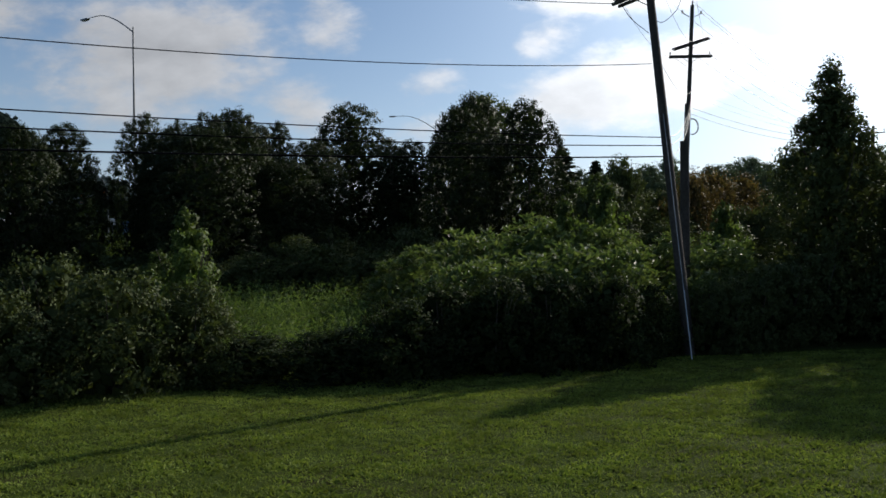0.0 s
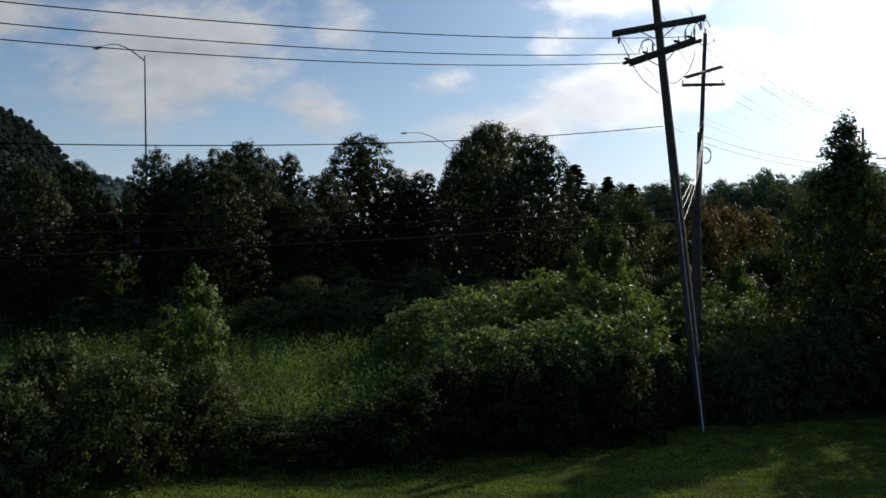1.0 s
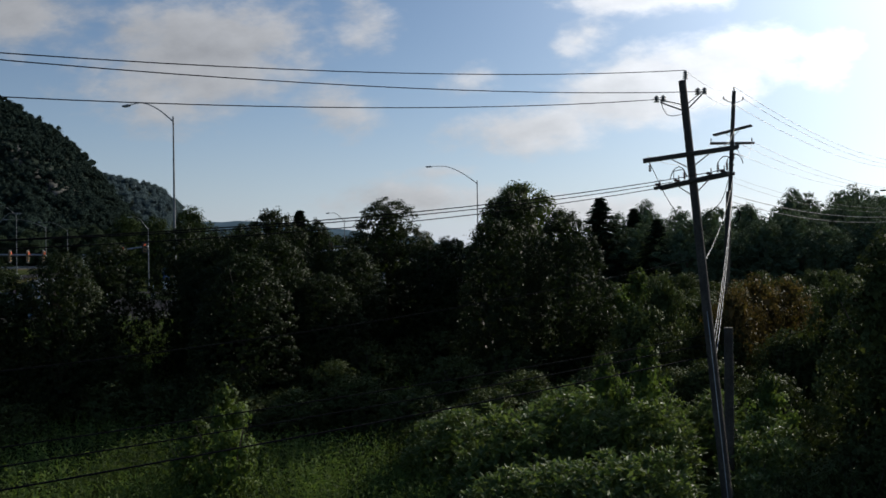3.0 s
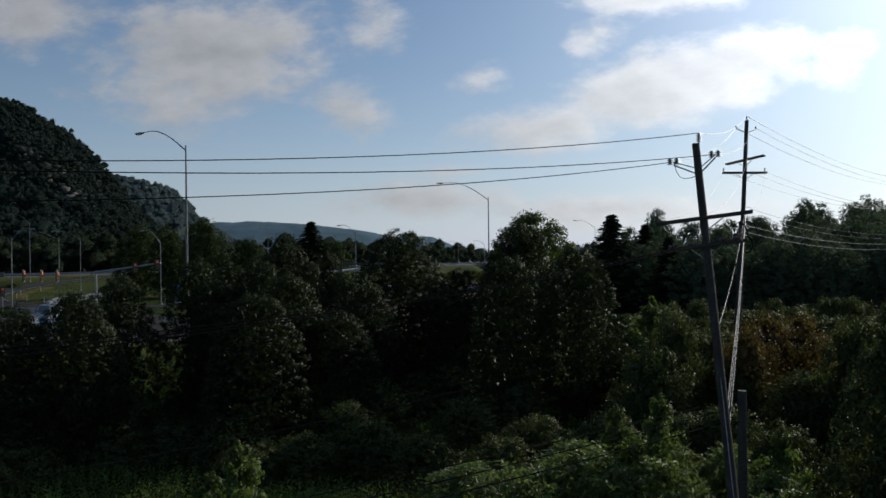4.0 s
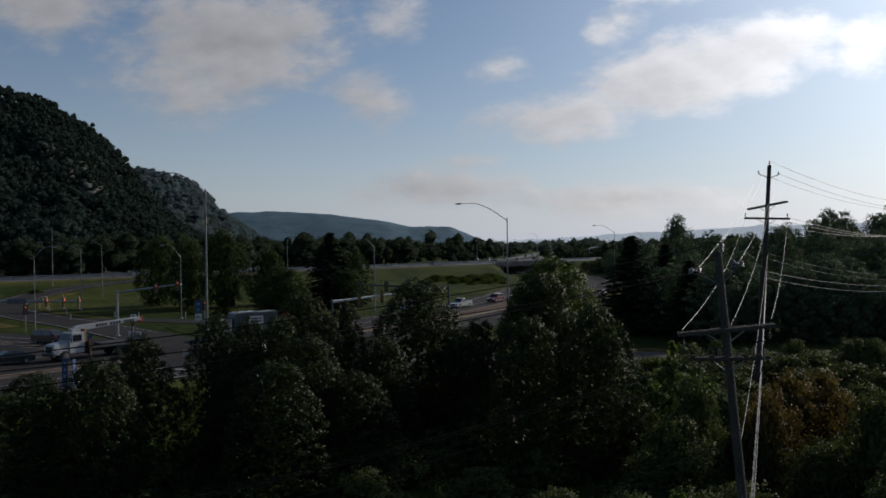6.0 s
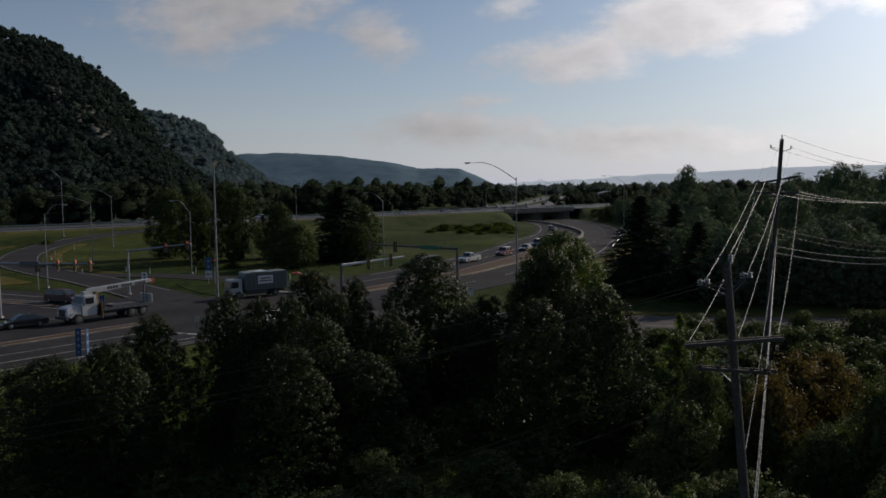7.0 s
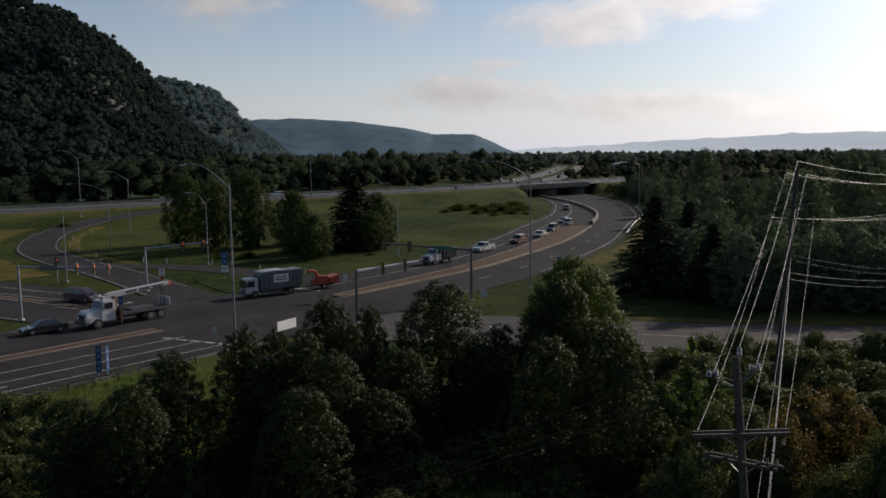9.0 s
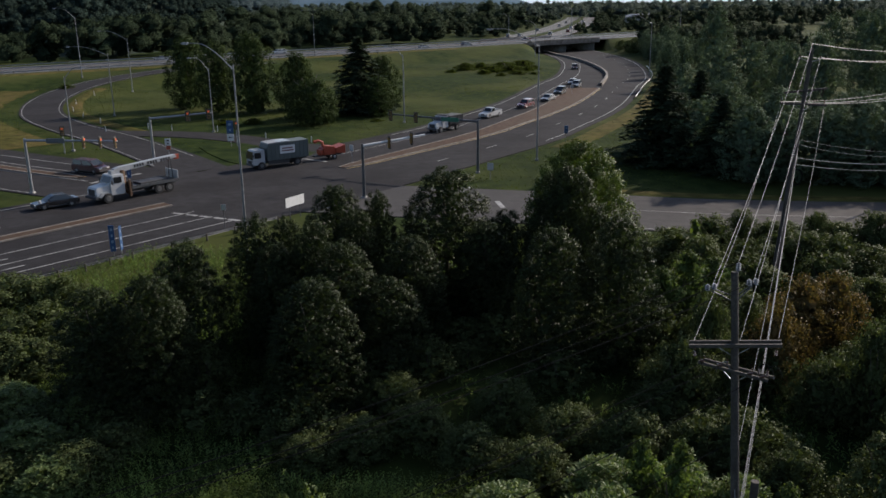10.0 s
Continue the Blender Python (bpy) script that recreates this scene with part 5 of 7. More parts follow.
lawn_grass()


def far_growth(name, pts, h, size, per, mat, label, seed, lobes=1):
    """Tree crowns far off: uneven rounded leaf masses with loose leaf sprays, joined into one."""
    rng = np.random.default_rng(seed)
    nu, prof = 6, np.array([(0.8, -0.6), (1.0, 0.1), (0.66, 0.72), (0.03, 1.05)])
    a = np.arange(nu) * 2 * math.pi / nu
    unit = np.concatenate([np.stack([r * np.cos(a + 0.35 * i), r * np.sin(a + 0.35 * i), np.full(nu, z)], -1) for i, (r, z) in enumerate(prof)])
    ring = np.arange(len(unit)).reshape(len(prof), nu)
    nxt = np.roll(ring, -1, 1)
    faces = np.stack([ring[:-1], nxt[:-1], nxt[1:], ring[1:]], -1).reshape(-1, 4)
    c, hh = np.repeat(pts, lobes, 0), np.repeat(h, lobes)
    k = len(c)
    if lobes > 1:
        o = rng.normal(size=(k, 3))
        o /= np.linalg.norm(o, axis=1, keepdims=True)
        o[:, 2] = rng.uniform(-0.9, 0.75, k)
        mid, rad = c + o * (hh * 0.30)[:, None], hh * rng.uniform(0.12, 0.24, k)
    else:
        mid, rad = c.copy(), hh * rng.uniform(0.36, 0.46, k)
    mid[:, 2] += hh * 0.52
    V = mid[:, None] + unit[None] * (rad[:, None] * rng.uniform(0.60, 1.0, (k, len(unit))))[..., None]
    S = (np.broadcast_to(unit[None], V.shape) * 0.25 + np.array([0.15, -0.35, 0.75])).reshape(-1, 3)
    F = (faces[None] + (np.arange(k) * len(unit))[:, None, None]).reshape(-1, 4)
    V = V.reshape(-1, 3)
    # leaf sprays all over the upper side
    d = rng.normal(size=(k, per, 3))
    d /= np.linalg.norm(d, axis=2, keepdims=True)
    d[..., 2] = np.abs(d[..., 2]) * 1.1 - 0.2
    C = (mid[:, None] + d * (rad[:, None] * rng.uniform(0.72, 1.32, (k, per)))[..., None]).reshape(-1, 3)
    nn = d.reshape(-1, 3) + rng.normal(size=C.shape) * 0.35
    s = size * rng.uniform(0.6, 1.3, len(C))
    V2, F2 = leaf_quads(C, nn, s, s * 0.75, rng)
    S2 = np.repeat(d.reshape(-1, 3) * 0.22 + 0.12 * nn + np.array([0.15, -0.35, 0.75]), 4, 0)
    me = np_mesh(name, np.concatenate([V, V2]), np.concatenate([F, F2 + len(V)]), mat, np.concatenate([S, S2]))
    tagged(new(name, me), label, "trees", kind="stuff")


def hill_trees():
    rng = np.random.default_rng(210)
    for HV, n, h, seed in ((HV1, 6600, 9.5, 1), (HV2, 3600, 12.0, 2)):
        rows, cols = HV.shape[0] - 2, HV.shape[1]
        out = []
        tries = 0
        while len(out) < n and tries < 20 * n:
            tries += 1
            i, j = rng.integers(0, rows), rng.integers(0, cols - 1)
            p = HV[i, j] + (HV[min(i + 1, rows), j + 1] - HV[i, j]) * rng.random()
            if p[2] < 12 or p[0] < -0.61 * p[1]:
                continue
            if HV is HV1 and bare(p) > 0.08 and rng.random() < 0.75:
                continue
            out.append(p)
        out = np.array(out)
        hh = h * (0.6 + 0.6 * rng.random(len(out)))
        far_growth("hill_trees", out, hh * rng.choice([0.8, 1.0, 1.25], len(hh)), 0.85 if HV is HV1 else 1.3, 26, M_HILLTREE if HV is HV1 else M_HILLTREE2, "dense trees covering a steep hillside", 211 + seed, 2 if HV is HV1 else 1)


hill_trees()


def valley_trees():
    rng = np.random.default_rng(220)
    P, H = [], []

    def area(n, x0, x1, y0, y1, h0, h1, keep=None):
        x, y = rng.uniform(x0, x1, n), rng.uniform(y0, y1, n)
        if keep is not None:
            m = keep(x, y)
            x, y = x[m], y[m]
        P.append(np.stack([x, y, ground_z(x, y) - 1], -1)), H.append(rng.uniform(h0 * 0.65, h1 * 1.05, len(x)) * (0.85 + 0.25 * np.sin(x * 0.045 + 1) * np.sin(y * 0.03 + x * 0.013)))

    behind = lambda x, y: ((x - HA[0]) * HN[0] + (y - HA[1]) * HN[1] > 58) & (np.hypot(x - np.interp(y, FARWAY[:, 1], FARWAY[:, 0]), 0) > 20 - 40 * (y > 880))
    area(330, -300, -20, 250, 480, 14, 20, behind)
    area(60, 66, 130, 330, 420, 11, 16, lambda x, y: x > 44 + (y - 330) * 0.5)
    far_growth("far_trees", np.concatenate(P), np.concatenate(H), 0.62, 58, M_FARWOOD, "leafy trees beyond the highway", 225, 12)
    P.clear(), H.clear()
    area(320, -300, 30, 420, 800, 16, 22, behind)
    area(420, 105, 420, 300, 800, 14, 20, behind)
    area(190, 0, 130, 450, 800, 8, 13, behind)
    far_growth("far_trees", np.concatenate(P), np.concatenate(H), 0.95, 44, M_FARWOOD, "leafy trees of the valley beyond the highway", 221, 5)
    P.clear(), H.clear()
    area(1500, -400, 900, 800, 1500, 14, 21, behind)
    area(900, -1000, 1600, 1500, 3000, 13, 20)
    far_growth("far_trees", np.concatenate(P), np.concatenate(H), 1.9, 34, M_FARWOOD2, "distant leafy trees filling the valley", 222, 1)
    P.clear(), H.clear()
    # unseen belt added behind the viewer to hold back low skylight on foliage
    area(90, -110, 110, -75, -42, 14, 20)
    far_growth("unseen_tree_belt", np.concatenate(P), np.concatenate(H), 0.6, 8, M_FARWOOD, "dense unseen tree belt added to block low sky behind the lawn", 223, 8)


valley_trees()


# ---- utility poles ----
def insulator(bm, p, d, n=3, r=0.07, gap=0.075):
    p, d = Vector(p), Vector(d).normalized()
    for i in range(n):
        q = p + d * gap * i
        rod(q, q + d * gap * 0.45, r, r * 0.75, 10, bm)
        rod(q + d * gap * 0.45, q + d * gap, r * 0.4, r * 0.4, 8, bm)
    return bm


def crossarm(pole, c, d, half, section=0.11, pair=True, up=Vector((0, 0, 1)), pins=()):
    """A timber crossarm (or pair) with braces and pins; c its middle, d its direction."""
    d = Vector(d).normalized()
    f = d.cross(Vector((0, 0, 1))).normalized()
    c = Vector(c)
    arm = None
    for sg in ((-1, 1) if pair else (1,)):
        m = c + f * sg * 0.2
        bm = box(-half, half, -section * 0.42, section * 0.42, -section * 0.55, section * 0.55, 0.012)
        rot = Matrix((d, f, d.cross(f) * -1 if d.cross(f).z < 0 else d.cross(f))).transposed().to_4x4()
        bmesh.ops.transform(bm, matrix=Matrix.Translation(m) @ rot, verts=bm.verts)
        arm = part("crossarm", bm, M_ARM, pole)
    for sg in (-1, 1):
        bm = tube([c + d * sg * half * 0.42 - Vector((0, 0, 0.06)), c + Vector((0, 0, -0.45)) + d * sg * 0.12], 0.022, 5)
        part("brace", bm, M_GALV, pole)
    for t in pins:
        q = c + d * half * t + Vector((0, 0, section * 0.5))
        part("insulator", insulator(rod(q, q + Vector((0, 0, 0.14)), 0.018), q + Vector((0, 0, 0.1)), (0, 0, 1)), M_PORC, pole)
    return arm


def utility_pole(name, base, top, r0, r1, label):
    """A leaning round timber pole; its parts are placed in world axes from its base."""
    base, top = Vector(base), Vector(top)
    p = thing(name, (0, 0, 0), label, "utility pole", "utility poles")
    mid = [base.lerp(top, t) for t in (-0.03, 0.2, 0.4, 0.6, 0.8, 1.0)]
    part("shaft", tube(mid, [r0 + (r1 - r0) * t for t in (0, 0.2, 0.4, 0.6, 0.8, 1)], 14), M_POLE, p)
    return p


B1, T1 = Vector((10.28, 28.9, 0.05)), Vector((9.58, 31.55, 16.9))
on1 = lambda z: B1.lerp(T1, (z - B1.z) / (T1.z - B1.z))
pole_1 = utility_pole("utility_pole", B1, T1, 0.195, 0.135, "tall leaning grey timber utility pole with double crossarms")
a1 = Vector((3.23, -0.80, 0.38)).normalized()
crossarm(pole_1, on1(14.15), a1, 1.68, 0.125)
for t in (-0.93, 0.90):
    q = on1(14.15) + a1 * 1.6 * t + Vector((0, -0.2, -0.10))
    part("insulator", insulator(rod(q, q - Vector((0, 0, 0.16)), 0.016), q - Vector((0, 0, 0.12)), (0, 0, -1), 3, 0.06), M_PORC, pole_1)
a2 = Vector((2.0, -2.5, 0.35)).normalized()
crossarm(pole_1, on1(13.15), a2, 1.55, 0.11)
# hardware on the lower arms
for t in (-0.9, -0.35, 0.55, 0.9):
    q = on1(13.15) + a2 * 1.5 * t + Vector((-0.1, -0.1, 0.1))
    part("insulator", insulator(rod(q, q + Vector((0, 0, 0.2)), 0.018), q, (-0.9, -0.4, 0.1), 3, 0.06), M_PORC, pole_1)
q = on1(13.15) + a2 * 0.2 + Vector((-0.9, -0.1, 0))
part("jumper_bracket", tube([q, q + Vector((0, 0, 0.32)), q + Vector((0.35, 0.05, 0.4)), q + Vector((0.5, 0.05, 0.15))], 0.02, 5), M_DARKSTEEL, pole_1)
# fuse cut-outs with bowed leads near both ends of the lower arms
for t, w in ((-0.30, -1), (0.62, 1), (0.86, 1)):
    q = on1(13.15) + a2 * 1.5 * t + Vector((0, -0.25, 0.12))
    part("fuse_cutout", insulator(rod(q, q + Vector((0, 0, 0.34)), 0.03, 0.022), q + Vector((0, 0, 0.06)), (0, 0, 1), 3, 0.055), M_PORC, pole_1)
    P = smooth_path([tuple(q + Vector((0, 0, 0.34))), tuple(q + a2 * 0.22 * w + Vector((0, 0, 0.52))), tuple(q + a2 * 0.5 * w + Vector((0, 0, 0.40))), tuple(q + a2 * 0.62 * w + Vector((0, 0, 0.12)))], 0.1)
    part("fuse_lead", tube([tuple(p) for p in P], 0.016, 5), M_CABLE, pole_1)
# top pin and two side brackets
part("top_pin", insulator(rod(T1 + Vector((0.12, 0, -0.35)), T1 + Vector((0.12, 0, 0.18)), 0.03), T1 + Vector((0.12, 0, 0.08)), (0, 0, 1), 4, 0.10), M_GLAZE, pole_1)
PL, PR, PT = Vector((8.78, 31.62, 16.25)), Vector((10.28, 31.5, 16.5)), T1 + Vector((0.12, 0, 0.40))
for P in (PL, PR):
    s = on1(15.75)
    part("bracket_arm", tube([s, P - Vector((0, 0, 0.12))], 0.028, 6, tube([s + Vector((0, 0, 0.22)), P - Vector((0, 0, 0.02))], 0.02, 6)), M_DARKSTEEL, pole_1)
    part("insulator", insulator(bmesh.new(), P + Vector((-0.14, 0, -0.10)), (0, 0, 1), 3, 0.115), M_GLAZE, pole_1)
    part("insulator", insulator(bmesh.new(), P + Vector((0.12, 0.05, -0.08)), (0, 0, 1), 3, 0.115), M_GLAZE, pole_1)
part("ground_wire_moulding", tube([on1(1.0) + Vector((0.02, -0.2, 0)), on1(8) + Vector((0.02, -0.18, 0)), on1(13) + Vector((0.02, -0.16, 0))], 0.012, 5), M_ARM, pole_1)

# old cut-off pole beside it
stub = utility_pole("pole_stub", (11.25, 32.0, 0.3), (11.28, 31.9, 7.75), 0.19, 0.165, "short cut-off grey timber pole stub beside the pole")

B2, T2 = Vector((23.3, 66.6, 3.4)), Vector((24.42, 66.7, 23.1))
on2 = lambda z: B2.lerp(T2, (z - B2.z) / (T2.z - B2.z))
pole_2 = utility_pole("utility_pole", B2, T2, 0.22, 0.15, "tall grey timber utility pole with crossarms on the bank")
b1 = Vector((3.16, -0.72, -0.1)).normalized()
crossarm(pole_2, on2(19.0), b1, 1.65, 0.14, pins=(-0.95, 0.9))
b2 = Vector((2.4, -1.9, 0.5)).normalized()
crossarm(pole_2, on2(20.0), b2, 1.5, 0.13)
part("top_pin", insulator(rod(T2 - Vector((0, 0, 0.3)), T2 + Vector((0, 0, 0.2)), 0.03), T2 + Vector((0, 0, 0.1)), (0, 0, 1), 3, 0.08), M_PORC, pole_2)
QL, QR, QT = Vector((23.55, 66.6, 22.55)), Vector((25.0, 66.4, 22.45)), T2 + Vector((0, 0, 0.35))
for P in (QL, QR):
    part("bracket_arm", tube([on2(22.1), P - Vector((0, 0, 0.12))], 0.03, 6), M_GALV, pole_2)
    part("insulator", insulator(bmesh.new(), P - Vector((0, 0, 0.1)), (0, 0, 1), 3, 0.085), M_PORC, pole_2)
# second, shorter shaft strapped beside it with a cable loop
part("splint_shaft", tube([(22.95, 66.3, 3.4), (23.5, 66.35, 10), (23.72, 66.35, 15.2)], [0.2, 0.19, 0.17], 12), M_POLE, pole_2)
loop = [on2(13.4) + Vector((0.35 + 0.45 * math.sin(a), -0.1, 0.62 * math.cos(a))) for a in np.linspace(-0.3, 3.4, 12)]
part("cable_loop", tube(loop, 0.05, 6), M_CABLE, pole_2)

B3, T3 = Vector((45, 77, 4.6)), Vector((45.2, 77, 14.9))
pole_3 = utility_pole("utility_pole", B3, T3, 0.17, 0.12, "plain timber pole carrying cables at the bank")
crossarm(pole_3, Vector((45.2, 77, 14.2)), (0.8, -0.6, 0), 1.0, 0.11, False, pins=(-0.9, 0.9))
B4, T4 = Vector((60, 108, 4.8)), Vector((60, 108, 21.5))
pole_4 = utility_pole("utility_pole", B4, T4, 0.22, 0.15, "timber utility pole standing inside the wood")
crossarm(pole_4, Vector((60, 108, 18.0)), (0.75, -0.65, 0), 1.6, 0.14)
T0 = Vector((-33.0, 2.6, 16.2))
pole_0 = utility_pole("utility_pole", (-33.0, 2.6, -0.1), T0, 0.21, 0.15, "timber utility pole at the start of the line")
crossarm(pole_0, Vector((-33.0, 2.6, 12.2)), (0.56, -0.83, 0), 1.6, 0.14)


def wire(a, b, sag, r=0.011, mat=M_WIRE, label="thin bare power line strung between utility poles", group="power lines", name="power_line"):
    a, b = Vector(a), Vector(b)
    pts = []
    for i in range(33):
        t = i / 32
        p = a.lerp(b, t)
        p.z -= sag * 4 * t * (1 - t)
        pts.append(p)
    ob = part(name, tube(pts, r, 5), mat, None)
    return tagged(ob, label, "cable", group)


# line to the left and towards the viewer
side = Vector((0.56, -0.83, 0))
DARK = dict(mat=M_CABLE, label="dark power line strung between utility poles")
wire(PT, T0 + Vector((0, 0, -0.5)), 1.5, 0.014, **DARK)
wire(PR, T0 + side * 0.8 + Vector((0, 0, -0.3)), 1.4, 0.014, **DARK)
wire(PL, T0 - side * 0.8 + Vector((0, 0, -1.1)), 1.5, 0.014, **DARK)
for t, dz, z0 in ((-0.9, -0.05, 11.93), (-0.35, 0.05, 12.1), (0.9, 0.1, 11.75)):
    wire(on1(13.15) + a2 * 1.5 * t + Vector((-0.35, -0.2, dz)), Vector((-33.0, 2.6, z0)) + side * 1.4 * t, 1.65, 0.014, **DARK)
wire(on1(10.35) + Vector((-0.3, -0.2, 0)), (-33, 2.6, 9.2), 1.55, 0.014, M_CABLE, "single dark wire below the crossarms")
for z, z0, sg, r in ((7.65, 6.9, 0.55, 0.016), (7.35, 6.5, 0.6, 0.018), (6.95, 5.7, 0.5, 0.024)):
    wire(on1(z) + Vector((-0.2, -0.1, 0)), (-33, 2.6, z0), sg, r, M_CABLE, "black communication cable strung low between poles", "low cables", "cable")
# line from the first to the second pole
wire(PT, QT, 0.5, 0.0095), wire(PL, QL, 0.55, 0.0095), wire(PR, QR, 0.55, 0.0095)
wire(on1(14.3) - a1 * 1.5, on2(19.1) - b1 * 1.55, 0.9, 0.0095), wire(on1(14.3) + a1 * 0.2, on2(20.1) + b2 * 0.2, 0.8, 0.0095), wire(on1(14.35) + a1 * 1.56, on2(19.1) + b1 * 1.5, 0.9, 0.0095)
for z, z2, r, mt in ((10.35, 16.2, 0.010, M_WIRE), (7.7, 15.3, 0.012, M_WIRE), (7.4, 14.9, 0.011, M_WIRE), (7.0, 14.5, 0.013, M_WIRE)):
    wire(on1(z) + Vector((0.2, 0.1, 0)), on2(z2) + Vector((0.1, -0.2, 0)), 0.6, r, mt, "bright cable running up to the far pole", "far cables", "cable")
# line onward from the second pole
for P, dz, o in ((QT, 0.2, 0), (QL, -0.6, -0.8), (QR, -0.6, 0.8)):
    wire(P, T4 + Vector((0.75, -0.65, 0)) * o + Vector((0, 0, dz)), 1.0, 0.021)
for t in (-0.95, 0.2, 0.95):
    wire(on2(19.1) + b1 * 1.6 * t, Vector((60 + 1.2 * t, 108 - t, 18.1)), 1.0, 0.018)
for z, z3, r, sg in ((14.9, 13.6, 0.024, 0.8), (14.4, 13.3, 0.022, 0.9), (16.3, 14.3, 0.011, 0.9), (15.9, 14.1, 0.011, 1.0)):
    wire(on2(z) + Vector((0.2, -0.1, 0)), (45.1, 77, z3), sg, r, M_WIRE, "drooping cable between poles at the bank", "far cables", "cable")
# slack jumpers
for pts in ([PL, PL + Vector((0.25, 0.1, -0.55)), PL + Vector((0.9, 0.2, -0.5)), PR + Vector((-0.1, 0, -0.2))],
            [on1(14.05) - a1 * 1.45, on1(13.6) - a1 * 1.3, on1(12.4) - a1 * 0.85, on1(11.6) - a1 * 0.2],
            [on1(13.0) + a1 * 1.2, on1(12.3) + a1 * 0.9, on1(11.9) + a1 * 0.3, on1(12.2)]):
    P = smooth_path([tuple(p) for p in pts], 0.15)
    part("jumper", tube([tuple(p) for p in P], 0.013, 5), M_CABLE, pole_1)
# guy wire with pale guard
g = part("guy_wire", tube([on1(9.5), Vector((9.86, 27.5, -0.05))], 0.014, 6), M_GALV, None)
tagged(g, "steel guy wire anchored in the lawn edge", "cable")
part("guard", tube([Vector((9.86, 27.5, 0.0)), Vector((9.86, 27.5, 0)).lerp(on1(9.5), 0.24)], 0.019, 8), M_SIGNBACK, g, "pale plastic guy guard")


# ---- street lamps ----
def street_lamp(base, top_z, head, label, r=0.11):
    b = Vector(base)
    h = top_z - b.z
    o = thing("street_lamp", b, label, "street lamp", "street lamps")
    part("pole", tube([(0, 0, -0.3), (0, 0, h * 0.5), (0, 0, h + 0.25)], [r * 1.25, r, r * 0.65], 10), M_LAMPSTEEL, o)
    part("base_flange", box(-0.22, 0.22, -0.22, 0.22, -0.02, 0.28, 0.03), M_LAMPSTEEL, o)
    hd = Vector(head) - b
    s = Vector((0, 0, h - 0.15))
    dv = hd - s
    P = smooth_path([tuple(s), tuple(s + dv * 0.35 + Vector((0, 0, dv.z * 0.28))), tuple(s + dv * 0.68 + Vector((0, 0, dv.z * 0.30))), tuple(hd)], 0.4)
    part("arm", tube([tuple(p) for p in P], [r * 0.6 - (r * 0.3) * i / (len(P) - 1) for i in range(len(P))], 8), M_LAMPSTEEL, o)
    d = Vector((dv.x, dv.y, 0)).normalized()
    bm = prism([(-0.1, -0.02), (0.15, -0.10), (0.75, -0.10), (0.9, -0.03), (0.8, 0.05), (0.1, 0.07)], -0.17, 0.17, -0.09, 0.09, 0.015)
    bmesh.ops.transform(bm, matrix=Matrix.Translation(hd) @ Matrix.Rotation(math.atan2(d.y, d.x), 4, "Z"), verts=bm.verts)
    hp = part("lamp_head", bm, M_LAMPSTEEL, o)
    bm = box(0.2, 0.7, -0.12, 0.12, -0.14, -0.095, 0.015)
    bmesh.ops.transform(bm, matrix=Matrix.Translation(hd) @ Matrix.Rotation(math.atan2(d.y, d.x), 4, "Z"), verts=bm.verts)
    part("lens", bm, M_HEAD, hp)
    return o


def on_ground(x, y, dz=0.0):
    return (x, y, gz(x, y) + dz)


street_lamp(on_ground(-20.0, 69.3), 21.75, (-24.6, 72.6, 23.55), "tall galvanised street lamp with long curved arm", 0.095)
street_lamp(on_ground(7.5, 119.5), 20.6, (1.2, 119.7, 22.9), "tall galvanised street lamp beyond the crossing", 0.10)
street_lamp(on_ground(-46.9, 147), 15.6, (-49.4, 146.4, 17.7), "galvanised street lamp on the grass island", 0.085)
street_lamp(on_ground(-62.8, 127.8), 16.0, (-60.3, 128.0, 17.6), "galvanised street lamp beside the ramp", 0.085)
street_lamp(on_ground(-73.6, 168.6), 17.0, (-80.6, 168, 18.6), "galvanised street lamp inside the ramp loop", 0.085)
street_lamp(on_ground(-88.3, 214.4), 17.9, (-94.7, 214.4, 20.0), "galvanised street lamp by the ramp top", 0.085)
street_lamp(on_ground(-110.5, 235), 22.9, (-114.9, 234, 25.4), "tall galvanised street lamp beside the highway", 0.09)
street_lamp(on_ground(-14.6, 158), 17.0, (-17.5, 160, 18.6), "thin galvanised street lamp on the grass island", 0.11)
street_lamp(on_ground(-59, 304), 21.9, (-62, 303, 23.5), "galvanised street lamp beside the highway", 0.085)
street_lamp(on_ground(45, 240), 19.9, (39.8, 240, 21.9), "galvanised street lamp in the bend", 0.085)
for x, y, h in ((20, 345, 12), (46, 470, 13), (105, 480, 13), (60, 560, 13), (110, 600, 13), (12, 436, 12)):
    b = on_ground(x, y)
    street_lamp(b, b[2] + h, (x - 3.5, y, b[2] + h + 1.6), "far galvanised street lamp along the highway", 0.12)


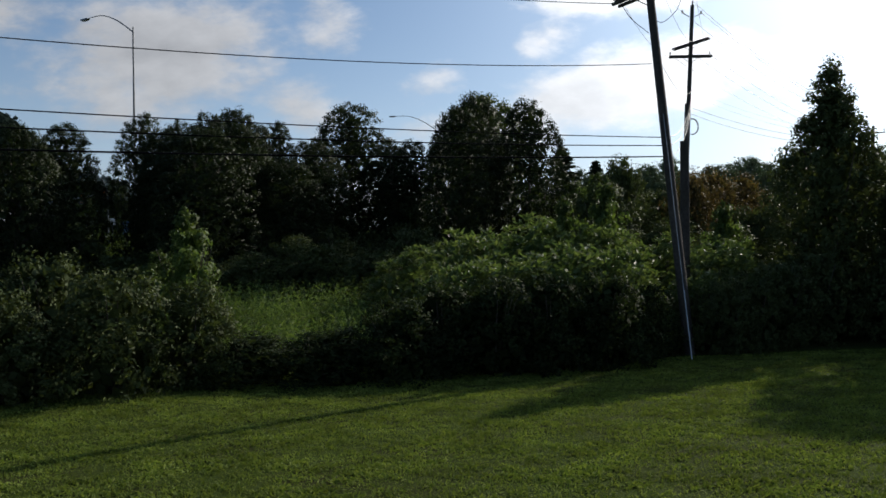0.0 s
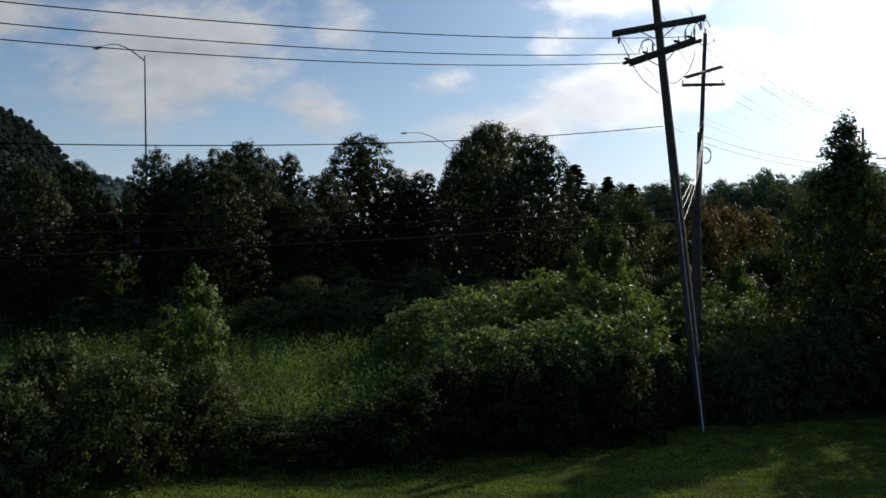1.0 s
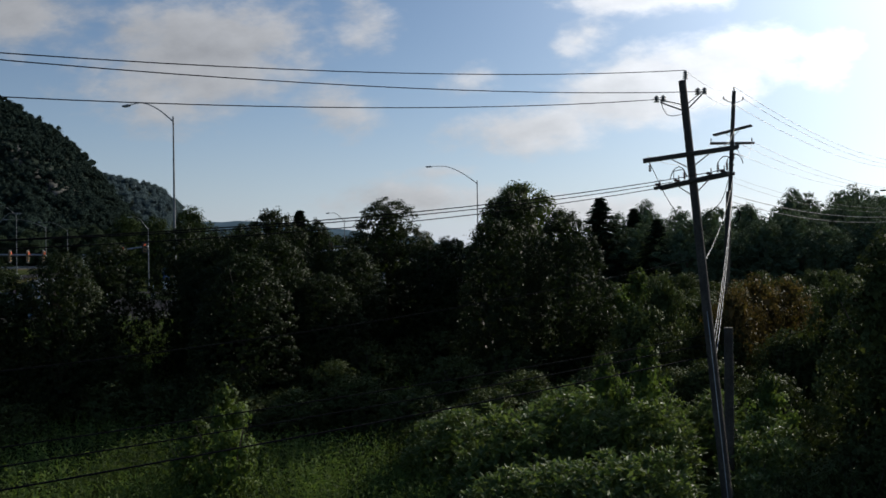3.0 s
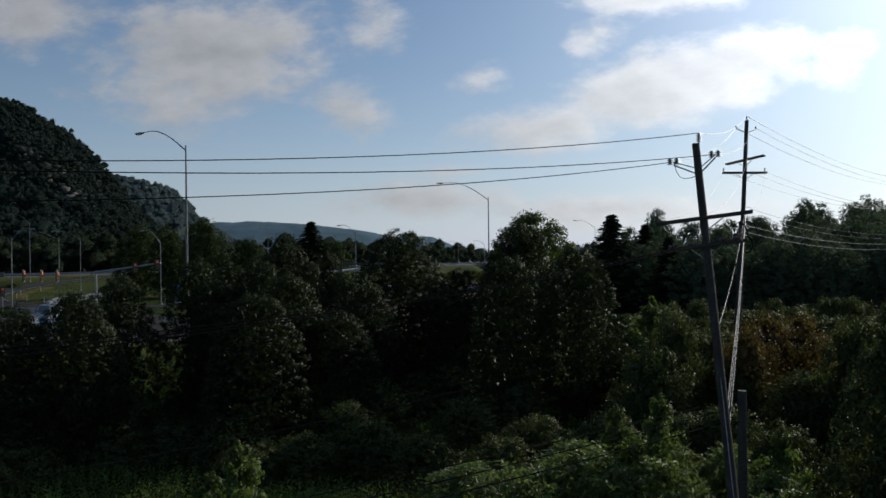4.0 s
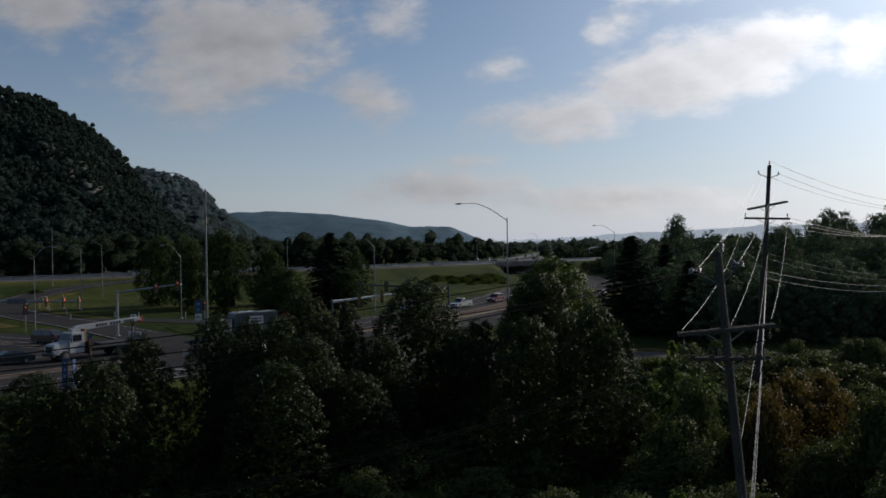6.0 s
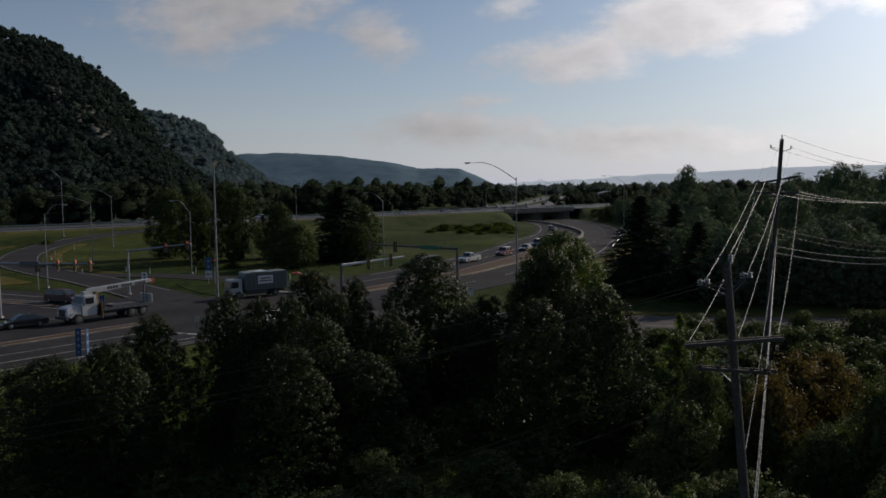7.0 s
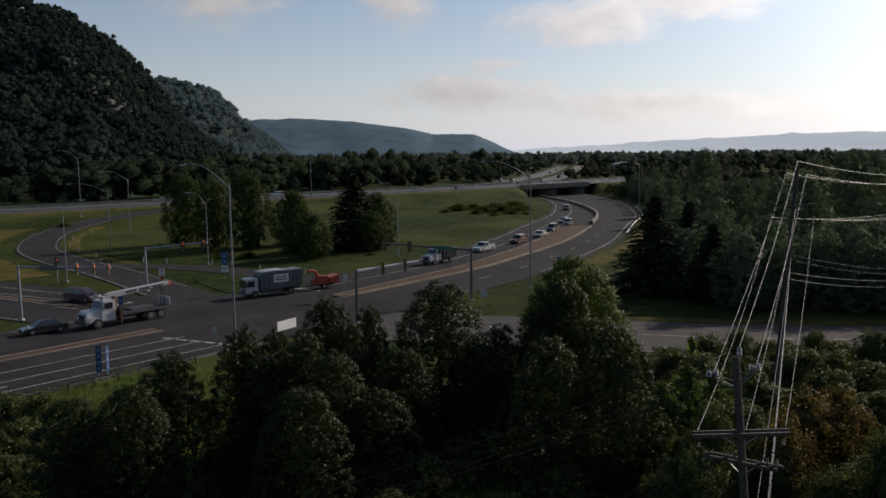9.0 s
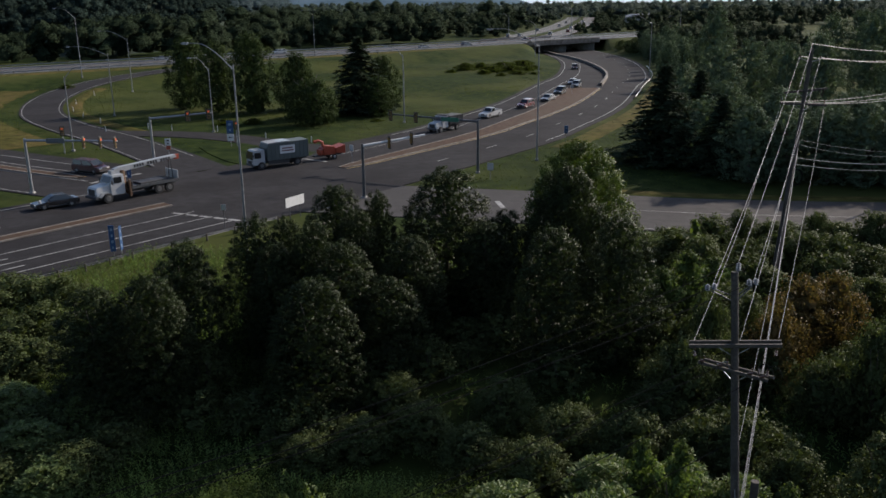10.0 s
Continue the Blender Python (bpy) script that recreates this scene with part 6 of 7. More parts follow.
# ---- traffic signals ----
def signal_head(parent, p, yaw, face=1, lit=True):
    """A three-lens head hung on an arm, facing along yaw."""
    R = Matrix.Translation(p) @ Matrix.Rotation(yaw, 4, "Z")

    def put(bm):
        bmesh.ops.transform(bm, matrix=R, verts=bm.verts)
        return bm
    h = part("signal_head", put(box(-0.12, 0.12, -0.2, 0.2, -0.58, 0.58, 0.03)), M_SIGBODY, parent, "yellow three-lens signal head")
    part("backplate", put(box(-0.02, 0.02, -0.34, 0.34, -0.72, 0.72, 0.01)), M_SIGBLK, h)
    for k, dz in enumerate((0.37, 0, -0.37)):
        part("lens", put(rod((0.115, 0, dz), (0.14, 0, dz), 0.13, 0.13, 12)), M_REDLIT if (k == 0 and lit) else M_LENS, h)
        part("visor", put(tube([(0.12, 0.15 * math.cos(a), dz + 0.15 * math.sin(a)) for a in np.linspace(-0.3, 3.44, 7)], 0.025, 4)), M_SIGBLK, h)


def signal_mast(base, h, end, heads, label, mat=M_GALV, sign=None, yaw=0.0, lit=True, arm=None):
    b = Vector(base)
    o = thing("signal_mast", (0, 0, 0), label, "traffic signal", "traffic signals")
    t = b + Vector((0, 0, h))
    part("pole", tube([b - Vector((0, 0, 0.2)), b.lerp(t, 0.5), t + Vector((0, 0, 0.25))], [0.20, 0.17, 0.14], 12), mat, o)
    part("base_plate", box(b.x - 0.3, b.x + 0.3, b.y - 0.3, b.y + 0.3, b.z - 0.05, b.z + 0.15, 0.02), M_CONC, o)
    e = Vector(end)
    part("mast_arm", tube([t, t.lerp(e, 0.5), e], [0.16, 0.13, 0.10], 10), arm or mat, o)
    for f in heads:
        signal_head(o, t.lerp(e, f) + Vector((0.02, -0.22, -0.15)), yaw, lit=lit)
    if sign:
        f, w, hgt, m = sign
        p = t.lerp(e, f)
        d = (e - t).normalized()
        a = math.atan2(d.y, d.x)
        bm = box(-w / 2, w / 2, -0.03, 0.03, -hgt / 2, hgt / 2, 0.01)
        bmesh.ops.transform(bm, matrix=Matrix.Translation(p + Vector((0, -0.2, 0))) @ Matrix.Rotation(a, 4, "Z"), verts=bm.verts)
        sp = part("street_sign", bm, m, o, "green street sign panel" if m is M_GREEN else "dark sign panel")
        bm = box(-w * 0.36, w * 0.36, -0.05, -0.034, -hgt * 0.16, hgt * 0.16)
        bmesh.ops.transform(bm, matrix=Matrix.Translation(p + Vector((0, -0.2, 0))) @ Matrix.Rotation(a, 4, "Z"), verts=bm.verts)
        part("lettering_bar", bm, M_SIGNW if m is M_GREEN else M_SIGBACK2, sp)
    return o


M_SIGBACK2 = plain("dark_sign_back", (0.10, 0.11, 0.12), 0.5)
signal_mast((-54.0, 98.3, 5.0), 6.35, (-43.0, 98.6, 11.2), (0.64, 0.82, 0.98), "galvanised signal mast with arm over the side street", sign=(0.34, 2.2, 0.6, M_SIGBACK2), yaw=0.1)
signal_mast((-46.9, 119.0, 5.0), 6.1, (-37.0, 116.0, 12.3), (0.62, 0.95), "galvanised signal mast with rising arm by the ramp", yaw=-1.2)
# white sheet colour on this arm stands for its sun glint
signal_mast((-13.65, 96.0, 5.0), 6.0, (-6.9, 100.6, 11.55), (0.42, 0.78), "signal mast at the near corner, arm whitened for sun glint", M_DARKSTEEL, yaw=0.6, lit=False, arm=M_SIGNW)
signal_mast((-0.7, 110.7, 5.0), 6.65, (-13.0, 117.0, 11.9), (0.68, 0.97), "grey signal mast with long arm across the main road", M_DARKSTEEL, (0.30, 2.6, 0.55, M_GREEN), yaw=-2.2, lit=False)
# short post signal on the ramp corner
for x, y in ((-63.3, 126.0), (-38.4, 131.6)):
    o = thing("signal_post", (x, y, 5.05), "short post-mounted traffic signal", "traffic signal", "post signals")
    part("pole", tube([(0, 0, -0.2), (0, 0, 3.2)], 0.07, 8), M_GALV, o)
    signal_head(o, (0.1, -0.2, 3.3), -1.0)


# ---- road signs ----
def sign_on_posts(x, y, w, h, z, yaw, mat, label, posts=1, bars=0, steel=M_GALV):
    o = thing("road_sign", Matrix.Translation((x, y, gz(x, y))) @ Matrix.Rotation(yaw, 4, "Z"), label, "road sign", "road signs")
    for i in range(posts):
        px = 0 if posts == 1 else (i - 0.5) * w * 0.55
        part("post", tube([(px, 0.06, -0.3), (px, 0.06, z + h)], 0.045, 6), steel, o)
    pn = part("panel", box(-w / 2, w / 2, -0.02, 0.02, z, z + h, 0.008), mat, o)
    for k in range(bars):
        zz = z + h * (k + 0.6) / (bars + 0.3)
        wd = w * (0.45 if k % 2 else 0.3)
        part("lettering_bar", box(-wd / 2, wd / 2, -0.030, -0.022, zz - h * 0.12 / bars - 0.05, zz + h * 0.12 / bars + 0.05), M_SIGBLK if mat is M_SIGNW else M_SIGNPALE if mat is M_BLUE else M_SIGNW, pn)
    return o


sign_on_posts(-32.5, 71.2, 0.46, 2.35, 0.9, 0.35, M_BLUE, "tall blue sign stack with pale symbols beside the guard rail", 1, 4)
sign_on_posts(-31.9, 71.6, 0.42, 2.2, 0.9, 1.45, M_BLUE, "narrow blue sign stack on a post beside the rail", 1, 3)
o = sign_on_posts(-39.2, 131.0, 1.0, 2.0, 2.2, 0.2, M_BLUE, "blue sign stack above a white arrow plate on the small island", 1, 2)
plate = part("arrow_plate", box(-0.5, 0.5, -0.02, 0.02, 1.05, 2.1, 0.008), M_SIGNW, o)
part("arrow", prism([(-0.34, 1.58), (-0.08, 1.78), (-0.08, 1.64), (0.32, 1.64), (0.32, 1.52), (-0.08, 1.52), (-0.08, 1.38)], -0.032, -0.022), M_SIGBLK, plate)
sign_on_posts(-19.6, 86.6, 2.9, 1.0, 1.35, 1.08, M_SIGNPLAIN, "large bare white sign on two dark posts", 2, steel=M_DARKSTEEL)
sign_on_posts(-25.9, 82.4, 0.45, 0.6, 1.9, 0.3, M_SIGNBACK, "small dull square sign on a thin post by the rail", 1, steel=M_DARKSTEEL)
o = sign_on_posts(-45.8, 122.0, 0.8, 1.0, 1.9, 0.2, M_SIGNW, "small white sign above an orange plate", 1, 2)
part("orange_plate", box(-0.3, 0.3, -0.02, 0.02, 1.3, 1.82, 0.008), M_ORANGE, o)
sign_on_posts(-18.2, 117.0, 0.6, 0.8, 1.9, -0.4, M_SIGNBACK, "small bare sign on the median", 1)
sign_on_posts(-45.0, 105.5, 0.5, 1.2, 0.5, 0.4, M_BLUE, "short blue sign post near the crossing", 1, 1)
sign_on_posts(13.0, 135.4, 0.6, 1.2, 1.4, 0.2, M_BLUE, "blue route sign beside the main road", 1, 2)
sign_on_posts(0.9, 106.3, 0.8, 0.9, 1.2, 0.1, M_SIGNBACK, "small sign standing on the grass verge", 1)
sign_on_posts(20.6, 204, 0.7, 0.9, 1.6, 0.3, M_SIGNBACK, "small sign on the median in the bend", 1)
# white marker posts round the ramp
mk = thing("marker_post", on_ground(-66.5, 148.0), "short white plastic marker post in the grass", "marker post", "marker posts")
part("blade", box(-0.06, 0.06, -0.02, 0.02, -0.1, 1.05, 0.01), M_SIGNW, mk)
for x, y in ((-72, 158.5), (-79, 166.5), (-85, 175), (-90, 187), (-55, 149), (-46.5, 148), (-36, 140), (-27.5, 135.5), (-93, 203), (-60, 151)):
    copy_thing(mk, Matrix.Translation(on_ground(x, y)))


# ---- vehicles ----
def wheel(parent, x, y, r, w=0.24, rimmat=M_CHROME):
    s = 1 if y > 0 else -1
    bm = rod((x, y - w / 2, r), (x, y + w / 2, r), r, r, 18)
    bmesh.ops.bevel(bm, geom=[e for e in bm.edges if abs(e.verts[0].co.y - e.verts[1].co.y) < 1e-4], offset=0.04, segments=2, affect="EDGES")
    t = part("wheel", bm, M_RUBBER, parent)
    part("rim", rod((x, y + s * (w / 2 - 0.02), r), (x, y + s * (w / 2 + 0.015), r), r * 0.62, r * 0.5, 14), rimmat, t)


def car(x, y, yaw, kind, paint, label, z=5.02, group="vehicles"):
    """A passenger vehicle: sedan, suv, van or pickup; +x is its front."""
    o = thing("car" if kind != "pickup" else "pickup_truck", Matrix.Translation((x, y, z)) @ Matrix.Rotation(yaw, 4, "Z"), label, "car" if kind != "pickup" else "pickup truck", group)
    L, Wd, H, wr_ = {"sedan": (4.8, 1.82, 1.45, 0.33), "suv": (4.8, 1.9, 1.75, 0.37), "van": (5.1, 1.98, 1.75, 0.35), "pickup": (5.7, 1.95, 1.85, 0.38)}[kind]
    hx, belt = L / 2, H * 0.60
    low = 0.26
    body = [(-hx, 0.45), (-hx + 0.15, low), (hx - 0.2, low), (hx, 0.42), (hx - 0.05, belt * 0.80), (hx * 0.45, belt), (-hx + 0.1, belt + (0.04 if kind == "sedan" else 0.0)), (-hx, belt * 0.86)]
    part("body", prism(body, -Wd / 2, Wd / 2, -Wd / 2 * 0.95, Wd / 2 * 0.95, 0.05), paint, o)
    tops = {"sedan": [(-hx * 0.78, belt), (-hx * 0.42, H), (hx * 0.12, H), (hx * 0.5, belt)],
            "suv": [(-hx * 0.98, belt), (-hx * 0.86, H), (hx * 0.12, H), (hx * 0.46, belt)],
            "van": [(-hx * 0.98, belt), (-hx * 0.88, H), (hx * 0.22, H), (hx * 0.66, belt)],
            "pickup": [(-hx * 0.16, belt), (-hx * 0.10, H), (hx * 0.20, H), (hx * 0.46, belt)]}[kind]
    w0, w1 = Wd / 2 * 0.93, Wd / 2 * 0.78
    part("roof", prism(tops, -w0, w0, -w1, w1, 0.04), paint, o)
    # panes stand just proud of the cabin
    (xa, za), (xb, zb), (xc, zc), (xd, zd) = tops

    def pane(q):
        bm = bmesh.new()
        vs = [bm.verts.new(p) for p in q]
        f = bm.faces.new(vs)
        n = f.normal_update() or f.normal.copy()
        r = bmesh.ops.extrude_face_region(bm, geom=[f])
        bmesh.ops.translate(bm, verts=[g_ for g_ in r["geom"] if isinstance(g_, bmesh.types.BMVert)], vec=n * 0.02)
        return part("window", bm, M_GLASS, o)

    def lerp(p, q, t):
        return p + (q - p) * t
    for sg in (1, -1):
        for a, b in (((0.06, 0.46), (0.54, 0.94)) if kind != "pickup" else ((0.1, 0.9),)):
            q = []
            for f, top in ((a, 0), (b, 0), (b, 1), (a, 1)):
                t = 0.12 + 0.72 * top
                xl, xr = lerp(xa, xb, t), lerp(xd, xc, t)
                q.append((lerp(xl, xr, f), sg * (lerp(w0, w1, t) + 0.008), lerp(za, zb, t)))
            pane(q if sg < 0 else q[::-1])
    for (x0, z0), (x1, z1), s in (((xd, zd), (xc, zc), 1), ((xa, za), (xb, zb), -1)):
        q = []
        for f, t in ((-0.86, 0.1), (0.86, 0.1), (0.86, 0.88), (-0.86, 0.88)):
            q.append((lerp(x0, x1, t) + s * 0.012, f * lerp(w0, w1, t), lerp(z0, z1, t) + 0.008))
        pane(q if s > 0 else q[::-1])
    if kind == "pickup":
        part("bed_well", box(-hx * 0.95, -hx * 0.2, -Wd * 0.40, Wd * 0.40, belt - 0.02, belt + 0.012, 0.004), M_CHASSIS, o)
        for y0, y1 in ((-Wd * 0.475, -Wd * 0.42), (Wd * 0.42, Wd * 0.475)):
            part("bed_side", box(-hx * 0.97, -hx * 0.17, y0, y1, belt - 0.05, belt + 0.16, 0.015), paint, o)
        part("tailgate", box(-hx, -hx * 0.95, -Wd * 0.46, Wd * 0.46, belt - 0.05, belt + 0.16, 0.015), paint, o)
    for xx in (hx * 0.62, -hx * 0.60):
        for yy in (Wd / 2 - 0.1, -Wd / 2 + 0.1):
            wheel(o, xx, yy, wr_)
    for yy in (0.62, -0.62):
        part("headlight", box(hx - 0.10, hx + 0.012, yy - 0.2, yy + 0.2, belt * 0.62, belt * 0.78, 0.02), M_HEAD, o)
        part("tail_light", box(-hx - 0.012, -hx + 0.08, yy * 1.2 - 0.09, yy * 1.2 + 0.09, belt * 0.66, belt * 0.95, 0.015), M_TAIL, o)
    part("bumper", box(hx - 0.06, hx + 0.06, -Wd * 0.46, Wd * 0.46, 0.30, 0.52, 0.03), M_CHASSIS if kind != "pickup" else M_CHROME, o)
    part("grille", box(hx - 0.06, hx + 0.014, -0.40, 0.40, belt * 0.54, belt * 0.78, 0.01), M_CHASSIS, o)
    for sg in (1, -1):
        part("sill", box(-hx * 0.42, hx * 0.44, min(sg * Wd * 0.485, sg * Wd * 0.507), max(sg * Wd * 0.485, sg * Wd * 0.507), 0.25, 0.42, 0.008), M_CHASSIS, o)
        for xx in (hx * 0.62, -hx * 0.60):
            arch = [(xx - wr_ * 1.16, 0.28)] + [(xx - wr_ * 1.16 * math.cos(a), wr_ + wr_ * 1.10 * math.sin(a)) for a in np.linspace(0.15, 2.99, 9)] + [(xx + wr_ * 1.16, 0.28)]
            part("wheel_arch", prism(arch, min(sg * Wd * 0.47, sg * Wd * 0.503), max(sg * Wd * 0.47, sg * Wd * 0.503)), M_CHASSIS, o)
        part("mirror", box(hx * 0.40, hx * 0.46, min(sg * Wd * 0.49, sg * Wd * 0.58), max(sg * Wd * 0.49, sg * Wd * 0.58), belt - 0.02, belt + 0.14, 0.02), M_CHASSIS, o)
    return o


def truck_base(x, y, yaw, L, axles, label, name, group="trucks"):
    o = thing(name, Matrix.Translation((x, y, 5.02)) @ Matrix.Rotation(yaw, 4, "Z"), label, "truck", group)
    part("chassis", box(-L / 2, L / 2 - 0.8, -0.45, 0.45, 0.62, 0.92, 0.02), M_CHASSIS, o)
    for ax in axles:
        for yy in (1.02, -1.02):
            wheel(o, ax, yy, 0.5, 0.34, M_HUB)
    return o


def hood_cab(o, xf, paint):
    """A conventional cab with bonnet; xf is the front."""
    part("bonnet", prism([(xf - 1.55, 0.75), (xf, 0.75), (xf, 1.45), (xf - 0.15, 1.62), (xf - 1.55, 1.82)], -0.95, 0.95, -0.8, 0.8, 0.06), paint, o)
    cab = part("cab", prism([(xf - 3.05, 0.7), (xf - 1.5, 0.7), (xf - 1.5, 1.85), (xf - 1.85, 2.62), (xf - 3.0, 2.68), (xf - 3.05, 2.5)], -1.08, 1.08, -0.98, 0.98, 0.05), paint, o)
    part("windscreen", prism([(xf - 1.52, 1.9), (xf - 1.49, 1.9), (xf - 1.80, 2.52), (xf - 1.84, 2.52)], -0.88, 0.88), M_GLASS, cab)
    for yy in (1.075, -1.075):
        part("side_window", box(xf - 2.75, xf - 1.9, yy - 0.03 - (0.04 if yy > 0 else -0.04), yy + 0.03 - (0.04 if yy > 0 else -0.04), 1.85, 2.45, 0.02), M_GLASS, cab)
        part("mirror", box(xf - 1.65, xf - 1.55, yy * 1.12 - 0.06, yy * 1.12 + 0.06, 1.75, 2.2, 0.02), M_CHASSIS, cab)
        part("mudguard", prism([(xf - 1.45, 0.62), (xf - 1.35, 1.05), (xf - 0.95, 1.18), (xf - 0.5, 1.1), (xf - 0.15, 0.75), (xf - 0.45, 0.62), (xf - 0.95, 1.04)], yy * 0.84 - 0.12, yy * 0.84 + 0.12), paint, o)
        part("headlight", box(xf - 0.04, xf + 0.02, yy * 0.68 - 0.14, yy * 0.68 + 0.14, 0.98, 1.2, 0.02), M_HEAD, o)
    part("grille", box(xf - 0.03, xf + 0.02, -0.62, 0.62, 0.8, 1.45, 0.02), M_CHASSIS, o)
    part("bumper", box(xf - 0.1, xf + 0.18, -1.1, 1.1, 0.5, 0.78, 0.03), M_DARKSTEEL, o)
    return cab


def crane_truck(x, y, yaw):
    o = truck_base(x, y, yaw, 9.2, (3.5, -2.2, -3.45), "white crane truck with flat bed and long boom", "crane_truck")
    o.scale = (1.14, 1.1, 1.14)
    hood_cab(o, 4.6, M_WHITE)
    part("bed", box(-4.6, 0.9, -1.2, 1.2, 0.98, 1.16, 0.02), M_CHASSIS, o)
    part("bed_rail", box(-4.6, 0.9, -1.24, -1.18, 1.0, 1.30, 0.01), M_DARKSTEEL, o)
    part("bed_rail", box(-4.6, 0.9, 1.18, 1.24, 1.0, 1.30, 0.01), M_DARKSTEEL, o)
    part("crane_pedestal", tube([(1.25, 0, 0.9), (1.25, 0, 2.2), (1.25, 0, 2.9)], [0.42, 0.36, 0.36], 12), M_CRANE, o)
    part("outrigger", box(0.95, 1.2, -1.3, 1.3, 0.5, 0.85, 0.03), M_CRANE, o)
    part("outrigger", box(1.02, 1.2, -1.32, -1.12, 0.3, 2.0, 0.03), M_CRANE, o)
    part("outrigger", box(1.02, 1.2, 1.12, 1.32, 0.3, 2.0, 0.03), M_CRANE, o)
    boom = part("boom", prism([(2.1, 2.55), (2.1, 3.1), (1.6, 3.25), (-5.0, 3.62), (-5.2, 3.3), (1.0, 2.75)], -0.24, 0.24, bevel=0.02), M_WHITE, o, "white telescopic boom")
    for k in range(14):
        if k % 5 == 4:
            continue
        xx = -0.2 - k * 0.31
        zz = 3.02 + (-0.055) * (xx)
        for yy in (0.245, -0.245):
            part("lettering_bar", box(xx - 0.11, xx + 0.11, min(yy, yy * 1.04), max(yy, yy * 1.04), zz - 0.05, zz + 0.22), M_SIGBLK, boom)
    part("boom_tip", box(-5.5, -5.0, -0.14, 0.14, 3.1, 3.6, 0.03), M_ORANGE, boom)
    part("hook_block", box(2.1, 2.5, -0.3, 0.3, 2.3, 3.0, 0.06), M_WHITE, boom)
    part("boom_rest", tube([(-4.4, 0.4, 1.1), (-4.4, 0.2, 3.2), (-4.4, -0.2, 3.2), (-4.4, -0.4, 1.1)], 0.05, 6), M_CHASSIS, o)
    part("headboard", box(0.75, 0.85, -1.2, 1.2, 1.1, 1.7, 0.02), M_CHASSIS, o)
    part("load", box(-3.6, -0.4, -0.8, 0.7, 1.16, 1.36, 0.05), M_CHASSIS, o)
    for xx in (-3.9, -0.75):
        part("skirt", box(xx - 0.85, xx + 0.85, -1.2, -1.1, 0.55, 1.0, 0.02), M_CHASSIS, o)
    part("fuel_tank", rod((1.7, -0.95, 0.72), (2.7, -0.95, 0.72), 0.28, seg=14), M_CHROME, o)
    part("exhaust_stack", tube([(1.42, -0.85, 0.9), (1.42, -0.85, 2.9)], 0.07, 8), M_CHROME, o)
    for xx in (-1.0, -3.9):
        part("tool_box", box(xx - 0.5, xx + 0.5, -1.22, -0.8, 0.5, 0.95, 0.02), M_CHASSIS, o)
    part("rear_rack", box(-4.62, -4.5, -1.1, 1.1, 1.2, 2.1, 0.02), M_SIGNBACK, o)
    return o


def chip_truck(x, y, yaw):
    o = truck_base(x, y, yaw, 8.2, (2.9, -2.4), "cab-over truck with grey-green ribbed chip container", "chip_truck")
    cab = part("cab", prism([(2.35, 0.6), (4.1, 0.6), (4.12, 1.35), (3.95, 2.45), (3.7, 2.62), (2.35, 2.62)], -1.08, 1.08, -1.02, 1.02, 0.06), M_WHITE, o)
    part("windscreen", prism([(4.105, 1.35), (4.16, 1.35), (3.99, 2.38), (3.95, 2.38)], -0.98, 0.98), M_GLASS, cab)
    part("grille", box(4.06, 4.15, -0.75, 0.75, 0.74, 1.15, 0.02), M_CHASSIS, cab)
    for yy in (1.04, -1.04):
        part("side_window", box(2.9, 3.85, yy - 0.04, yy + 0.04, 1.5, 2.3, 0.02), M_GLASS, cab)
        part("headlight", box(4.06, 4.15, yy * 0.72 - 0.16, yy * 0.72 + 0.16, 0.8, 1.0, 0.02), M_HEAD, cab)
        part("mirror", box(4.0, 4.1, yy * 1.18 - 0.08, yy * 1.18 + 0.08, 1.5, 2.1, 0.02), M_CHASSIS, cab)
    part("bumper", box(4.0, 4.22, -1.08, 1.08, 0.42, 0.72, 0.03), M_DARKSTEEL, cab)
    part("side_skirt", box(-1.2, 1.9, -1.15, -1.05, 0.5, 1.02, 0.02), M_CHASSIS, o)
    part("side_skirt", box(-1.2, 1.9, 1.05, 1.15, 0.5, 1.02, 0.02), M_CHASSIS, o)
    c = part("container", prism([(-4.1, 1.05), (2.1, 1.05), (2.1, 2.75), (1.85, 3.3), (-4.1, 3.45)], -1.22, 1.22, bevel=0.03), M_BEDGREY, o)
    for i in range(11):
        xx = -4.0 + i * 0.6
        for yy in (1.22, -1.22):
            part("rib", box(xx - 0.05, xx + 0.05, yy - 0.06, yy + 0.06, 1.08, 3.3 if xx < 1.8 else 2.7, 0.012), M_BEDGREY, c)
    part("tarp", prism([(-1.4, 3.36), (1.9, 3.27), (1.85, 3.42), (0.5, 3.5), (-1.4, 3.5)], -1.2, 1.2), M_SILVER, c, "pale tarpaulin roof")
    for yy in (1.285, -1.285):
        part("sign_panel", box(-2.0, 0.2, yy - 0.01, yy + 0.01, 1.85, 2.95, 0.004), M_SIGNW, c)
        part("lettering_bar", box(-1.8, 0.0, yy - 0.018, yy + 0.018, 2.15, 2.3), M_RED, c)
        part("lettering_bar", box(-1.7, -0.1, yy - 0.018, yy + 0.018, 2.5, 2.65), M_RED, c)
    return o


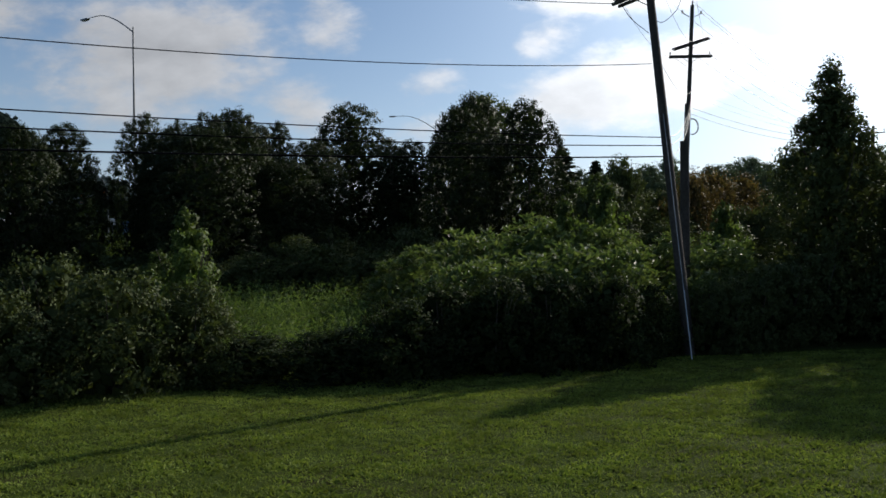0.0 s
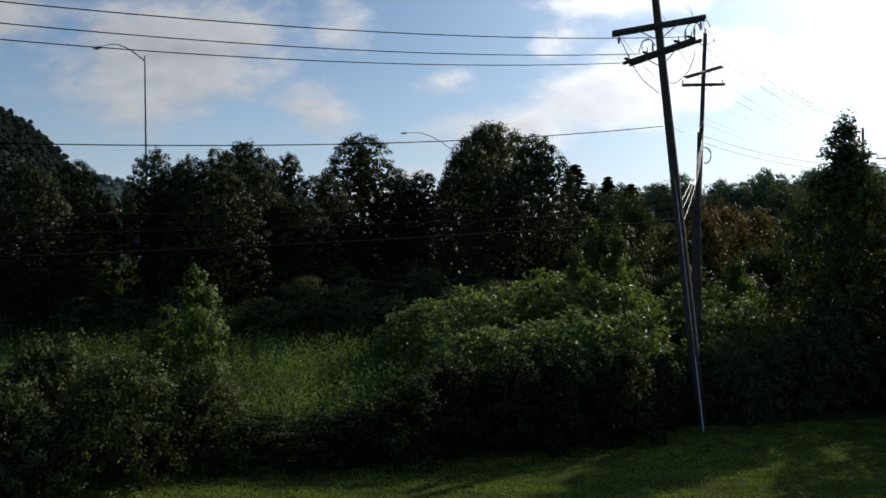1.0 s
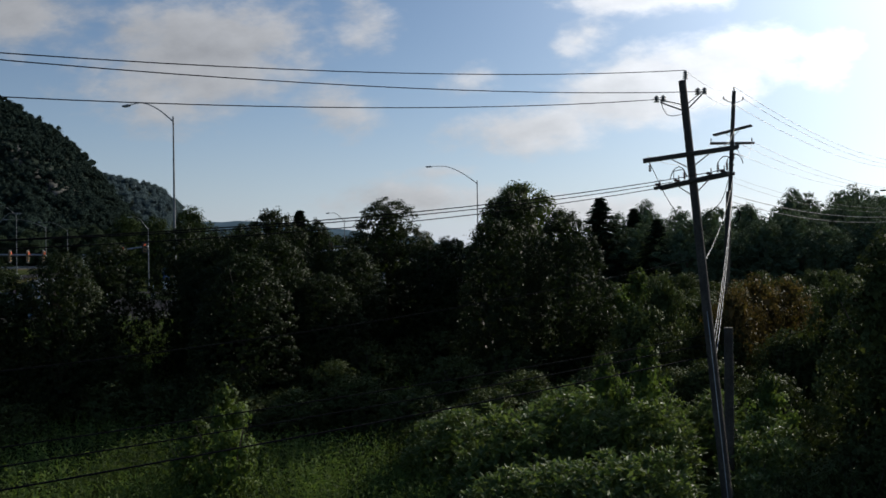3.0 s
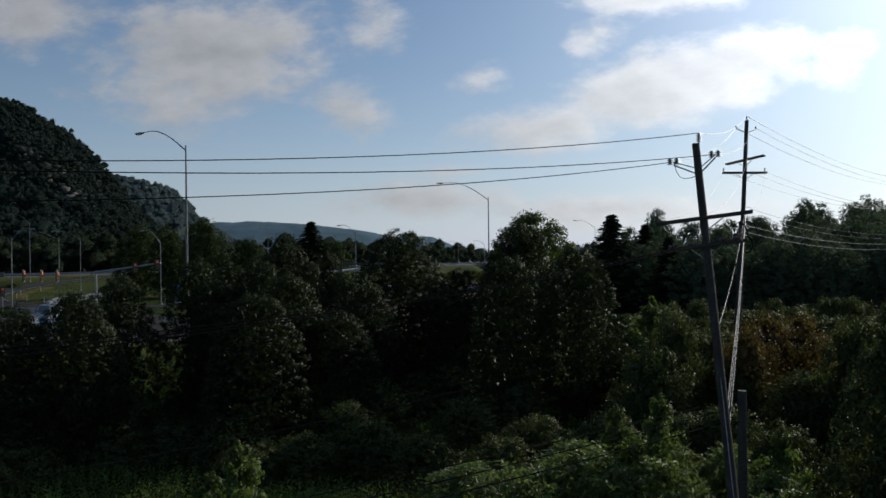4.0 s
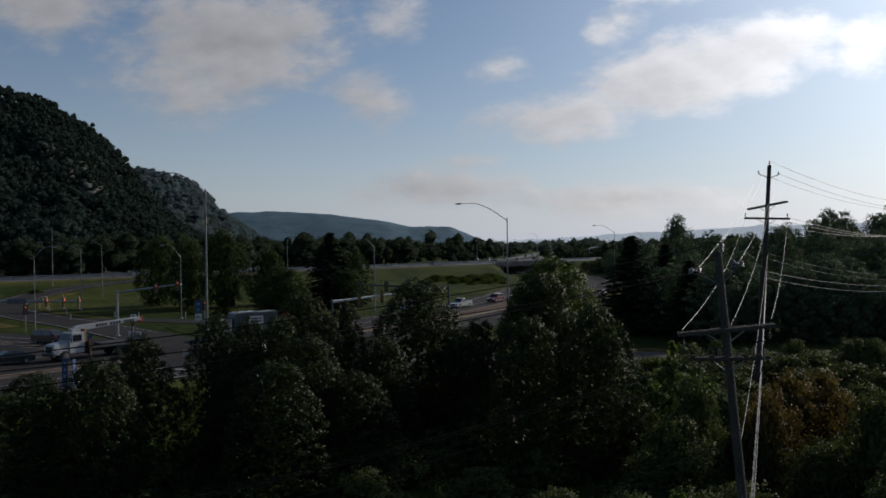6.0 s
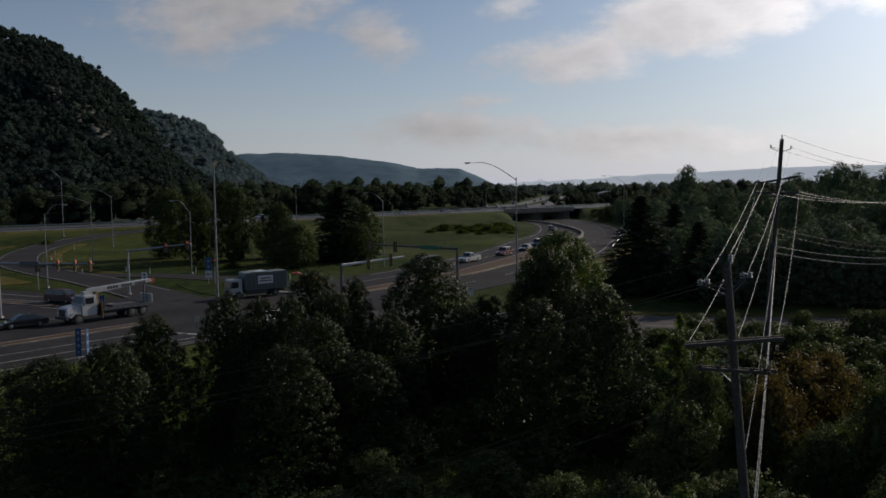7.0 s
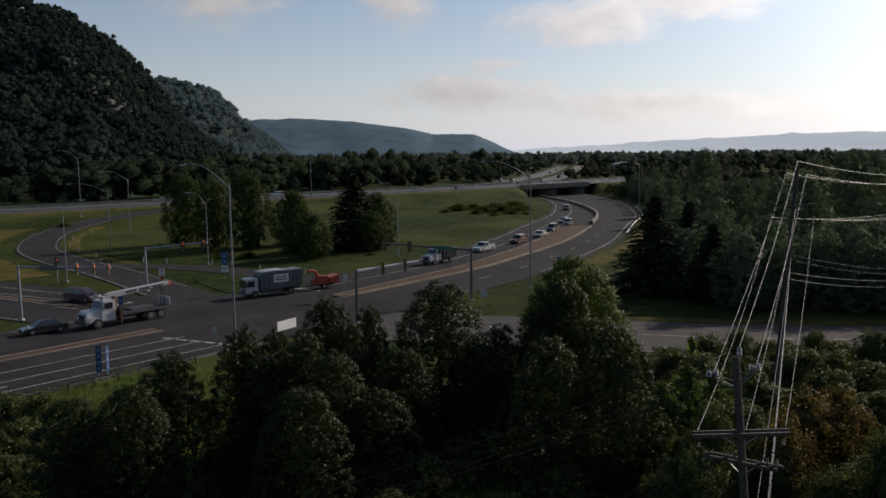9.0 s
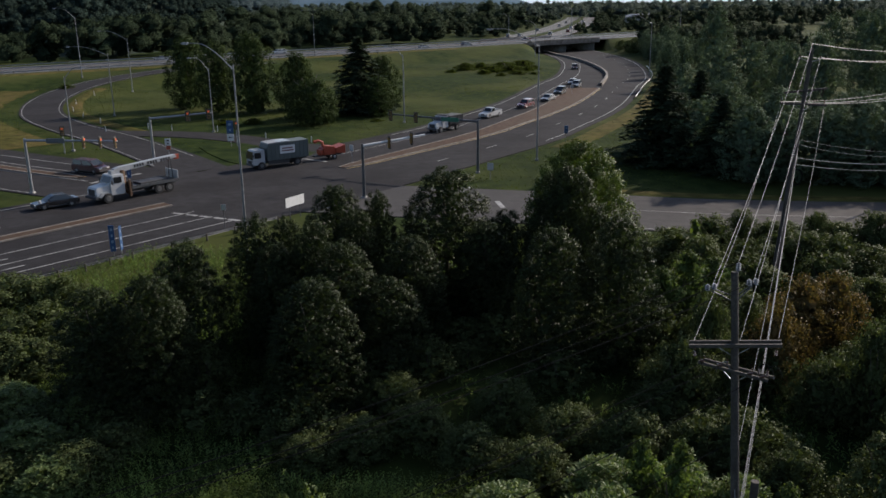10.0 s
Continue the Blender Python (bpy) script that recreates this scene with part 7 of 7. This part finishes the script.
def chipper(x, y, yaw):
    o = thing("wood_chipper", Matrix.Translation((x, y, 5.02)) @ Matrix.Rotation(yaw, 4, "Z"), "orange towed wood chipper behind a truck", "machine")
    part("frame", box(-2.0, 2.4, -0.4, 0.4, 0.5, 0.68, 0.02), M_CHASSIS, o)
    part("drum_housing", prism([(-0.9, 0.7), (1.0, 0.7), (1.1, 1.6), (0.5, 2.0), (-0.7, 1.8)], -0.75, 0.75, bevel=0.05), M_ORANGE, o)
    part("feed_hopper", prism([(-2.3, 0.75), (-0.8, 0.9), (-0.8, 1.6), (-2.3, 1.95)], -0.95, 0.95, bevel=0.03), M_ORANGE, o)
    part("chute", tube([(0.7, 0, 1.7), (0.9, 0, 2.5), (1.5, 0, 2.75), (2.2, 0, 2.6)], [0.24, 0.2, 0.2, 0.24], 8), M_ORANGE, o)
    part("engine_cover", box(0.6, 1.5, -0.6, 0.6, 0.7, 1.45, 0.05), M_ORANGE, o)
    for yy in (0.95, -0.95):
        wheel(o, -0.5, yy, 0.38)
    return o


def dump_truck(x, y, yaw):
    o = truck_base(x, y, yaw, 7.0, (2.5, -1.9), "white-cabbed dump truck with dark tipping body", "dump_truck")
    hood_cab(o, 3.5, M_WHITE)
    b = part("tipping_body", box(-3.5, 0.3, -1.2, 1.2, 1.05, 2.6, 0.04), M_CHASSIS, o)
    for i in range(6):
        for yy in (1.2, -1.2):
            part("rib", box(-3.3 + i * 0.66, -3.2 + i * 0.66, yy - 0.06, yy + 0.06, 1.1, 2.6, 0.01), M_CHASSIS, b)
    part("cab_guard", box(0.2, 1.2, -1.1, 1.1, 2.72, 2.84, 0.03), M_CHASSIS, b)
    return o


TOWARD = math.atan2(-0.8, -0.6)      # down the main road, towards the viewer
crane_truck(-40.9, 96.9, TOWARD)
car(-47.6, 91.2, TOWARD - 0.15, "sedan", M_BLACKP, "dark sedan waiting ahead of a crane truck")
car(-52.6, 111.2, math.atan2(-0.40, 0.92), "van", M_MAROON, "dark maroon minivan waiting at the stop line")
chip_truck(-28.2, 115.6, math.atan2(-0.62, -0.79))
chipper(-22.2, 120.9, math.atan2(-0.62, -0.79))
dump_truck(-6.6, 148.0, TOWARD)
lane_z = lambda x, y: float(MAIN[nearest(MAIN, x, y)][2]) + 0.02
car(1.3, 165.2, math.atan2(-0.85, -0.52), "pickup", M_WHITE, "white pickup truck in a queue of traffic")
car(8.7, 179.7, math.atan2(-0.87, -0.48), "suv", M_RED, "red sport utility car in a queue of traffic")
car(14.2, 191.8, math.atan2(-0.9, -0.42), "sedan", M_SILVER, "silver sedan in a queue of traffic")
car(18.0, 205.7, math.atan2(-0.93, -0.36), "suv", M_BLACKP, "dark sport utility car in a queue of traffic")
car(23.4, 230.5, math.atan2(-0.95, -0.3), "sedan", M_SILVER, "silver sedan in the bend", lane_z(23.4, 230.5))
car(23.4, 221.5, math.atan2(-0.96, -0.28), "suv", M_SILVER, "grey sport utility car in the bend", lane_z(23.4, 221.5))
car(29.6, 287.0, math.atan2(-1, -0.05), "suv", M_MAROON, "dark car far along the bend", lane_z(29.6, 287.0))
hw = math.atan2(HD[1], HD[0])
for k, s, kind, mt, lab in ((104, 37, "van", M_WHITE, "white van on the elevated highway"), (161, 23, "sedan", M_WHITE, "white car on the elevated highway"), (183, 22, "suv", M_SILVER, "pale car on the elevated highway"), (2, 24, "pickup", M_WHITE, "white pickup on the elevated highway"), (232, 35, "sedan", M_RED, "red car on the bridge"), (60, 39, "sedan", M_SILVER, "silver car on the elevated highway")):
    p = HA + HD * k + HN * s
    car(p[0], p[1], hw if s < 32 else hw + math.pi, kind, mt, lab, 8.05, "highway vehicles")
for o, y, mt in ((-6, 455, M_WHITE), (6, 480, M_WHITE), (11, 520, M_RED), (-10, 545, M_SILVER), (6, 590, M_WHITE), (-6, 640, M_WHITE), (10, 680, M_SILVER), (-11, 450, M_SILVER), (-6, 720, M_WHITE), (6, 760, M_WHITE)):
    x = float(np.interp(y, FARWAY[:, 1], FARWAY[:, 0])) + o
    car(x, y, 1.38, "suv", mt, "distant car on the valley highway", float(np.interp(y, FARWAY[:, 1], FARWAY[:, 2])) + 0.06, "highway vehicles")


# ---- far buildings in the valley ----
def far_building(x, y, w, d, h, label):
    z = gz(x, y)
    o = thing("building", (x, y, z), label, "building", "far buildings")
    part("wall", box(-w / 2, w / 2, -d / 2, d / 2, -1, h), M_CONC, o)
    part("roof", prism([(-w / 2 - 0.4, h), (w / 2 + 0.4, h), (w * 0.3, h + 2.2), (-w * 0.3, h + 2.2)], -d / 2 - 0.4, d / 2 + 0.4), M_DARKSTEEL, o)
    for i in range(int(w // 5)):
        part("window", box(-w / 2 + 2 + i * 5, -w / 2 + 4.4 + i * 5, -d / 2 - 0.06, -d / 2 + 0.02, 1.2, 3.0), M_GLASS, o)


for x, y, w, d, h in ((-10, 760, 26, 16, 4), (132, 720, 40, 24, 6)):
    far_building(x, y, w, d, h, "low pale commercial building far down the valley")
